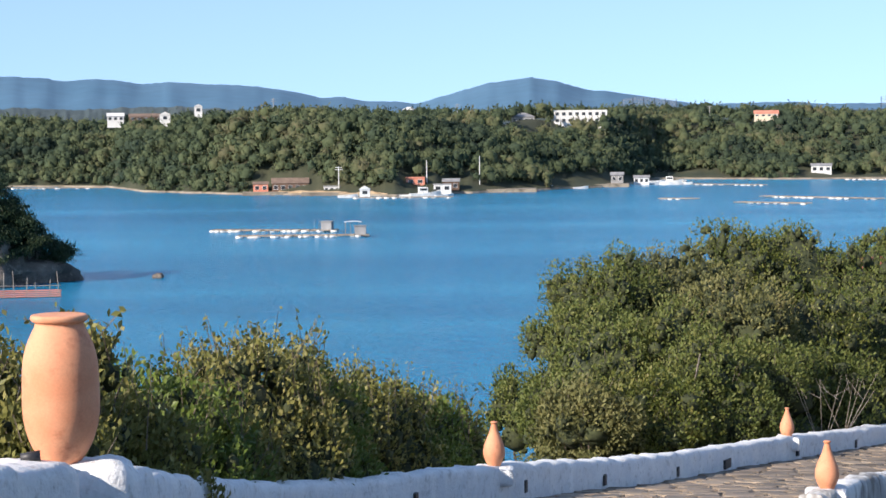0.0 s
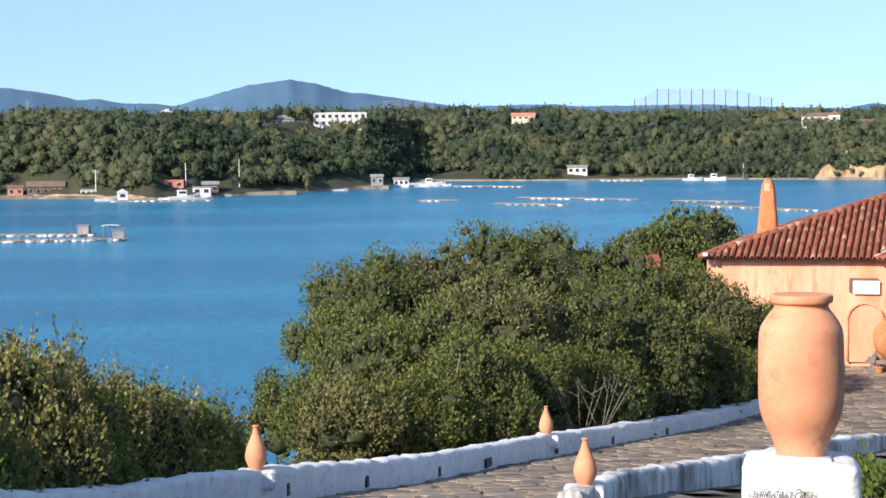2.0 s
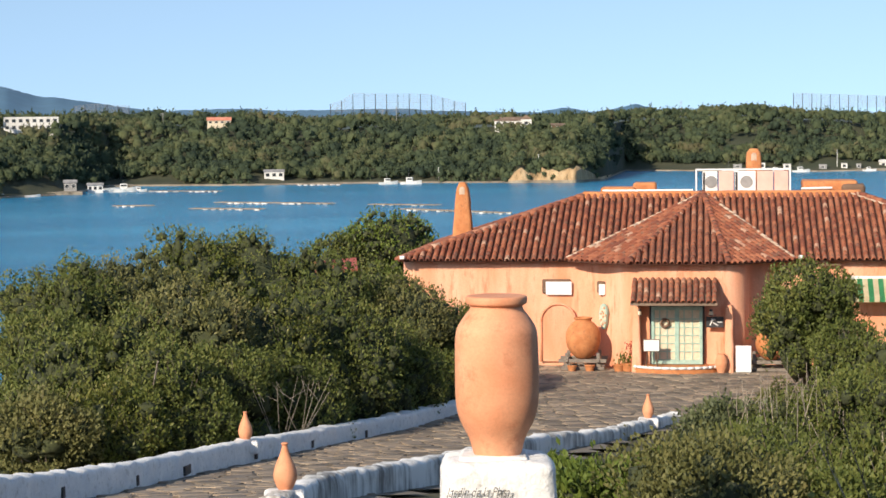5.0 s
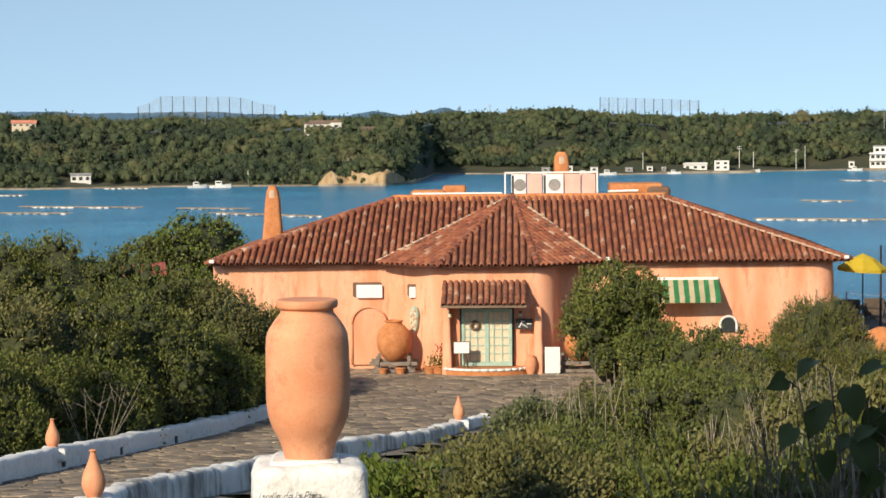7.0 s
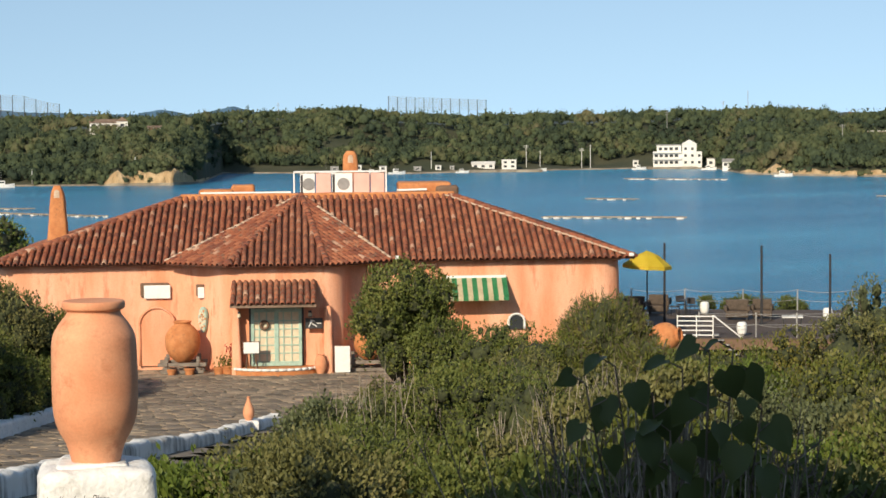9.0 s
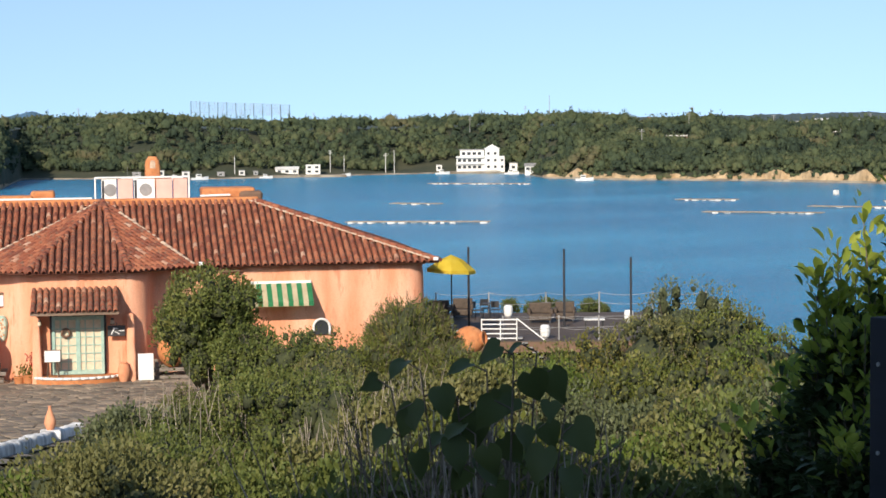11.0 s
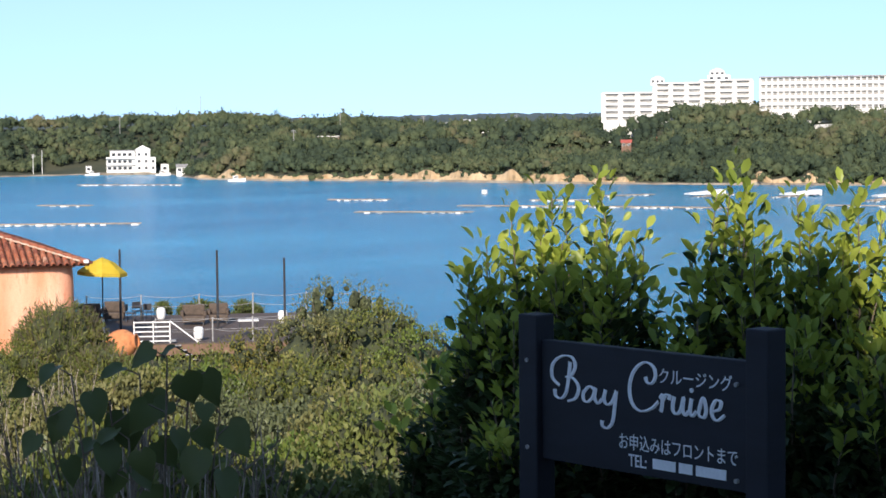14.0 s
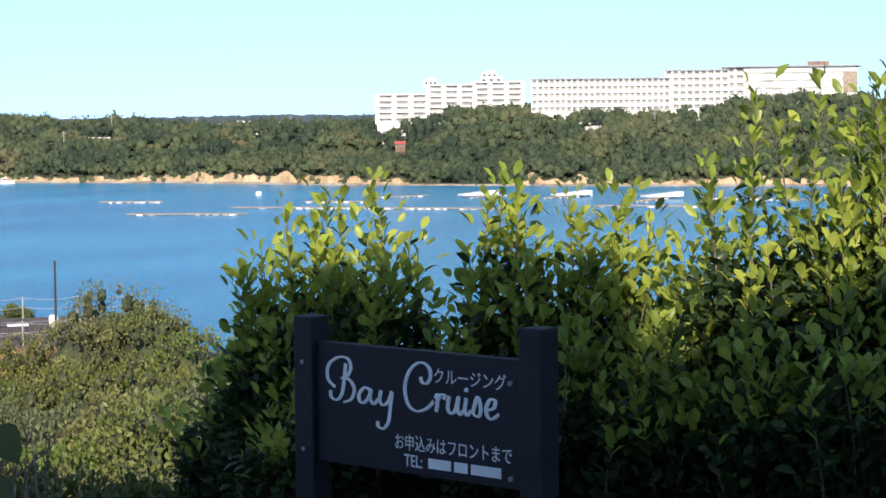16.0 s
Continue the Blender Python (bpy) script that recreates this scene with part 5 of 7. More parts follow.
C = r.normal(size=(160, 3)) * np.array([0.2, 0.15, 0.16]) + np.array([-3.3, -2.3, 0.5])
fl = leaves_mesh("potted_plant", C, np.tile([0, 0, 1.0], (160, 1)), 0.12, BUSH_LEAF, None, r)
fl.matrix_world = HOUSE
tagged(fl, "leafy plant growing in a clay pot", "plant")
C = r.normal(size=(120, 3)) * np.array([0.13, 0.1, 0.2]) + np.array([-3.0, -2.2, 0.85])
RED_LEAF = leafy("red_leaf", [(0.1, (0.2, 0.02, 0.02)), (0.9, (0.4, 0.06, 0.04))], 0.5, 0.2, 2)
fl = leaves_mesh("potted_plant", C, np.tile([0, 0, 1.0], (120, 1)), 0.12, RED_LEAF, None, r)
fl.matrix_world = HOUSE
tagged(fl, "red-leaved plant in a pot by the door", "plant")
menu = holder("menu_stand", HOUSE @ Matrix.Translation((-2.25, -3.0, 0.3)), "wooden menu stand with a white board", "sign")
part("board", boxed(-0.3, -0.03, 0.62, 0.3, 0.03, 1.05, 0.01), WHITE, menu)
part("board_edge", boxed(-0.33, 0.03, 0.6, 0.33, 0.05, 1.08), BROWNWOOD, menu)
for x in (-0.22, 0.22):
    part("leg", tubed((x, 0.1, 0.0), (x * 0.6, 0.0, 0.8), 0.025, 0.025, 6), BROWNWOOD, menu)
    part("leg", tubed((x, 0.45, 0.0), (x * 0.6, 0.05, 0.8), 0.025, 0.025, 6), BROWNWOOD, menu)
bd = holder("notice_board", HOUSE @ Matrix.Translation((1.3, -2.75, 0)), "white standing notice board beside the door", "sign")
part("panel", boxed(-0.3, -0.03, 0.08, 0.3, 0.03, 1.12, 0.02), WHITE, bd)
for x in (-0.22, 0.22):
    part("foot", boxed(x - 0.03, -0.2, 0, x + 0.03, 0.2, 0.08), GREY, bd)
sg = holder("shop_sign", HOUSE @ Matrix.Translation((0.2, -2.3, 1.98)), "dark hanging shop sign with a white emblem", "sign")
part("panel", boxed(-0.34, -0.03, -0.2, 0.34, 0.03, 0.22, 0.01), DARK, sg)
part("emblem", tubed((-0.2, -0.04, -0.12), (-0.06, -0.04, 0.14), 0.025, 0.025, 6), WHITE, sg)
part("emblem", tubed((-0.08, -0.04, 0.0), (0.12, -0.04, -0.12), 0.02, 0.02, 6), WHITE, sg)
part("emblem", tubed((-0.14, -0.04, 0.13), (0.04, -0.04, 0.1), 0.02, 0.02, 6), WHITE, sg)
part("emblem", boxed(0.1, -0.04, 0.0, 0.28, -0.03, 0.03), WHITE, sg)
part("bracket", tubed((0, 0.3, 0.28), (0, 0, 0.28), 0.015, 0.015, 6), DARK, sg)
part("bracket", tubed((0, 0, 0.2), (0, 0, 0.3), 0.012, 0.012, 6), DARK, sg)

# ---- buildings, boats and rafts across the bay ----
def at(az, d, z=0.0, turn=0.0):
    """A place across the water, turned to face the viewpoint."""
    return pose(*pol(az, d, z), 0, 0, -az + turn)


def far_house(name, az, d, z, w, h, dep, label, wall=FARWHITE, roof=BROWNROOF, kind="gable", rise=1.4, storeys=1, bays=3, turn=0.0, cat="house", deep=4.0):
    """A small building: body, roof, doors and windows that sit in the front wall."""
    ob = holder(name, at(az, d, z, turn), label, cat)
    part("wall", boxed(-w / 2, 0, -deep, w / 2, dep, h, 0.05), wall, ob)
    bm = bmesh.new()
    e = 0.35
    if kind == "flat":
        box(bm, -w / 2 - 0.15, -0.15, h, w / 2 + 0.15, dep + 0.15, h + 0.35)
    else:
        run = w / 2 if kind == "gable" else w / 2 - min(dep / 2, w * 0.4)
        lo = [bm.verts.new(p) for p in ((-w / 2 - e, -e, h), (w / 2 + e, -e, h), (w / 2 + e, dep + e, h), (-w / 2 - e, dep + e, h))]
        if kind == "front":
            t = [bm.verts.new(p) for p in ((0, -e, h + rise), (0, dep + e, h + rise))]
            fs = ((lo[0], lo[1], t[0]), (lo[1], lo[2], t[1], t[0]), (lo[2], lo[3], t[1]), (lo[3], lo[0], t[0], t[1]))
        else:
            x = run + (e if kind == "gable" else 0)
            t = [bm.verts.new(p) for p in ((-x, dep / 2, h + rise), (x, dep / 2, h + rise))]
            fs = ((lo[0], lo[1], t[1], t[0]), (lo[1], lo[2], t[1]), (lo[2], lo[3], t[0], t[1]), (lo[3], lo[0], t[0]))
        for f in fs:
            bm.faces.new(f)
        bm.faces.new(lo[::-1])
    part("roof", bm, roof, ob)
    sh = h / storeys
    for s in range(storeys):
        for k in range(bays):
            x = (k + 0.5) / bays * w - w / 2
            ww, wh = min(w / bays * 0.5, 1.7), min(sh * 0.45, 1.4)
            zz = s * sh + sh * 0.32
            win = part("window", boxed(x - ww / 2 - 0.08, -0.05, zz - 0.08, x + ww / 2 + 0.08, 0.05, zz + wh + 0.08), WHITE if wall is not FARWHITE else GREY, ob)
            part("pane", boxed(x - ww / 2, -0.09, zz, x + ww / 2, 0.0, zz + wh), GLASS, win)
    return ob


far_house("boathouse", -0.78, 728, 0.9, 6.8, 5.0, 7, "salmon-red two-storey boathouse on the shore", SALMON, SALMON, "flat", storeys=2, bays=2)
far_house("annex", 0.0, 724, 0.9, 6.5, 2.6, 5, "low white annex beside the red boathouse", FARWHITE, GREY, "flat", bays=2)
far_house("boat_shed", 0.25, 732, 1.2, 6, 3.2, 6, "dark timber boat shed with a pale roof", BROWNWOOD, GREY, "gable", 1.2, bays=2)
far_house("shore_house", -4.4, 739, 1.0, 13.5, 3.2, 8, "brown-roofed timber house on the shore", BROWNWOOD, BROWNROOF, "gable", 2.0, bays=5)
far_house("shed", -5.25, 741, 1.0, 5.5, 2.9, 5, "small red shed by the water", SALMON, BROWNROOF, "gable", 1.0, bays=2)
far_house("shed", -3.2, 730, 1.0, 6, 2.0, 4, "low white store on the quay", FARWHITE, GREY, "flat", bays=3)
far_house("pier_hut", -2.25, 700, 0.5, 3.6, 2.4, 4, "small white pier hut with a gabled roof", FARWHITE, FARWHITE, "front", 1.2, bays=1)
far_house("villa", 4.0, 908, 25.4, 24.2, 6.0, 11, "long white two-storey villa with a row of windows", FARWHITE, FARWHITE, "flat", storeys=2, bays=8, deep=3.0)
far_house("house", 2.35, 892, 25.6, 10.5, 3.2, 10, "house with a grey hipped roof among trees", GREY, GREY, "hip", 1.9, storeys=1, bays=4, deep=8)
far_house("annex", 2.1, 884, 23.6, 12, 2.2, 5, "white terrace building below the grey-roofed house", FARWHITE, FARWHITE, "flat", bays=3, deep=8)
far_house("house", -9.35, 973, 28.6, 8, 2.6, 8, "white house with a low roof on the hill", FARWHITE, FARWHITE, "gable", 1.6, bays=3, deep=3.0)
far_house("long_house", -8.4, 960, 28.4, 19, 2.4, 8, "long brown-roofed house on the hill", BROWNWOOD, BROWNROOF, "gable", 1.5, bays=6, deep=3.0)
far_house("house", -7.95, 940, 28.4, 5, 3, 6, "white gabled house on the hill", FARWHITE, FARWHITE, "front", 1.5, bays=1, deep=3.0)
far_house("house", -7.0, 915, 31.6, 3.6, 3.4, 4, "small white house among the far trees", FARWHITE, FARWHITE, "front", 1, bays=1, deep=3.0)
far_house("house", -0.95, 960, 31.5, 6, 1.6, 6, "white-roofed building on the skyline", FARWHITE, FARWHITE, "hip", 1.4, bays=2, deep=3.0)
far_house("house", 9.3, 1018, 27.9, 12, 1.9, 9, "pale house with an orange gabled roof on the ridge", CREAM, SALMON, "gable", 1.7, bays=4, deep=3.0)
far_house("house", 17.65, 1006, 25.3, 14.5, 2.7, 9, "white house with a chimney on the hillside", FARWHITE, BROWNROOF, "gable", 2.0, bays=4, deep=3.0)
far_house("house", 18.15, 1004, 24.9, 5.5, 3.9, 8, "white gabled wing of the hillside house", FARWHITE, BROWNROOF, "front", 2.2, bays=1, deep=3.0)
far_house("long_house", 18.95, 1002, 23.4, 13, 2.0, 7, "low dark-roofed house among trees", BROWNWOOD, BROWNROOF, "gable", 1.1, bays=4, deep=3.0)
far_house("boathouse", 10.85, 906, 2.6, 9, 3.0, 6, "low white house at the water's edge", FARWHITE, GREY, "gable", 1.1, bays=3)
far_house("boathouse", 6.4, 925, 1.5, 7.5, 3.2, 6, "weathered boathouse in the inlet", GREY, GREY, "gable", 1.4, bays=2)
far_house("boathouse", 5.05, 806, 1.5, 5, 3.0, 5, "grey shed on the point", GREY, GREY, "gable", 1.2, bays=2)
far_house("raft_hut", 5.75, 815, 0.6, 6.2, 2.5, 4, "white work hut standing on a raft", FARWHITE, GREY, "gable", 1.0, bays=3)
far_house("boathouse", 28.5, 1082, 1.4, 12.5, 2.6, 8, "low white shed with a pitched roof on the quay", FARWHITE, FARWHITE, "gable", 1.4, bays=3)
far_house("boathouse", 29.25, 1080, 1.4, 8, 4.6, 8, "white two-storey boathouse on the quay", FARWHITE, FARWHITE, "flat", storeys=2, bays=2)
for a, w, h in ((27.2, 3.2, 2.6), (27.6, 2.4, 2.0), (26.6, 4, 2), (25.6, 4, 2.4), (24.2, 4.5, 2.0), (32.9, 3.2, 3.2), (35.05, 4.5, 4.2), (24.9, 3, 3)):
    far_house("shed", a, lerp(a, SHORE) + 9, 1.3, w, h, 4, "small pale shed on the quay", FARWHITE if h > 2 else GREY, GREY, "flat", bays=1)
far_house("house", 35.65, 1055, 1.8, 10, 3.0, 8, "low white house with a pitched roof by the water", FARWHITE, GREY, "gable", 1.6, bays=3)
far_house("house", 36.1, 1050, 2.4, 6, 3.8, 8, "white gabled house by the water", FARWHITE, FARWHITE, "front", 1.4, bays=2)
far_house("warehouse", 39.75, 1030, 18.8, 11, 1.5, 8, "low building with a flat white roof on the hill", BROWNWOOD, FARWHITE, "flat", bays=4, deep=3.0)
far_house("hut", 48.35, 905, 14.8, 4.5, 2.0, 5, "small hut with a red gabled roof in the woods", BROWNWOOD, REDROOF, "gable", 1.4, bays=2, deep=3.0)
far_house("hut", 49.35, 915, 17.0, 4, 1.5, 5, "small hut with a rusty roof in the woods", BROWNWOOD, SALMON, "gable", 0.8, bays=2, deep=3.0)
far_house("hut", 53.95, 930, 21.8, 8, 1.5, 6, "low building with a white roof in the woods", FARWHITE, FARWHITE, "gable", 1.0, bays=2, deep=3.0)
for a, z, w in ((43.3, 24.2, 6), (43.8, 25.6, 9), (44.3, 25.0, 5), (44.9, 24.8, 6), (47.3, 25.5, 5)):
    far_house("house", a, 1115, z, w, 2.2, 6, "pale building on the distant ridge", FARWHITE, FARWHITE if w > 5 else SALMON, "gable", 1.0, bays=2, deep=14)
far_house("tank_house", 39.05, 1130, 26.8, 4.4, 2.4, 6, "red-roofed building on the skyline", SALMON, REDROOF, "gable", 1.5, bays=2, deep=14)

# the waterfront inn: three storeys with a gabled tower
inn = holder("inn", at(34.1, 1108, 1.6), "white three-storey waterfront inn with balconies and a gabled tower", "building")
part("wall", boxed(-13.5, 0, -3, 13.5, 12, 8.0, 0.1), FARWHITE, inn)
part("upper_wall", boxed(-11.5, 1.2, 8, 2, 11, 11.4, 0.1), FARWHITE, inn)
tw = part("tower_wall", boxed(2.5, -0.4, 0, 10.5, 11, 12.2, 0.1), FARWHITE, inn)
bm = bmesh.new()
lo = [bm.verts.new(p) for p in ((2.1, -0.8, 12.2), (10.9, -0.8, 12.2), (10.9, 11.4, 12.2), (2.1, 11.4, 12.2))]
t = [bm.verts.new(p) for p in ((6.5, -0.8, 14.6), (6.5, 11.4, 14.6))]
for f in ((lo[0], lo[1], t[0]), (lo[1], lo[2], t[1], t[0]), (lo[2], lo[3], t[1]), (lo[3], lo[0], t[0], t[1]), lo[::-1]):
    bm.faces.new(f)
part("tower_roof", bm, FARWHITE, inn)
part("roof_edge", boxed(-12, 0.9, 11.4, 2.3, 11.4, 11.9), GREY, inn)
for z in (3.6, 7.2):
    part("balcony", boxed(-13.7, -1.2, z, 2.2, 0.1, z + 0.9, 0.05), FARWHITE, inn)
for z in (1.2, 4.9, 8.7):
    for x in ((-11.8, -9, -6.2, -3.4, -0.6) if z < 8 else (-9.5, -6.5, -3.5, -0.6)):
        y = 0 if z < 8 else 1.2
        w = part("window", boxed(x - 1.0, y - 0.06, z, x + 1.0, y + 0.06, z + 1.7), GREY, inn)
        part("pane", boxed(x - 0.85, y - 0.1, z + 0.1, x + 0.85, y, z + 1.6), GLASS, w)
    for x in (4.4, 8.2, 12.0):
        if x < 11 or z < 8:
            y = -0.4 if x < 11 else 0.0
            w = part("window", boxed(x - 0.75, y - 0.06, z + 0.1, x + 0.75, y + 0.06, z + 1.6), GREY, inn)
            part("pane", boxed(x - 0.6, y - 0.1, z + 0.2, x + 0.6, y, z + 1.5), GLASS, w)


def slab_hotel(name, az, d, z, w, h, dep, floors, bays, label, roofmat=FARWHITE, blank=0.0, deep=14, turn=0.0):
    """A hotel block: floor slabs, balcony fronts, dividing fins and recessed glass."""
    ob = holder(name, at(az, d, z, turn), label, "hotel")
    part("wall", boxed(-w / 2, 1.4, -deep, w / 2, dep, h), FARWHITE, ob)
    part("roof_slab", boxed(-w / 2 - 0.5, -0.3, h, w / 2 + 0.5, dep + 0.5, h + 0.6), roofmat, ob)
    part("foot_wall", boxed(-w / 2, 0.0, -deep, w / 2, 1.5, 0.0), FARWHITE, ob)
    fh = h / floors
    bw = w * (1 - blank) / bays
    for f in range(floors):
        part("balcony", boxed(-w / 2, 0.0, f * fh, w / 2, 1.45, f * fh + fh * 0.4), FARWHITE, ob)
        for k in range(bays):
            x = -w / 2 + (k + 0.5) * bw
            part("pane", boxed(x - bw * 0.34, 1.3, f * fh + fh * 0.42, x + bw * 0.34, 1.42, f * fh + fh * 0.86), PANEGREY, ob)
    for k in range(bays + 1):
        x = -w / 2 + k * bw
        part("fin", boxed(x - bw * 0.12, 0.05, 0, x + bw * 0.12, 1.45, h), FARWHITE, ob)
    if blank:
        part("end_wall", boxed(w / 2 - w * blank, 0.0, 0, w / 2, 1.45, h), FARWHITE, ob)
    return ob


slab_hotel("hotel_block", 48.43, 962, 26.0, 24.6, 14.0, 14, 5, 3, "white stepped hotel block on the hill", deep=16)
slab_hotel("hotel_block", 49.85, 972, 28.5, 23, 16.2, 14, 6, 3, "white stepped hotel block, taller middle part", deep=16)
slab_hotel("hotel_block", 51.2, 982, 32.5, 24.5, 13.6, 14, 5, 3, "white stepped hotel block at the crest", deep=16)
for a, d, z, w, h, dome in ((49.25, 976, 44.5, 6.5, 2.6, 1.6), (51.0, 986, 46, 11, 2.6, 0), (50.95, 986, 48.6, 7.5, 2.2, 1.6)):
    ob = far_house("roof_house", a, d, z, w, h, 6, "white roof house on top of the hotel", FARWHITE, FARWHITE, "hip" if dome else "flat", dome, bays=3, cat="building", deep=0.5)
slab_hotel("hotel_wing", 54.15, 952, 30.2, 66, 16.4, 16, 5, 24, "long white hotel wing with a grid of balconies", GREY, deep=16)
slab_hotel("hotel_wing", 56.9, 958, 31, 30, 19.2, 16, 6, 9, "taller white hotel wing with balconies", GREY, deep=16)
up = slab_hotel("hotel_wing", 59.55, 962, 37.0, 62, 14.6, 18, 4, 2, "white upper hotel building with a wide dark eave", BROWNROOF, 0.85, deep=16)
part("eave", boxed(-33, -1.5, 14.6, 33, 19, 15.1), GREY, up)
part("roof_box", boxed(8, 4, 15.1, 18, 12, 17.2), BROWNROOF, up)
part("brick_end", boxed(24.5, -0.1, 2, 31.2, 0.1, 12), LOG, up)


def pole_thing(name, az, d, z, h, label, r=0.16, arms=True, mat=GREY):
    ob = holder(name, at(az, d, z), label, "pole")
    part("mast", tubed((0, 0, -3), (0, 0, h), r, r * 0.7, 8), mat, ob)
    if arms:
        for k in (0.86, 0.95):
            part("crossarm", boxed(-1.3, -0.08, h * k, 1.3, 0.08, h * k + 0.16), mat, ob)
    return ob


for a, o, h, arms in ((1.08, 10, 11, False), (-3.0, 8, 8, True), (-4.85, 170, 12, True), (-4.3, 110, 9, True), (-0.45, 12, 9, False), (0.45, 165, 11, True), (2.7, 90, 9, True), (7.7, 140, 10, True), (14.4, 150, 12, True), (14.0, 165, 10, True), (18.5, 10, 7, False),
                      (27.0, 14, 9, False), (29.75, 14, 12, True), (30.15, 12, 9, False), (31.35, 14, 11, True), (31.6, 14, 13, False), (22.6, 175, 12, True), (29.3, 190, 11, True), (33.8, 90, 14, True), (35.4, 180, 13, True), (36.1, 185, 18, False), (38.75, 60, 9, True), (40.1, 140, 12, True), (40.2, 175, 12, True), (42.5, 175, 10, True), (45.2, 175, 11, True), (55.7, 120, 10, True), (57.4, 140, 9, True), (15.6, 6, 6, False), (41.6, 100, 8, True)):
    pole_thing("utility_pole", a, lerp(a, SHORE) + o, max(far_land(a, o), 0.5), h, "grey utility pole standing among the trees", 0.2, arms, GREY if o > 40 else FARWHITE)


def net_fence(az0, az1, d, z, heights, label):
    """A driving range's tall net between posts."""
    mid = (az0 + az1) / 2
    ob = holder("golf_net", at(mid, d, z), label, "fence")
    w = d * radians(az1 - az0)
    n = len(heights)
    xs = [-w / 2 + w * k / (n - 1) for k in range(n)]
    for x, h in zip(xs, heights):
        part("post", tubed((x, 0, -14), (x, 0, h), 0.3, 0.24, 6), DARK, ob)
    for k in range(n - 1):
        bm = bmesh.new()
        for f in np.linspace(0.15, 1, 8):
            tube(bm, (xs[k], 0, heights[k] * f), (xs[k + 1], 0, heights[k + 1] * f), 0.06, 0.06, 3)
        for f in np.linspace(0, 1, 9):
            h = heights[k] + (heights[k + 1] - heights[k]) * f
            x = xs[k] + (xs[k + 1] - xs[k]) * f
            tube(bm, (x, 0, 0), (x, 0, h), 0.06, 0.06, 3)
        tagged(part("net", bm, GREY, ob), kind="stuff")


net_fence(12.5, 16.4, 1150, 34.4, [5, 6.8, 10.8, 10.7, 10.6, 10.5, 10.4, 10.3, 10.1, 9.6, 7.8, 6, 5], "tall netting of a driving range between grey posts")
net_fence(25.78, 28.6, 1255, 34.4, [9.6, 9.4, 9.1, 8.9, 8.6, 8.4, 8.1, 7.9, 7.6, 7.4, 7.1, 6.9], "tall netting of a driving range on the ridge")
net_fence(5.2, 6.75, 1130, 32.0, [7, 8, 8, 8, 7.5, 7], "distant netting of a driving range")


def raft(az0, d0, az1, d1, label="timber oyster raft carried by white floats", lanes=2, shed=0, floats=None):
    """A shellfish raft: two long timbers, cross poles and rows of floats."""
    a, b = pol(az0, d0), pol(az1, d1)
    L = (b - a).length
    ob = holder("raft", Matrix.Translation((a + b) / 2) @ Matrix.Rotation(math.atan2(b.y - a.y, b.x - a.x), 4, "Z"), label, "raft", "rafts in the bay")
    for y in (-1.6, 1.6)[:lanes]:
        part("beam", tubed((-L / 2, y, 0.45), (L / 2, y, 0.45), 0.16, 0.14, 6), LOG, ob)
    r = random.Random(int(az0 * 100))
    n = floats or max(int(L / 2.6), 3)
    for k in range(n):
        x = -L / 2 + (k + 0.5) * L / n
        if k % 2 == 0:
            part("cross_pole", tubed((x, -2.2, 0.58), (x, 2.2, 0.58), 0.08, 0.07, 5), LOG, ob)
        for y in (-1.6, 1.6):
            if r.random() < 0.45:
                w = r.uniform(0.45, 1.0)
                part("float", tubed((x - w, y, 0.2), (x + w, y, 0.2), 0.3, 0.3, 8), FLOAT, ob, shade=True)
    if shed:
        x = L / 2 - shed
        sh = part("shed", boxed(x - 1.3, -1.4, 0.5, x + 1.3, 1.4, 2.5, 0.04), GREY, ob, "small grey work shed")
        part("shed_roof", boxed(x - 1.5, -1.6, 2.5, x + 1.5, 1.6, 2.65), GREY, sh)
        for q in (-3.4, -2.2):
            part("post", tubed((x + q, 1, 0.5), (x + q, 1, 3.4), 0.05, 0.05, 5), WOODGREY, ob)
    return ob


big = raft(-6.67, 479, -3.05, 472, "long timber oyster raft with a small work shed", shed=2.5, floats=26)
big2 = raft(-5.94, 451, -2.14, 450, "long timber oyster raft with a canopy and shed", shed=2.0, floats=30)
bm = bmesh.new()
for k in range(8):
    x0, x1 = -1.9 + k * 0.48, -1.9 + (k + 1) * 0.48
    box(bm, x0, -1.2, 3.55 - 0.05 * (x0 + 0.1) ** 2, x1 + 0.02, 1.2, 3.63 - 0.05 * (x0 + 0.1) ** 2)
part("canopy", bm, FLOAT, big2, "curved white canopy").matrix_local = Matrix.Translation((11.2, 0, 0))
for x in (9.6, 12.6):
    part("post", tubed((x, 0.8, 0.5), (x, 0.8, 3.5), 0.05, 0.05, 5), WOODGREY, big2)
for q in ((6.25, 659, 7.39, 656), (8.45, 626, 10.53, 614), (9.18, 677, 12.54, 652), (13.6, 640, 15.6, 628), (14.6, 600, 17.6, 565), (31.5, 660, 32.95, 652), (30.2, 530, 34.35, 523), (32.6, 900, 35.5, 880), (39.73, 675, 41.5, 670), (40.5, 575, 43.9, 566), (43.5, 613, 47, 600), (47.2, 599, 51.5, 583), (45.6, 655, 47.6, 648),
          (47.5, 685, 49.1, 700), (50.4, 671, 51.4, 700), (52.6, 665, 53.8, 694), (55.2, 627, 56.3, 684), (54, 600, 58, 590), (-2.6, 690, 0.3, 686), (7.2, 815, 9.3, 800), (-13.5, 860, -9.7, 842), (57, 660, 60, 640), (11.5, 880, 12.8, 876)):
    raft(*q)
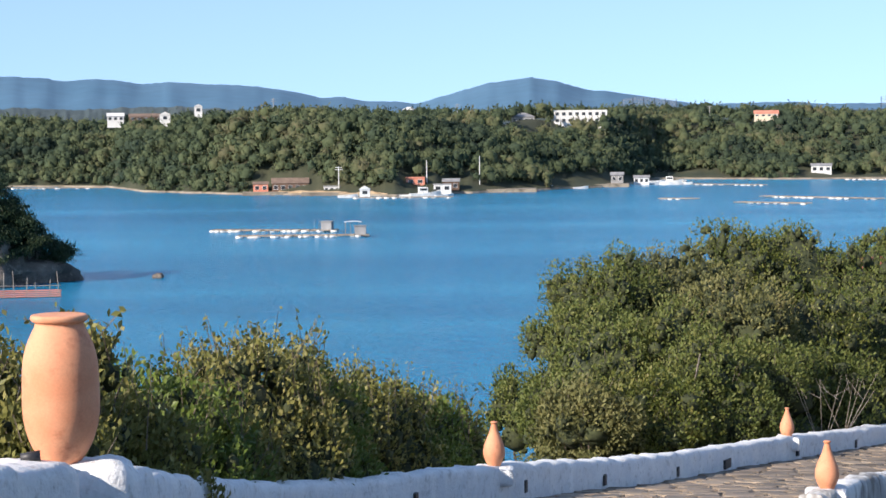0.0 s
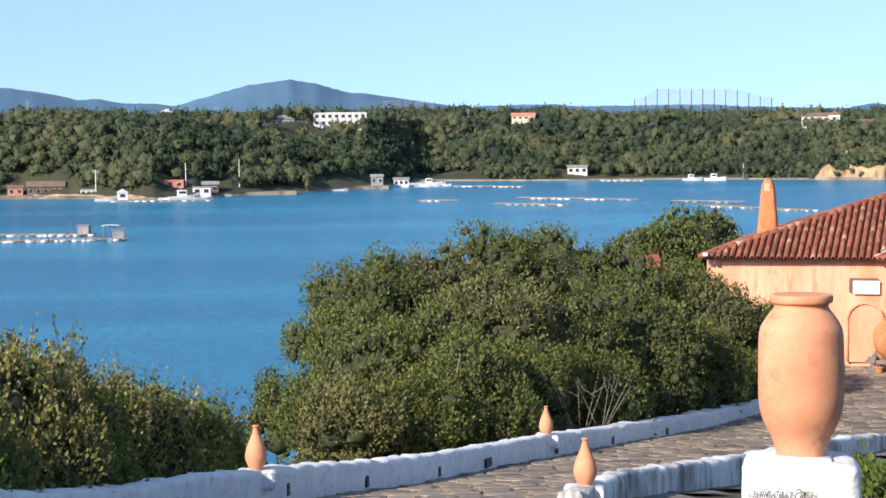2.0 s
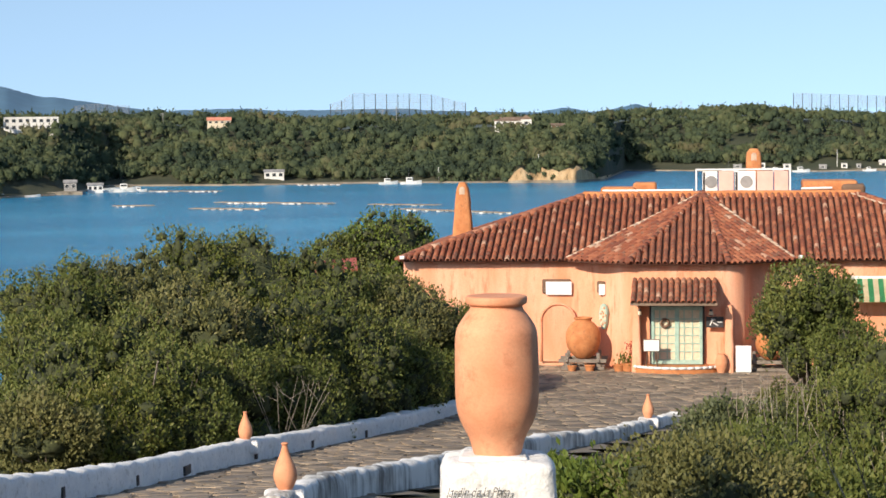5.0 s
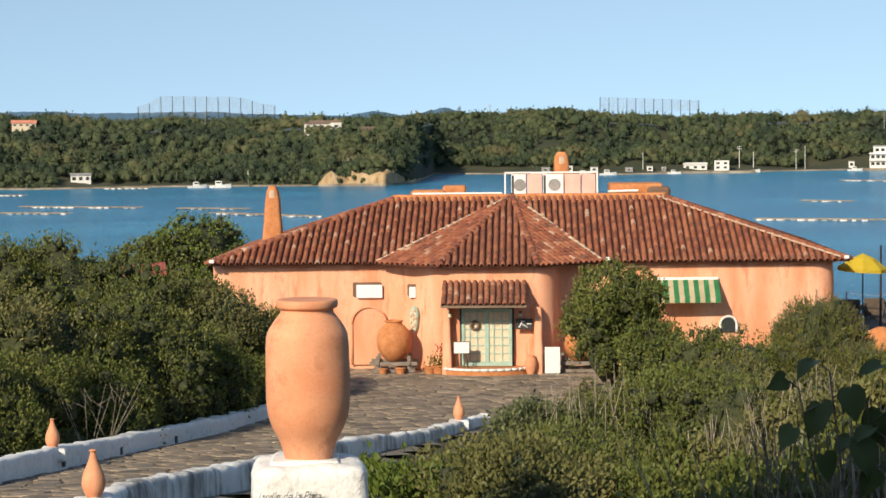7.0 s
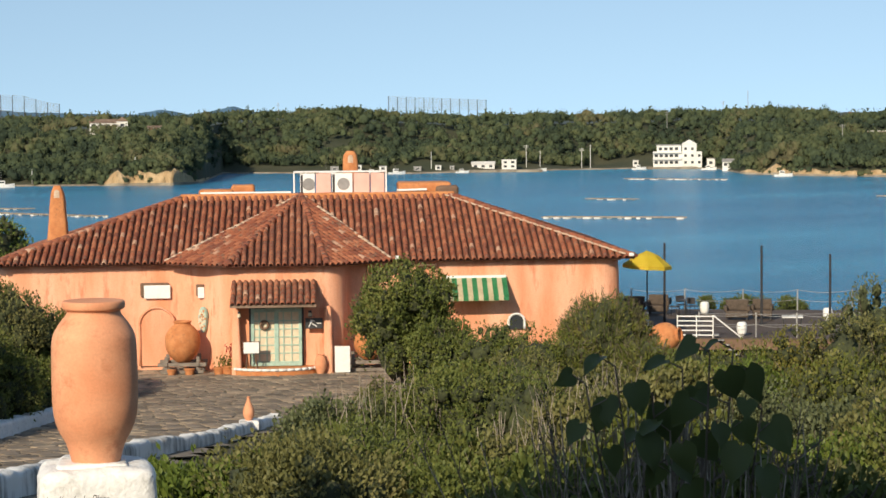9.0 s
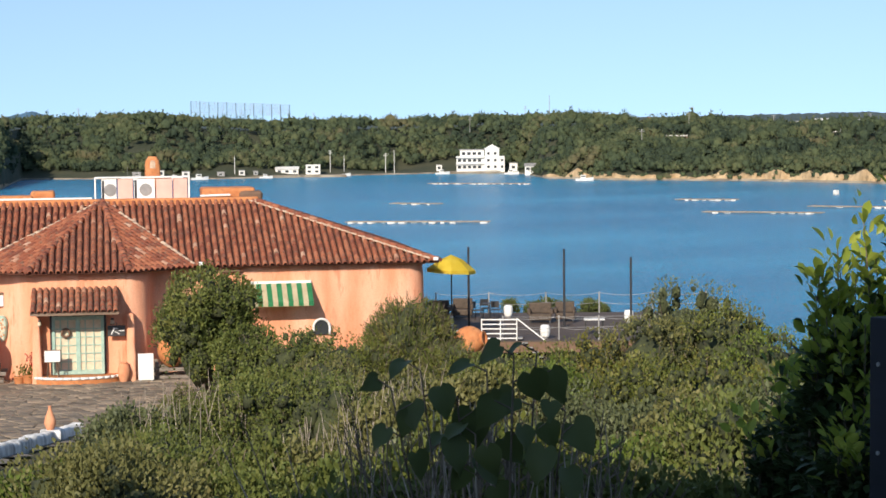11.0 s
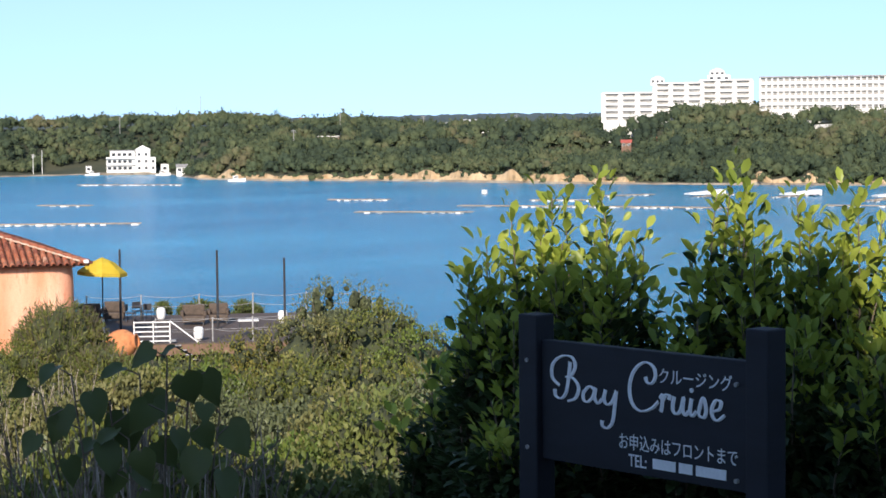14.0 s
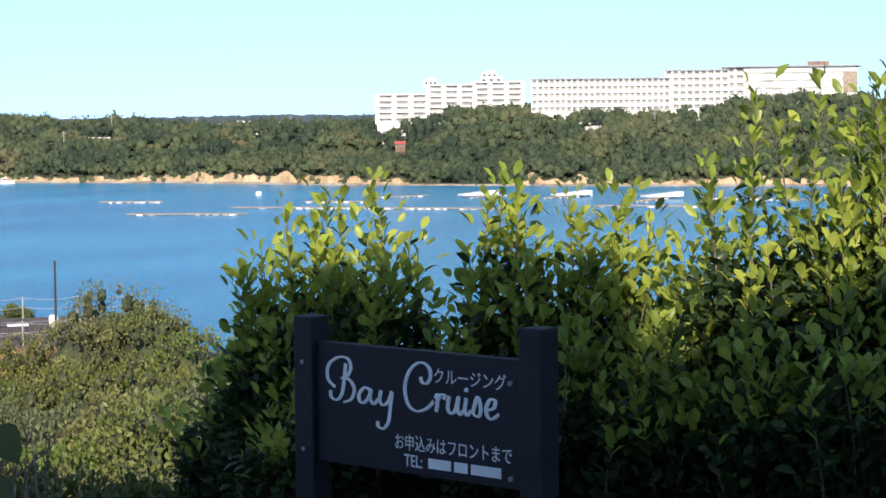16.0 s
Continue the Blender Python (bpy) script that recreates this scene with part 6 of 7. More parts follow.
for q in ((50.6, 690), (53.3, 684), (55.9, 664)):
    ob = holder("tarp_cover", at(q[0], q[1], 0.7, 30), "pale tarpaulin stretched over a raft", "tarpaulin")
    bm = boxed(-7, -2.2, 0, 7, 2.2, 0.5)
    for v in bm.verts:
        v.co.z += 0.08 * (v.co.x + 7) if v.co.z > 0.2 else 0
    part("sheet", bm, FLOAT, ob)


def boat(az, d, L, label, turn=0.0, cabin=True, mast=3.0):
    ob = holder("boat", at(az, d, 0.0, turn), label, "boat", "moored boats")
    bm = bmesh.new()
    rings = []
    for f in np.linspace(0, 1, 9):
        x = -L / 2 + L * f
        w = L * 0.15 * (1 - max(0, (f - 0.55) / 0.45) ** 2) + 0.02
        h = L * (0.11 + 0.09 * f ** 2)
        rings.append([bm.verts.new(p) for p in ((x, -w, h), (x, -w * 0.8, -0.2), (x, w * 0.8, -0.2), (x, w, h))])
    for a, b in zip(rings, rings[1:]):
        for i in range(4):
            bm.faces.new((a[i], b[i], b[(i + 1) % 4], a[(i + 1) % 4]))
    bm.faces.new(rings[0][::-1])
    bm.faces.new(rings[-1])
    bmesh.ops.recalc_face_normals(bm, faces=bm.faces)
    part("hull", bm, FLOAT, ob)
    if cabin:
        c = part("wheelhouse", boxed(-L * 0.22, -L * 0.1, L * 0.1, L * 0.08, L * 0.1, L * 0.32, 0.08), FLOAT, ob)
        part("pane", boxed(-L * 0.18, -L * 0.105, L * 0.21, L * 0.05, L * 0.105, L * 0.28), GLASS, c)
    if mast:
        part("mast", tubed((-L * 0.1, 0, L * 0.1), (-L * 0.1, 0, L * 0.3 + mast), 0.06, 0.04, 5), GREY, ob)
    return ob


for a, d, L, t, c, mst in ((-0.5, 700, 11, 8, True, 2.5), (-1.0, 703, 6, -15, False, 0), (-2.75, 700, 7, 0, False, 0), (0.05, 696, 7, 20, False, 2), (14.15, 880, 8.5, 10, True, 2.5), (14.8, 878, 9.5, -5, True, 4), (6.6, 830, 10, 0, True, 2), (6.2, 850, 7, 10, False, 0), (7.0, 822, 6, 0, True, 0),
                          (26.0, 1035, 9, 10, True, 3), (25.3, 1040, 8, -10, True, 3), (24.0, 1050, 9, 5, False, 4), (27.9, 1050, 7, 5, True, 0), (30.1, 1078, 9, 0, False, 0), (33.0, 1098, 8, 10, True, 0), (35.0, 1080, 8, -8, True, 2), (37.1, 938, 8.5, 0, True, 0), (6.05, 818, 5.5, 4, False, 0), (6.4, 819, 6, -6, False, 0), (6.75, 820, 5, 8, False, 0), (2.9, 770, 8, 0, False, 0), (4.0, 776, 6, 10, False, 0), (-0.2, 708, 5, 40, True, 1)):
    boat(a, d, L, "small white fishing boat moored by the shore", t, c, mst)
for a, d, w in ((-2.9, 725, 30), (1.8, 742, 24), (4.6, 795, 22), (-5.0, 736, 20), (28.6, 1060, 60), (33.8, 1104, 34), (6.3, 880, 16)):
    ob = holder("quay", at(a, d, 0), "pale concrete quay along the shore", "quay", kind="structure")
    part("quay_wall", boxed(-w / 2, -2, -2, w / 2, 14, 1.15, 0.1), BEACH, ob)

# marks in the water
rk = bmesh.new()
bmesh.ops.create_icosphere(rk, subdivisions=3, radius=1)
for v in rk.verts:
    v.co = Vector((v.co.x * 1.0, v.co.y * 0.8, v.co.z * 0.65)) * (1 + 0.35 * noise.noise(v.co * 1.8))
thing("rock", rk, ROCK, "small brown rock standing out of the water", "rock", shade=True).matrix_world = Matrix.Translation(pol(-8.22, 334, 0.2))
by = holder("buoy", Matrix.Translation(pol(44.25, 725, 0)), "square white buoy floating in the bay", "buoy")
part("body", boxed(-0.8, -0.8, -0.2, 0.8, 0.8, 1.7, 0.2), FLOAT, by)
part("collar", tubed((0, 0, -0.1), (0, 0, 0.25), 1.0, 1.0, 14), GREY, by)

# ---- the pine headland ----
hd = bmesh.new()
bmesh.ops.create_icosphere(hd, subdivisions=5, radius=1)
for v in hd.verts:
    k = 1 + 0.22 * noise.noise(v.co * 2.2) + 0.1 * noise.noise(v.co * 6) + 0.05 * noise.noise(v.co * 14)
    v.co = Vector((v.co.x * 21, v.co.y * 15, v.co.z * 11.5)) * k
thing("rocky_headland", hd, ROCK, "dark rocky headland rising from the water", "rock", kind="structure", shade=True).matrix_world = Matrix.Translation(pol(-14.35, 336, -1.8))


def pine(az, d, z, h, spread, seed):
    """A wind-shaped pine: leaning trunk, layered limbs and flat needle pads."""
    r = np.random.default_rng(300 + seed)
    ob = holder("pine_tree", Matrix.Translation(pol(az, d, z)), "wind-shaped dark pine on the rocky headland", "tree", "headland pines")
    bm = bmesh.new()
    lean = r.normal(size=2) * 0.08
    tip = Vector((lean[0] * h, lean[1] * h, h))
    tube(bm, (0, 0, -1), tip * 0.5, 0.3, 0.2, 8)
    tube(bm, tip * 0.5, tip, 0.2, 0.05, 7)
    C, N = [], []
    for k in range(15):
        f = 0.25 + 0.75 * k / 14
        a = r.random() * 6.28
        q = spread * (1.15 - f) * (0.7 + 0.6 * r.random()) + 0.5
        s = tip * f
        e = s + Vector((math.cos(a) * q, math.sin(a) * q, 0.15 * q))
        tube(bm, s, e, 0.09, 0.03, 5)
        for m in range(5):
            c = np.array(s.lerp(e, 0.35 + 0.16 * m)) + r.normal(size=3) * 0.25
            n = 70
            C.append(c + r.normal(size=(n, 3)) * np.array([0.75, 0.75, 0.22]))
            N.append(np.tile([0, 0, 1.0], (n, 1)))
    part("trunk", bm, BARK, ob)
    leaves_mesh("crown", np.concatenate(C), np.concatenate(N), 0.42, PINE_LEAF, ob, r, 0.4)


for i, (a, d, z, h, s) in enumerate(((-12.25, 331, 6.0, 7.5, 3.4), (-11.85, 329, 5.0, 5.5, 3.0), (-12.7, 334, 4.2, 13.2, 5), (-12.1, 330, 2.8, 9, 4.5), (-11.6, 331, 2.5, 6.2, 4.2), (-13.2, 330, 3.5, 14, 5), (-13.0, 326, 3, 8, 4.5), (-12.4, 327, 2.5, 6.5, 4.0), (-11.15, 333, 2.0, 4.0, 3.4), (-14, 334, 3.5, 15, 5.5), (-12.9, 324, 2, 6, 4))):
    pine(a, d, z, h, s, i)
nf = holder("stake_fence", at(-12.2, 300, 0), "crooked stakes with a red net standing in the water", "fence")
for k in range(9):
    x = -7 + k * 1.65
    part("stake", tubed((x, 0, -1), (x + 0.4 * math.sin(k * 3), 0, 3.2 + 0.9 * math.sin(k * 5)), 0.07, 0.06, 5), TWIG, nf)
part("top_rail", tubed((-7, 0, 1.9), (6.4, 0, 1.75), 0.06, 0.05, 5), TWIG, nf)
for k in range(4):
    part("net_strip", tubed((-7, 0.05, 0.2 + 0.3 * k), (6.4, 0.05, 0.15 + 0.3 * k), 0.1, 0.1, 4), SALMON, nf)

# ---- trees round the house ----
shrub("forecourt_tree", 26.15, 72, 20.3, 1.65, 0.13, 15000, "rounded evergreen tree in front of the house", TREE_LEAF, "tree", seed=201, twigs=30, lobes=8, clump=0.4)
shrub("forecourt_tree", 27.2, 70, 18.2, 1.2, 0.13, 6000, "small bushy evergreen beside the house wall", TREE_LEAF, "tree", seed=203, twigs=20)
shrub("shore_tree", 14.15, 100, 21.4, 2.9, 0.16, 13000, "round leafy tree behind the house corner", FRESH_LEAF, "tree", base=11.5, seed=204, lobes=8)
shrub("shore_tree", 12.3, 84, 19.1, 1.5, 0.13, 5000, "leafy tree in front of the red-roofed shed", TREE_LEAF, "tree", base=11.5, seed=206)
shrub("shore_tree", 12.6, 98, 20.0, 1.8, 0.16, 6000, "leafy tree behind the house corner", TREE_LEAF, "tree", base=11.5, seed=205)
for i, (a, d, s, r) in enumerate(((28.8, 64, -0.098, 1.4), (30.0, 60, -0.1, 1.3), (29.4, 56, -0.112, 1.2), (34.6, 52, -0.110, 1.4), (36.0, 50, -0.108, 1.4), (37.4, 50, -0.106, 1.4), (38.8, 50, -0.096, 1.5), (40.0, 52, -0.079, 1.6), (41.2, 50, -0.092, 1.5), (42.4, 48, -0.103, 1.4), (43.6, 46, -0.115, 1.4), (44.8, 44, -0.125, 1.3), (46.5, 42, -0.135, 1.4), (48.5, 40, -0.14, 1.4), (51, 40, -0.14, 1.5), (54, 40, -0.14, 1.5), (57, 40, -0.14, 1.5), (60, 40, -0.14, 1.5),
                              (40.6, 38, -0.118, 1.4), (42.8, 36, -0.128, 1.3), (45, 34, -0.14, 1.3), (47.5, 32, -0.15, 1.3), (50, 30, -0.16, 1.3), (38.4, 42, -0.118, 1.3), (36.2, 42, -0.122, 1.2), (34, 44, -0.122, 1.2), (31.5, 46, -0.12, 1.2), (29.3, 46, -0.12, 1.2), (27.6, 50, -0.122, 1.2), (25.6, 48, -0.132, 1.0), (24.2, 44, -0.14, 0.9))):
    shrub("terrace_shrub", a, d, EYE + s * d + (0.28 if a > 36 else 0.05), r, 0.085, 6800, "bushy shrub growing below the terrace", (GOLD_LEAF, BUSH_LEAF, OLIVE_LEAF, FRESH_LEAF, SAGE_LEAF)[i * 7 % 5] if a > 36 else (TREE_LEAF, BUSH_LEAF, OLIVE_LEAF)[i % 3], seed=220 + i, group="shrubs below the terrace", twigs=8, clump=(0.22, 0.36, 0.28)[i % 3], tall=(0.8, 2.0)[i % 2])


def tufted(az, d, top, radius, n, seed, label):
    """A bush of feathery plumes that fan out and droop at the tips."""
    r = np.random.default_rng(700 + seed)
    p = pol(az, d)
    zb = ground_z(p.x, p.y) - 0.1
    h = top - zb
    ob = holder("plume_bush", Matrix.Translation((p.x, p.y, zb)), label, "shrub")
    C, N = [], []
    bm = bmesh.new()
    for k in range(n):
        a, f = r.random() * 6.28, r.random() ** 0.6
        b = np.array([math.cos(a), math.sin(a), 0]) * radius * 0.85 * f
        s = b * 0.6 + np.array([0, 0, h * (0.25 + 0.5 * r.random() * (1.1 - f))])
        e = b + np.array([math.cos(a), math.sin(a), 0]) * 0.35 + np.array([0, 0, h * (1 - 0.55 * f * f) - 0.25 * r.random()])
        tube(bm, s, e, 0.012, 0.004, 4)
        t = np.linspace(0.05, 1, 34)[:, None]
        line = s + (e - s) * t + np.array([0, 0, -0.18]) * t ** 3
        C.append(line + r.normal(size=line.shape) * 0.06)
        N.append(np.tile(np.array([math.cos(a), math.sin(a), 0.6]), (34, 1)))
    tagged(part("plume_stem", bm, BARK, ob), kind="stuff")
    leaves_mesh("foliage", np.concatenate(C), np.concatenate(N), 0.16, BUSH_LEAF, ob, r, 0.22)
    # lump within the plumes, its dark colour standing for the inner shade
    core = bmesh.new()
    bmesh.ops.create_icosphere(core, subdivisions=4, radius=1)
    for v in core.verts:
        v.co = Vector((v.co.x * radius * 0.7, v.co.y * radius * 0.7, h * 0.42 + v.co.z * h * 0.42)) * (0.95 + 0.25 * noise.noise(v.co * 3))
    tagged(part("shade_core", core, CROWN_SHADE, ob), kind="stuff")


tufted(32.0, 62, 20.0, 2.0, 520, 1, "feathery plume bush with drooping tips near the house corner")
tufted(31.0, 60, 18.6, 1.3, 260, 2, "smaller feathery plume bush near the house")
tufted(33.2, 60, 18.7, 1.3, 260, 3, "feathery plume bush below the terrace")

# red-roofed shed among the trees, dead trunk and bare branches
shed = holder("garden_shed", pose(*pol(12.5, 92, 14.95), 0, 0, -12.4), "low timber shed with a red sheet roof", "shed")
part("wall", boxed(-1.0, 0, -3, 1.0, 3, 3.0), BROWNWOOD, shed)
bm = boxed(-1.15, -0.3, 3.2, 1.15, 3.3, 3.28)
for v in bm.verts:
    v.co.z += 0.09 * (v.co.x + 2.1) + 0.08 * (v.co.y)
part("roof", bm, REDROOF, shed)
dead = holder("dead_trunk", Matrix.Translation(pol(7.35, 47.7, 18.85)), "thin bleached dead trunk among the bushes", "tree trunk")
part("trunk", tubed((-0.05, 1.6, -1.2), (0.06, 0, 0.62), 0.04, 0.02, 7), TWIG, dead)
for a, d, z, s in ((10.9, 51, 17.2, 1), (11.5, 51.5, 17.5, 2)):
    r = random.Random(s)
    ob = holder("bare_branch", Matrix.Translation(pol(a, d, z)), "bleached bare branches standing out of the foliage", "branch", "bare branches")
    for k in range(5):
        t = Vector((r.uniform(-0.9, 0.9), r.uniform(-0.6, 0.1), r.uniform(0.6, 1.5)))
        part("limb", tubed((0, 0, -0.6), t, 0.011, 0.004, 5), TWIG, ob)
        part("spray", tubed(t * 0.6, t * 0.6 + Vector((r.uniform(-0.5, 0.5), 0, r.uniform(0.2, 0.6))), 0.008, 0.003, 4), TWIG, ob)

# ---- the terrace deck ----
DK = pose(*pol(36.2, 90, 15.95), 0, 0, -36.2)
deck = holder("terrace_deck", DK, "dark timber terrace deck with a wire railing", "deck", kind="structure")
part("deck_frame", boxed(-6.4, -6, -0.5, 7.8, 7, -0.06), BROWNWOOD, deck)
for k in range(43):
    y = -6 + k * 0.3023
    part("plank", boxed(-6.4, y, -0.06, 7.8, y + 0.28, 0.0), DECK, deck)
rail = holder("wire_railing", DK, "thin grey posts with sagging wires round the deck", "railing")
posts = [(-5.8, 6.6), (-3.2, 6.6), (-0.4, 6.6), (2.2, 6.6), (4.8, 6.6), (7.4, 6.6), (7.5, 3.4), (7.5, 0), (7.5, -3), (-2.2, -5.6), (0.2, -5.6), (1.9, -5.6), (3.7, -5.6), (5.4, -5.6), (7.4, -5.6)]
for x, y in posts:
    part("post", tubed((x, y, -0.3), (x, y, 1.05), 0.035, 0.035, 7), GREY, rail)
for (x0, y0), (x1, y1) in zip(posts, posts[1:]):
    if abs(y0 - y1) < 5:
        for z in (0.55, 1.0):
            bm = bmesh.new()
            prev = None
            for t in np.linspace(0, 1, 9):
                c = Vector((x0, y0, z)).lerp(Vector((x1, y1, z)), t) - Vector((0, 0, 0.12 * 4 * t * (1 - t)))
                out = Vector((y1 - y0, x0 - x1, 0)).normalized() * 0.011
                ring = [bm.verts.new(c + d) for d in (out, Vector((0, 0, 0.011)), -out, Vector((0, 0, -0.011)))]
                for k in range(4 if prev else 0):
                    bm.faces.new((prev[k], prev[k - 1], ring[k - 1], ring[k]))
                prev = ring
            part("wire", bm, GREY, rail)
for a, d, top in ((33.72, 90, 19.62), (36.49, 90, 19.5), (38.42, 90, 19.12)):
    ob = holder("lamp_pole", Matrix.Translation(pol(a, d, 15.95)), "tall slim black pole on the terrace", "pole", "terrace poles")
    part("pole_shaft", tubed((0, 0, 0), (0, 0, top - 15.95), 0.06, 0.05, 8), DARK, ob)
    part("base_plate", boxed(-0.15, -0.15, 0, 0.15, 0.15, 0.04), DARK, ob)
umb = holder("parasol", Matrix.Translation(pol(33.22, 86, 15.95)) @ pose(0, 0, 0, 0, 0, -33), "yellow canvas parasol beside the house", "parasol")
part("pole", tubed((0, 0, 0), (0, 0, 3.5), 0.03, 0.03, 8), DARK, umb)
part("foot", tubed((0, 0, 0), (0, 0, 0.9), 0.07, 0.06, 10), WHITE, umb, "white sleeve at the foot of the pole")
for k in range(8):
    a0, a1 = 2 * math.pi * k / 8, 2 * math.pi * (k + 1) / 8
    bm = bmesh.new()
    top = bm.verts.new((0, 0, 3.58))
    def rim(a, rr, z):
        return bm.verts.new((math.cos(a) * rr, math.sin(a) * rr, z - (0.06 * math.cos(a) if rr > 0.5 else 0)))
    m0, m1, e0, e1 = rim(a0, 0.5, 3.36), rim(a1, 0.5, 3.36), rim(a0, 1.05, 2.95), rim(a1, 1.05, 2.95)
    d0, d1 = rim(a0, 1.06, 2.8), rim(a1, 1.06, 2.8)
    bm.faces.new((top, m0, m1))
    bm.faces.new((m0, e0, e1, m1))
    bm.faces.new((e0, d0, d1, e1))
    bmesh.ops.solidify(bm, geom=bm.faces[:], thickness=0.01)
    part("canopy_panel", bm, YELLOW, umb)
    part("rib", tubed((math.cos(a0) * 1.02, math.sin(a0) * 1.02, 2.92 - 0.06 * math.cos(a0)), (0, 0, 3.5), 0.01, 0.01, 5), DARK, umb)


def lounge(x, y, w, label="dark woven lounge chair on the deck"):
    ob = holder("lounge_chair", DK @ Matrix.Translation((x, y, 0)), label, "chair", "terrace seats")
    part("seat", boxed(-w / 2, -0.4, 0.12, w / 2, 0.4, 0.42, 0.05), RATTAN, ob)
    part("backrest", boxed(-w / 2, 0.28, 0.4, w / 2, 0.42, 0.9, 0.05), RATTAN, ob)
    for s in (-1, 1):
        part("armrest", boxed(s * w / 2 - 0.08, -0.4, 0.4, s * w / 2 + 0.08, 0.4, 0.65, 0.04), RATTAN, ob)
        for q in (-0.32, 0.32):
            part("leg", boxed(s * (w / 2 - 0.08) - 0.03, q - 0.03, 0, s * (w / 2 - 0.08) + 0.03, q + 0.03, 0.13), DARK, ob)


for x, y, w in ((-4.4, 4.6, 0.95), (-5.5, 3.6, 1.0), (-0.65, 2.0, 1.05), (0.5, 2.5, 0.9)):
    lounge(x, y, w)
for x, y, turn in ((-3.3, 4.6, 20), (-2.75, 3.9, 160), (-3.6, 3.6, 75)):
    ob = holder("dining_chair", DK @ Matrix.Translation((x, y, 0)) @ Matrix.Rotation(radians(turn), 4, "Z"), "slim dark chair at the terrace table", "chair", "terrace chairs")
    part("seat", boxed(-0.22, -0.22, 0.42, 0.22, 0.22, 0.46, 0.015), DARK, ob)
    part("backrest", boxed(-0.21, 0.19, 0.55, 0.21, 0.22, 0.86, 0.012), DARK, ob)
    for lx in (-0.2, 0.2):
        for ly in (-0.2, 0.2):
            part("leg", tubed((lx, ly, 0), (lx, ly, 0.86 if ly > 0 else 0.44), 0.016, 0.014, 6), DARK, ob)
tab = holder("terrace_table", DK @ Matrix.Translation((-3.1, 4.2, 0)), "small dark table on the terrace", "table")
part("tabletop", boxed(-0.35, -0.35, 0.7, 0.35, 0.35, 0.73, 0.01), DARK, tab)
part("pedestal", tubed((0, 0, 0), (0, 0, 0.7), 0.04, 0.03, 8), DARK, tab)
tab = holder("terrace_table", DK @ Matrix.Translation((1.75, -3.6, 0)), "low table with a pale top on the deck", "table")
part("tabletop", boxed(-0.45, -0.4, 0.66, 0.45, 0.4, 0.71, 0.02), FLOAT, tab)
for x in (-0.38, 0.38):
    for y in (-0.33, 0.33):
        part("leg", boxed(x - 0.03, y - 0.03, 0, x + 0.03, y + 0.03, 0.66), DARK, tab)
for x, y in ((-2.2, 4.4), (-0.4, -5.1), (3.45, 1.6)):
    ob = holder("white_lantern", DK @ Matrix.Translation((x, y, 0.06)), "rounded white lantern standing on the deck", "lantern", "white lanterns")
    part("shade", lathe([(0.14, 0), (0.19, 0.06), (0.22, 0.28), (0.2, 0.46), (0.15, 0.53), (0.04, 0.54)], 20), WHITE, ob, shade=True)
    part("stand", tubed((0, 0, -0.06), (0, 0, 0.01), 0.12, 0.12, 12), GREY, ob)
for i, (a, z, r) in enumerate(((34.95, 16.45, 0.45), (35.55, 16.35, 0.5), (36.05, 16.55, 0.6), (36.45, 16.4, 0.5), (37.15, 16.45, 0.6), (37.55, 16.2, 0.5))):
    shrub("terrace_shrub", a, 99, z, r, 0.1, 1500, "shrub showing over the far edge of the deck", TREE_LEAF, base=13.2, seed=300 + i, group="shrubs below the terrace", twigs=14, clump=0.2, tall=1.5)
st = holder("deck_stairs", DK @ Matrix.Translation((-2.2, -5.9, 0)), "white tubular stair rail at the edge of the deck", "railing")
for k in range(5):
    part("rail_tube", tubed((-0.9, 0, 0.1 + 0.2 * k), (0.6, 0, 0.1 + 0.2 * k), 0.03, 0.03, 6), WHITE, st)
    part("tread", boxed(0.6 + 0.22 * k, -0.3, 0.1 - 0.2 * k, 0.85 + 0.22 * k, 0.3, 0.14 - 0.2 * k), GREY, st)
for x in (-0.9, -0.1, 0.6):
    part("upright", tubed((x, 0, -0.6), (x, 0, 0.95), 0.03, 0.03, 6), WHITE, st)
part("handrail", tubed((0.6, 0, 0.95), (1.8, 0, 0.0), 0.03, 0.03, 6), WHITE, st)
cool = holder("cool_box", DK @ Matrix.Translation((-4.0, -5.6, 0)), "blue and white cool box on the deck", "box")
part("body", boxed(-0.35, -0.25, 0, 0.35, 0.25, 0.32, 0.03), BLUEPAINT, cool)
part("lid", boxed(-0.36, -0.26, 0.32, 0.36, 0.26, 0.42, 0.03), WHITE, cool)
jar("fallen_jar", [(r * 0.95, z * 0.95) for r, z in ROUND], DK @ Matrix.Translation((-4.1, -9.5, 0.3)) @ pose(0, 0, 0, 80, 0, 70), "big terracotta jar lying on its side below the deck", TERRA_DARK)
bm = boxed(7.0, -7.5, -3, 8.2, -5.5, 0.25, 0.05)
part("corner_pier", bm, STUCCO, deck, "pale plastered corner pier")

# ---- the cruise sign ----
sl, sr = pol(45.72, 10.4, 0), pol(52.32, 9.35, 0)
ang = math.degrees(math.atan2(sr.y - sl.y, sr.x - sl.x))
mid = (sl + sr) / 2
W = (sr - sl).length
sign = holder("cruise_sign", pose(mid.x, mid.y, 23.25, 0, 0, ang), "navy wooden sign board between two square posts with white lettering", "sign")
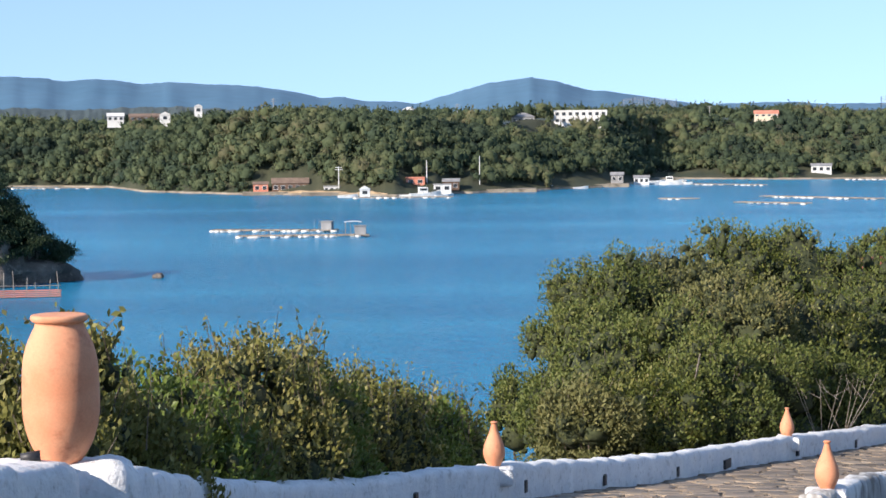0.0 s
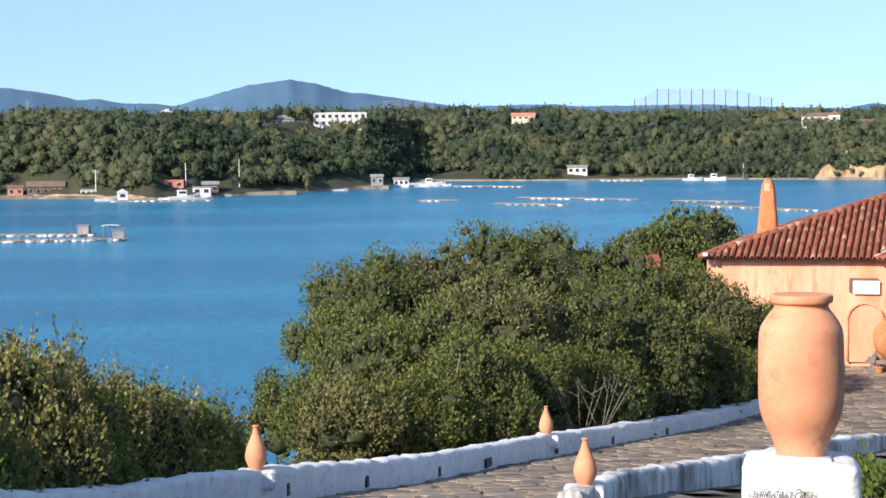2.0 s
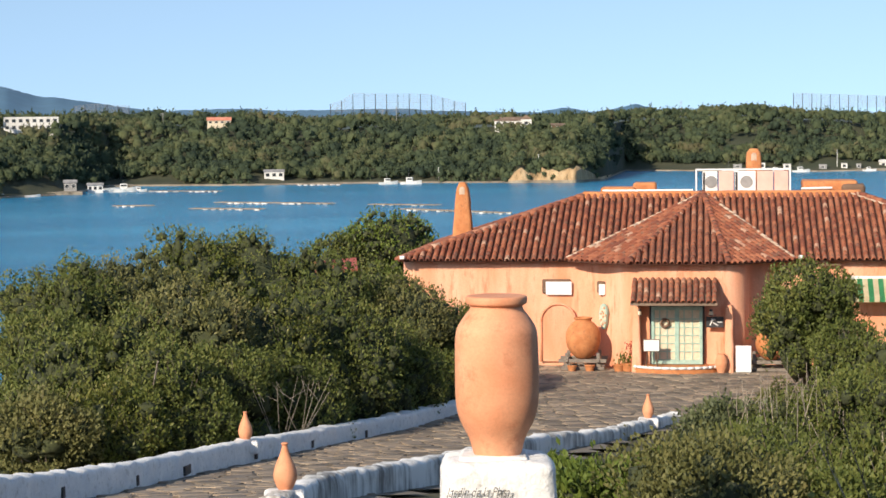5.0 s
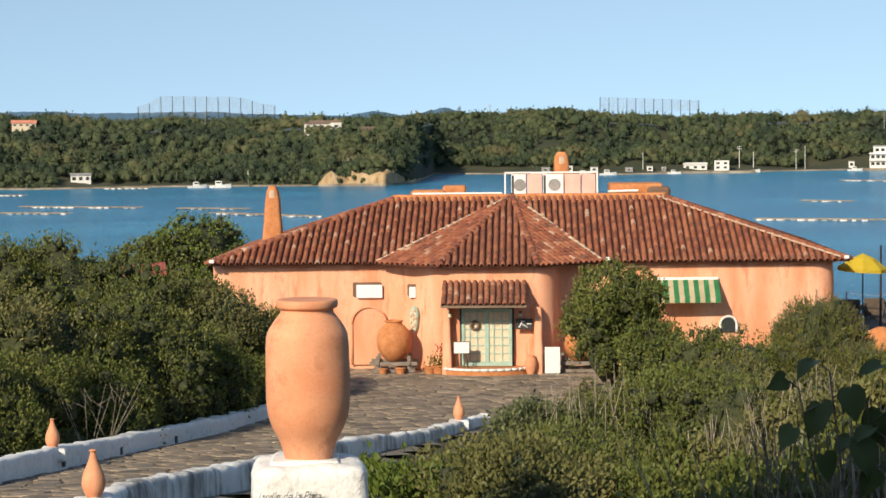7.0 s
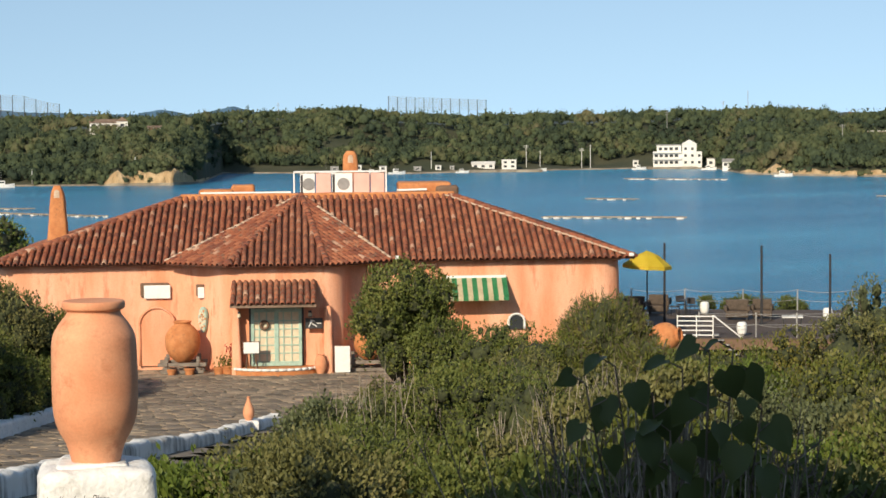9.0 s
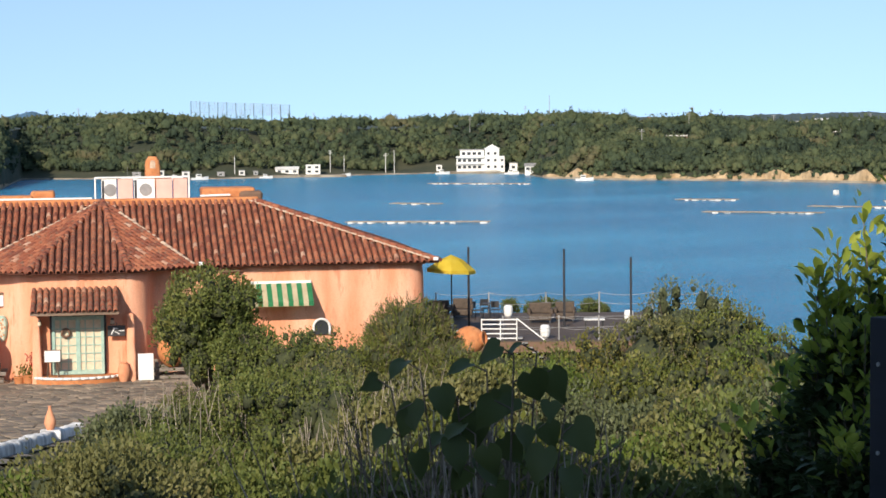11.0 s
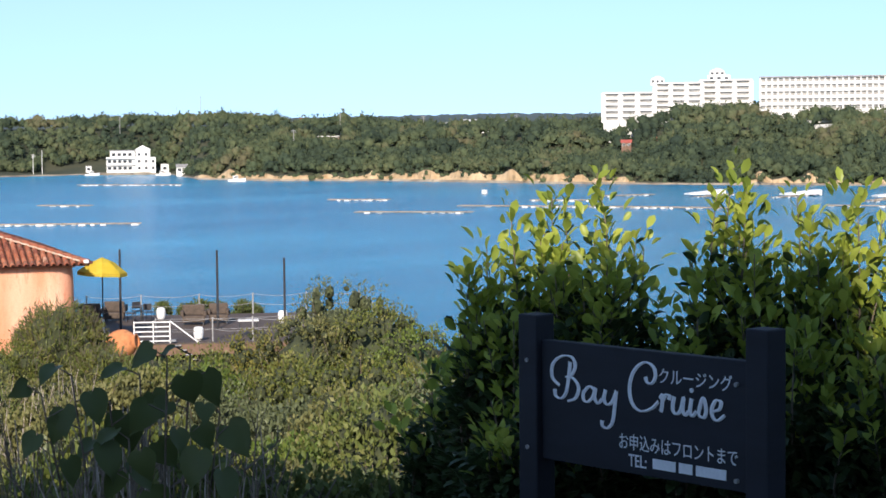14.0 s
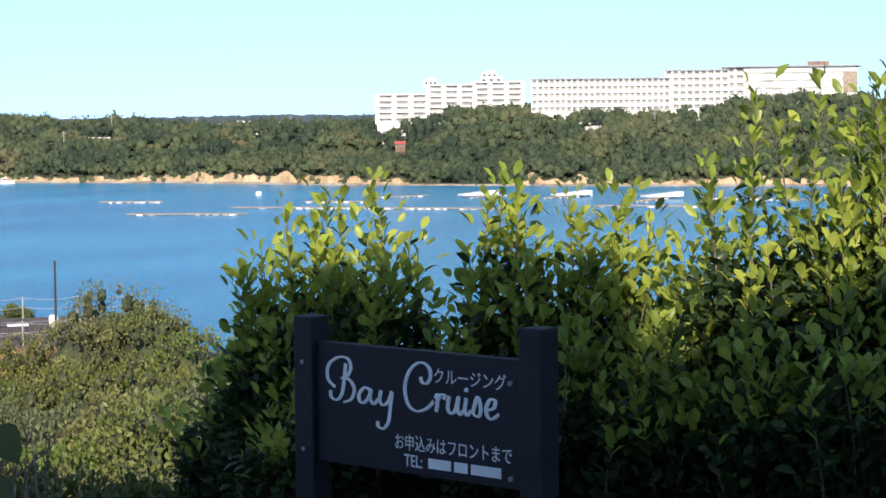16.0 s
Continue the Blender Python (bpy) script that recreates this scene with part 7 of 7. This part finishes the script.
for s, top in ((-1, 0.76), (1, 0.79)):
    part("post", boxed(s * W / 2 - 0.068, -0.068, -1.6, s * W / 2 + 0.068, 0.068, top, 0.008), NAVY, sign)
    for z in (0.06, 0.52):
        part("bolt", tubed((s * (W / 2 - 0.12 * (s > 0)), -0.076, z), (s * (W / 2 - 0.12 * (s > 0)), -0.06, z), 0.012, 0.012, 8), GREY, sign)
board = part("board", boxed(-W / 2 + 0.07, -0.03, 0.0, W / 2 - 0.07, 0.03, 0.63, 0.006), NAVY, sign)


def stroke(points, r0, name, parent, n=None, flat=0.3):
    """A brush stroke along a smooth line, swelling in the middle, laid flat on the board."""
    P = catmull([(x, 0, z) for x, z in points], n or len(points) * 6)
    bm = bmesh.new()
    rows = []
    for i, p in enumerate(P):
        t = P[min(i + 1, len(P) - 1)] - P[max(i - 1, 0)]
        side = Vector((-t.z, 0, t.x)).normalized()
        d = abs(t.normalized().z)
        w = r0 * (0.45 + 0.75 * d)
        rows.append([bm.verts.new(p + side * w), bm.verts.new(p + Vector((0, -0.004, 0))), bm.verts.new(p - side * w)])
    for a, b in zip(rows, rows[1:]):
        bm.faces.new((a[0], a[1], b[1], b[0]))
        bm.faces.new((a[1], a[2], b[2], b[1]))
    bmesh.ops.recalc_face_normals(bm, faces=bm.faces)
    bmesh.ops.solidify(bm, geom=bm.faces[:], thickness=0.002)
    ob = part(name, bm, SIGNWHITE, parent)
    ob.matrix_local = Matrix.Translation((0, -0.034, 0))
    return ob


# "Bay Cruise", brush letters as strokes; x along the board, z up, in metres
SCRIPT = [
    [(-0.535, 0.53), (-0.545, 0.45), (-0.56, 0.37), (-0.59, 0.335), (-0.625, 0.345), (-0.63, 0.38)],                                  # B stem
    [(-0.60, 0.40), (-0.645, 0.44), (-0.64, 0.51), (-0.585, 0.555), (-0.525, 0.555), (-0.505, 0.51), (-0.53, 0.46), (-0.565, 0.45)],    # B top bowl
    [(-0.565, 0.45), (-0.515, 0.445), (-0.485, 0.40), (-0.505, 0.345), (-0.55, 0.325)],                                                # B lower bowl
    [(-0.39, 0.40), (-0.42, 0.415), (-0.455, 0.38), (-0.455, 0.345), (-0.43, 0.335), (-0.40, 0.365), (-0.385, 0.41), (-0.39, 0.36), (-0.37, 0.335), (-0.345, 0.36)],  # a
    [(-0.325, 0.41), (-0.335, 0.36), (-0.315, 0.335), (-0.285, 0.355), (-0.262, 0.41)],                                                # y cup
    [(-0.262, 0.41), (-0.272, 0.33), (-0.285, 0.25), (-0.315, 0.215), (-0.345, 0.225), (-0.345, 0.25)],                                # y tail
    [(-0.01, 0.50), (0.0, 0.475), (0.03, 0.47), (0.055, 0.505), (0.045, 0.55), (0.0, 0.572), (-0.05, 0.555), (-0.095, 0.505), (-0.115, 0.43), (-0.095, 0.355), (-0.04, 0.325), (0.03, 0.345), (0.075, 0.385)],   # C
    [(0.085, 0.40), (0.1, 0.42), (0.098, 0.37), (0.09, 0.335)],
    [(0.095, 0.38), (0.12, 0.42), (0.145, 0.42), (0.14, 0.40)],                                                                        # r
    [(0.175, 0.42), (0.165, 0.36), (0.185, 0.335), (0.215, 0.355), (0.235, 0.42), (0.228, 0.36), (0.245, 0.335), (0.265, 0.355)],      # u
    [(0.285, 0.42), (0.275, 0.36), (0.29, 0.335), (0.315, 0.36)],                                                                      # i
    [(0.325, 0.35), (0.355, 0.43), (0.375, 0.375), (0.36, 0.335), (0.325, 0.345)],                                                     # s
    [(0.41, 0.37), (0.455, 0.385), (0.465, 0.42), (0.435, 0.425), (0.41, 0.385), (0.415, 0.345), (0.445, 0.33), (0.49, 0.36)],         # e
]
for pts in SCRIPT:
    stroke([(-0.62 + (x + 0.645) * 1.2 if x < -0.2 else -0.07 + (x + 0.115) * 1.03, z) for x, z in pts], 0.0105, "letter_stroke", board)
part("letter_dot", tubed((0.342, -0.036, 0.46), (0.342, -0.03, 0.46), 0.012, 0.012, 10), SIGNWHITE, board)
lettering("kana_line", "\u30af\u30eb\u30fc\u30b8\u30f3\u30b0", 0.085, pose(0.12, -0.032, 0.482, 90, 0, 0), SIGNWHITE, board, 0, 0.94, 0.001, 0.0, label="white lettering")
lettering("booking_line", "\u304a\u7533\u8fbc\u307f\u306f\u30d5\u30ed\u30f3\u30c8\u307e\u3067", 0.088, pose(-0.15, -0.032, 0.128, 90, 0, 0), SIGNWHITE, board, 0, 0.81, 0.001, 0.0, label="white lettering")
lettering("phone_line", "TEL:", 0.088, pose(-0.08, -0.032, 0.04, 90, 0, 0), SIGNWHITE, board, 0, 0.78, 0.001, 0.0008, label="white lettering")
for x0, x1 in ((0.085, 0.235), (0.258, 0.345), (0.368, 0.56)):
    part("bar", boxed(x0, -0.034, 0.045, x1, -0.029, 0.095), SIGNWHITE, board, "plain white bar")


# ---- laurels by the sign ----
def leaf_sprays(name, base, axis, L, W, mat, parent):
    """Pointed blades that grow from base along axis, with a mid fold and a drooping tip."""
    n = len(base)
    r = np.random.default_rng(n)
    axis = axis / np.linalg.norm(axis, axis=1)[:, None]
    side = np.cross(axis, r.normal(size=(n, 3)) * 0.5 + np.array([0, 0, 1.0]))
    side /= np.linalg.norm(side, axis=1)[:, None] + 1e-9
    up = np.cross(side, axis)
    l, w = L[:, None], W[:, None]
    rows = [(0.0, 0.06, 0.0), (0.33, 0.9, 0.03), (0.7, 0.9, 0.02), (1.0, 0.02, -0.05)]
    v = []
    for t, q, h in rows:
        c = base + axis * l * t + up * l * h
        v += [c + side * w * q * 0.5 + up * w * q * 0.16, c, c - side * w * q * 0.5 + up * w * q * 0.16]
    V = np.stack(v, 1).reshape(-1, 3)
    quad = []
    for k in range(3):
        o = 3 * k
        quad += [[o, o + 1, o + 4, o + 3], [o + 1, o + 2, o + 5, o + 4]]
    F = ((np.arange(n) * 12)[:, None, None] + np.array(quad)[None]).reshape(-1, 4)
    return from_arrays(name, V, F, mat, parent, True)


def laurel(az, d, top, spread, shoots, seed, label, dense=1.6):
    """An upright evergreen: shoots that fork from the foot, set spirally with leaves that are thickest at the tips."""
    r = np.random.default_rng(500 + seed)
    p = pol(az, d)
    zb = ground_z(p.x, p.y) - 0.1
    h = top - zb
    ob = holder("laurel", Matrix.Translation((p.x, p.y, zb)), label, "shrub", "laurels by the sign")
    bm = bmesh.new()
    sunlit, B, A, LL, WW = [], [], [], [], []
    for k in range(shoots):
        a, f = r.random() * 6.28, math.sqrt(r.random())
        tipv = np.array([math.cos(a) * spread * f, math.sin(a) * spread * f, h * (1 - 0.38 * f * f - 0.3 * r.random() ** 1.5)])
        if k == 0:
            tipv = np.array([0.0, 0.0, h])
        s = tipv * np.array([0.35, 0.35, 0.0]) + np.array([0, 0, tipv[2] * 0.3 * r.random()])
        bend = r.normal(size=3) * 0.05
        T = np.linspace(0, 1, 9)
        line = [s + (tipv - s) * t + bend * math.sin(math.pi * t) for t in T]
        for q0, q1, t in zip(line, line[1:], T):
            tube(bm, q0, q1, 0.011 * (1.15 - t), 0.011 * (1.0 - t) + 0.002, 5)
        length = np.linalg.norm(tipv - s)
        m = int(length / 0.028 * dense)
        for j in range(m):
            t = (j + r.random()) / m
            if t < 0.12:
                continue
            c = s + (tipv - s) * t + bend * math.sin(math.pi * t)
            g = j * 2.4
            ax = np.array([math.cos(g), math.sin(g), 0.55 + 0.9 * t ** 3]) + r.normal(size=3) * 0.3
            off = 0.0
            if r.random() < 0.45:
                off = 0.05 + 0.13 * r.random()
                c = c + ax / np.linalg.norm(ax) * off
            # upper tips take the colour brightened for sun
            sunlit.append(t + 0.25 * r.normal() * 0.5 > 0.7 and c[2] > 0.5 * h)
            B.append(c)
            A.append(ax)
            l = 0.095 * (0.65 + 0.6 * r.random())
            LL.append(l)
            WW.append(l * (0.44 + 0.12 * r.random()))
    tagged(part("stem", bm, BARK, ob), kind="stuff")
    # older leaves, darkened to stand for shade, fill the inside of the bush
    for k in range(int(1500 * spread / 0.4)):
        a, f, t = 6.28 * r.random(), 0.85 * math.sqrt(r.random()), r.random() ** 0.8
        sunlit.append(False)
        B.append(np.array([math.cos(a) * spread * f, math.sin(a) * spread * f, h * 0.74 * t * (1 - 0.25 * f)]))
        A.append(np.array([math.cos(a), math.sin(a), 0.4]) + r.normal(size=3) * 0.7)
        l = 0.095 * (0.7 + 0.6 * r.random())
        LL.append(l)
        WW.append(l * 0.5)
    B, A, LL, WW, sunlit = (np.array(q) for q in (B, A, LL, WW, sunlit))
    leaf_sprays("sunlit_foliage", B[sunlit], A[sunlit], LL[sunlit], WW[sunlit], SUNLIT_LAUREL, ob)
    leaf_sprays("foliage", B[~sunlit], A[~sunlit], LL[~sunlit], WW[~sunlit], SHADED_LAUREL, ob)


for i, (a, d, s, sp, k) in enumerate(((47.5, 11.6, -0.024, 0.42, 32), (46.2, 11.8, -0.036, 0.4, 26), (45.0, 11.7, -0.044, 0.3, 18), (55.8, 11.9, -0.06, 0.35, 18), (57.4, 11.6, -0.03, 0.35, 12), (44.6, 12.2, -0.09, 0.45, 28), (43.4, 12.6, -0.112, 0.4, 20), (51.4, 11.4, -0.022, 0.36, 26), (53.2, 11.5, -0.036, 0.4, 28), (54.9, 11.5, -0.034, 0.4, 28), (49.4, 11.9, -0.1, 0.3, 18),
                                      (56.8, 11.2, -0.06, 0.4, 24), (58.6, 11.0, 0.014, 0.45, 16), (60.4, 10.8, 0.016, 0.5, 18), (62.4, 10.6, 0.022, 0.5, 22), (59.4, 12.2, -0.05, 0.5, 22), (56.0, 12.4, -0.09, 0.5, 22),
                                      (45.4, 11.0, -0.13, 0.4, 26), (47.8, 11.2, -0.12, 0.4, 26), (50.4, 11.0, -0.11, 0.4, 26), (53.4, 10.6, -0.1, 0.42, 28), (56.0, 10.4, -0.1, 0.45, 30), (58.6, 10.2, -0.09, 0.45, 30), (61.2, 10.0, -0.08, 0.45, 30), (44.3, 11.7, -0.062, 0.24, 13))):
    laurel(a, d, EYE + s * d, sp, k, i, "upright laurel bush with glossy yellow-green leaves behind the sign")

# broad-leaved plant close to the path
bp = holder("broad_leaved_plant", Matrix.Translation(pol(34.4, 6.6, 23.0)), "tall broad-leaved plant with heart-shaped dark leaves", "plant")
r = np.random.default_rng(77)
HEART = [(0.0, 0.16), (0.07, 0.36), (0.2, 0.48), (0.36, 0.47), (0.54, 0.37), (0.72, 0.24), (0.88, 0.1), (1.02, 0.01)]
turn34 = pose(0, 0, 0, 0, 0, -34.4)


def heart_leaf(size, curl, twist):
    """A broad blade along +y with a raised fold at the midrib, drooping and waved at the rim."""
    bm = bmesh.new()
    prev = None
    for y, w in HEART:
        edge = y - 0.14 * (1 - y) ** 3
        z = -curl * y * y
        wave = 0.04 * math.sin(9 * y + twist)
        row = [bm.verts.new((-w, edge, z + 0.2 * w + wave)), bm.verts.new((-w * 0.5, (y + edge) / 2, z + 0.07 * w)), bm.verts.new((0, y, z)), bm.verts.new((w * 0.5, (y + edge) / 2, z + 0.07 * w)), bm.verts.new((w, edge, z + 0.2 * w - wave))]
        for k in range(4 if prev else 0):
            bm.faces.new((prev[k], prev[k + 1], row[k + 1], row[k]))
        prev = row
    bmesh.ops.recalc_face_normals(bm, faces=bm.faces)
    bmesh.ops.scale(bm, vec=(size, size, size), verts=bm.verts)
    return bm


for k, (x, topz) in enumerate(((-0.34, 1.14), (-0.24, 1.2), (-0.12, 1.1), (-0.02, 1.17), (0.07, 1.25), (0.15, 1.24), (0.24, 1.06), (-0.06, 0.98))):
    foot = turn34 @ Vector((x * 0.45, r.normal() * 0.1, 0.1))
    tipp = turn34 @ Vector((x, r.normal() * 0.1, topz))
    stem = part("stalk", tubed(foot, tipp, 0.007, 0.003, 6), BARK, bp)
    for j in range(4):
        c = foot.lerp(tipp, 1 - 0.08 * j)
        side = (1 if j % 2 else -1) * (0.5 + 0.5 * r.random())
        reach = turn34 @ Vector((side * 0.07, -0.05 * r.random() + 0.02, 0.03))
        part("petiole", tubed(c, c + reach, 0.003, 0.002, 4), BARK, stem)
        size = (0.08 + 0.05 * r.random()) * (0.75 if j == 0 else 1.0)
        hang = Vector((side * 0.6 + r.normal() * 0.25, -0.35 + r.normal() * 0.25, -0.75 - 0.4 * r.random() if j else -0.25)).normalized()
        face = Vector((r.normal() * 0.5, -0.7, 0.8 + r.normal() * 0.3))
        ux = hang.cross(face).normalized()
        m3 = Matrix((ux, hang, ux.cross(hang))).transposed().to_4x4()
        lf = part("leaf", heart_leaf(size, 0.15 + 0.25 * r.random(), r.random() * 6), DARK_LEAF, stem, shade=True)
        lf.matrix_local = Matrix.Translation(c + reach) @ turn34 @ m3

# low weeds in the shade round its foot
for i, (a, d, s, rad) in enumerate(((29.2, 10.5, -0.186, 0.4), (31.2, 10, -0.178, 0.42), (33.0, 9.6, -0.17, 0.4), (34.8, 9.8, -0.164, 0.42), (36.6, 10, -0.168, 0.42), (38.4, 10.6, -0.172, 0.45), (40.2, 11, -0.176, 0.4))):
    shrub("weed_clump", a, d, EYE + s * d, rad, 0.055, 3200, "dark leafy weeds in the shade beside the path", TREE_LEAF, "plant", seed=320 + i, group="weeds beside the path", twigs=14, clump=0.12, tall=1.6)

# dry stalks round its foot
for i, (a, d, top, n) in enumerate(((31.6, 9.0, 23.72, 14), (32.8, 8.6, 23.8, 16), (36.0, 8.4, 23.74, 12), (34.2, 8.2, 23.85, 16), (30.3, 9.4, 23.6, 12), (35.1, 9.0, 23.8, 14), (37.4, 9.2, 23.6, 10))):
    p = pol(a, d)
    zb = ground_z(p.x, p.y) - 0.05
    ds = holder("dry_stalk_clump", Matrix.Translation((p.x, p.y, zb)), "clump of thin dry brown stalks among the shrubs", "plant", "dry stalks")
    for k in range(n):
        foot = Vector((r.normal() * 0.12, r.normal() * 0.12, 0))
        tipp = Vector((foot.x * 2 + r.normal() * 0.08, foot.y * 2 + r.normal() * 0.08, (top - zb) * (0.75 + 0.28 * r.random())))
        stalk = part("stalk", tubed(foot, tipp, 0.005, 0.0025, 5), BARK if k % 3 else TWIG, ds)
        for j in range(2):
            c = foot.lerp(tipp, 0.6 + 0.3 * r.random())
            part("twig", tubed(c, c + Vector((r.normal() * 0.06, r.normal() * 0.06, 0.1 + 0.08 * r.random())), 0.003, 0.0015, 4), BARK, stalk)

# ---- added shade caster, unseen behind the viewpoint ----
qx, cx = Vector((0.777, 0.629, 0)), Vector((0.629, -0.777, 0))
a0 = qx * -16 + cx * 10
hotel = holder("shade_block", Matrix.Translation((a0.x, a0.y, 23.3)) @ Matrix.Rotation(math.atan2(0.629, 0.777), 4, "Z"), "plain whitewashed block added out of view to cast shade", "building", kind="structure")
# two added blocks keep sun off the sign; heights set the shadow line
part("wall", lumpy_block(-5, 9.2, -0.5, 10, 15.0, 10.38, 0.3, 0.05, 1, 6), WHITEWASH, hotel, shade=True)
part("low_shade_wall", lumpy_block(-5, -15, -0.5, 9.9, 9.2, 9.6, 0.3, 0.05, 4, 6), WHITEWASH, hotel, shade=True)

# ---- roof tiles ----
spots = facet_spots([(x, y, z) for x, y, z in CANOPY], 0.24, 0.34, 0.08, 1)
tiles = [(canopy, m) for m in spots]
bay = facet_spots(FACETS["bay_front"], seed=2)
tiles += [(roof, m) for m in bay]
front = [m for m in facet_spots(FACETS["front"], seed=3)
         if not -0.1 - (5.3 - m.translation.y) / 6.0 * 5.43 < m.translation.x < -0.45 + (5.3 - m.translation.y) / 6.0 * 3.57]
front.sort(key=lambda m: m.translation.y)
near = 300 - len(tiles)
tiles += [(roof, m) for m in front[:max(near, 0)]]
rest = front[max(near, 0):] + [m for k in ("bay_left", "bay_right", "side_left", "side_right") for m in facet_spots(FACETS[k], seed=len(k))]
for parent, m in tiles:
    ob = new("roof_tile", TILE_ME)
    ob.parent = parent
    ob.matrix_local = m
V = np.concatenate([tile_v @ np.array(m.to_3x3()).T + np.array(m.translation) for m in rest])
F = np.concatenate([tile_f + i * len(tile_v) for i in range(len(rest))])
tagged(from_arrays("roof_tiles", V, F, TILE, roof, True), kind="stuff")

# ---- flagstones of the drive and forecourt ----
GRID = 0.62
stone_rng = random.Random(11)


def on_drive(x, y):
    d, az = math.hypot(x, y), math.degrees(math.atan2(x, y))
    if d < 17 or d > 82:
        return False
    lo = lerp(d, OUTER) + math.degrees(0.25 / d)
    hi = lerp(d, [(17, 4), (24, 9), (28, 10.7), (33, 12.9), (37.5, 14.9), (43.5, 17.3), (50, 19.3), (58, 21.3), (60, 24), (64, 27.5), (80, 27.5)])
    u = HOUSE.inverted() @ Vector((x, y, 15.3))
    if u.y > -0.1 or (-3.4 < u.x < 1.6 and u.y > -2.0):
        return False
    return lo < az < hi


def flag(bm, cx, cy, w, h, rot, m):
    """A flagstone with an uneven outline, proud of its joints, as 20 triangles."""
    k = 6
    pts = []
    for i in range(k):
        a = 6.283 * i / k + rot
        c, s = math.cos(a), math.sin(a)
        q = 1 + stone_rng.uniform(-0.13, 0.1)
        pts.append((cx + math.copysign(abs(c) ** 0.6, c) * w * q, cy + math.copysign(abs(s) ** 0.6, s) * h * q))
    top = [bm.verts.new((x, y, ground_z(m.x + x, m.y + y) - m.z + 0.0 + stone_rng.uniform(-0.006, 0.006))) for x, y in pts]
    low = [bm.verts.new((v.co.x * 1.0 + (v.co.x - cx) * 0.05, v.co.y + (v.co.y - cy) * 0.05, v.co.z - 0.07)) for v in top]
    bm.faces.new(top)
    for i in range(k):
        bm.faces.new((low[i], low[(i + 1) % k], top[(i + 1) % k], top[i]))


cells = []
row = 0
y = 14.0
while y < 84:
    x = -6.0 + (row % 2) * GRID / 2
    while x < 42:
        w = GRID * stone_rng.uniform(0.8, 1.25)
        cells.append((x + w / 2, y + stone_rng.uniform(-0.06, 0.06), w / 2))
        x += w
    y += GRID * 0.8
    row += 1
cells = [c for c in cells if on_drive(c[0], c[1])]
cells.sort(key=lambda c: math.hypot(c[0] - 4, c[1] - 30))
bm = bmesh.new()
for gx in np.arange(-6, 42, 1.0):
    for gy in np.arange(14, 84, 1.0):
        if any(on_drive(gx + a, gy + b) for a in (0, 1) for b in (0, 1)):
            bm.faces.new([bm.verts.new((gx + a, gy + b, ground_z(gx + a, gy + b) - 0.03)) for a, b in ((0, 0), (1, 0), (1, 1), (0, 1))])
drive = thing("drive", bm, GROUT, "drive and forecourt paved with uneven brown flagstones", "paving", kind="structure")
for cx, cy, w in cells[:300]:
    o = Vector((cx, cy, ground_z(cx, cy)))
    bm = bmesh.new()
    flag(bm, 0, 0, w * 0.95, GRID * 0.38, stone_rng.uniform(0, 1), o)
    part("flagstone", bm, STONE, drive).matrix_world = Matrix.Translation(o)
bm = bmesh.new()
for cx, cy, w in cells[300:]:
    flag(bm, cx, cy, w * 0.95, GRID * 0.38, stone_rng.uniform(0, 1), Vector((0, 0, 0)))
tagged(part("flagstones", bm, STONE, drive), kind="stuff")
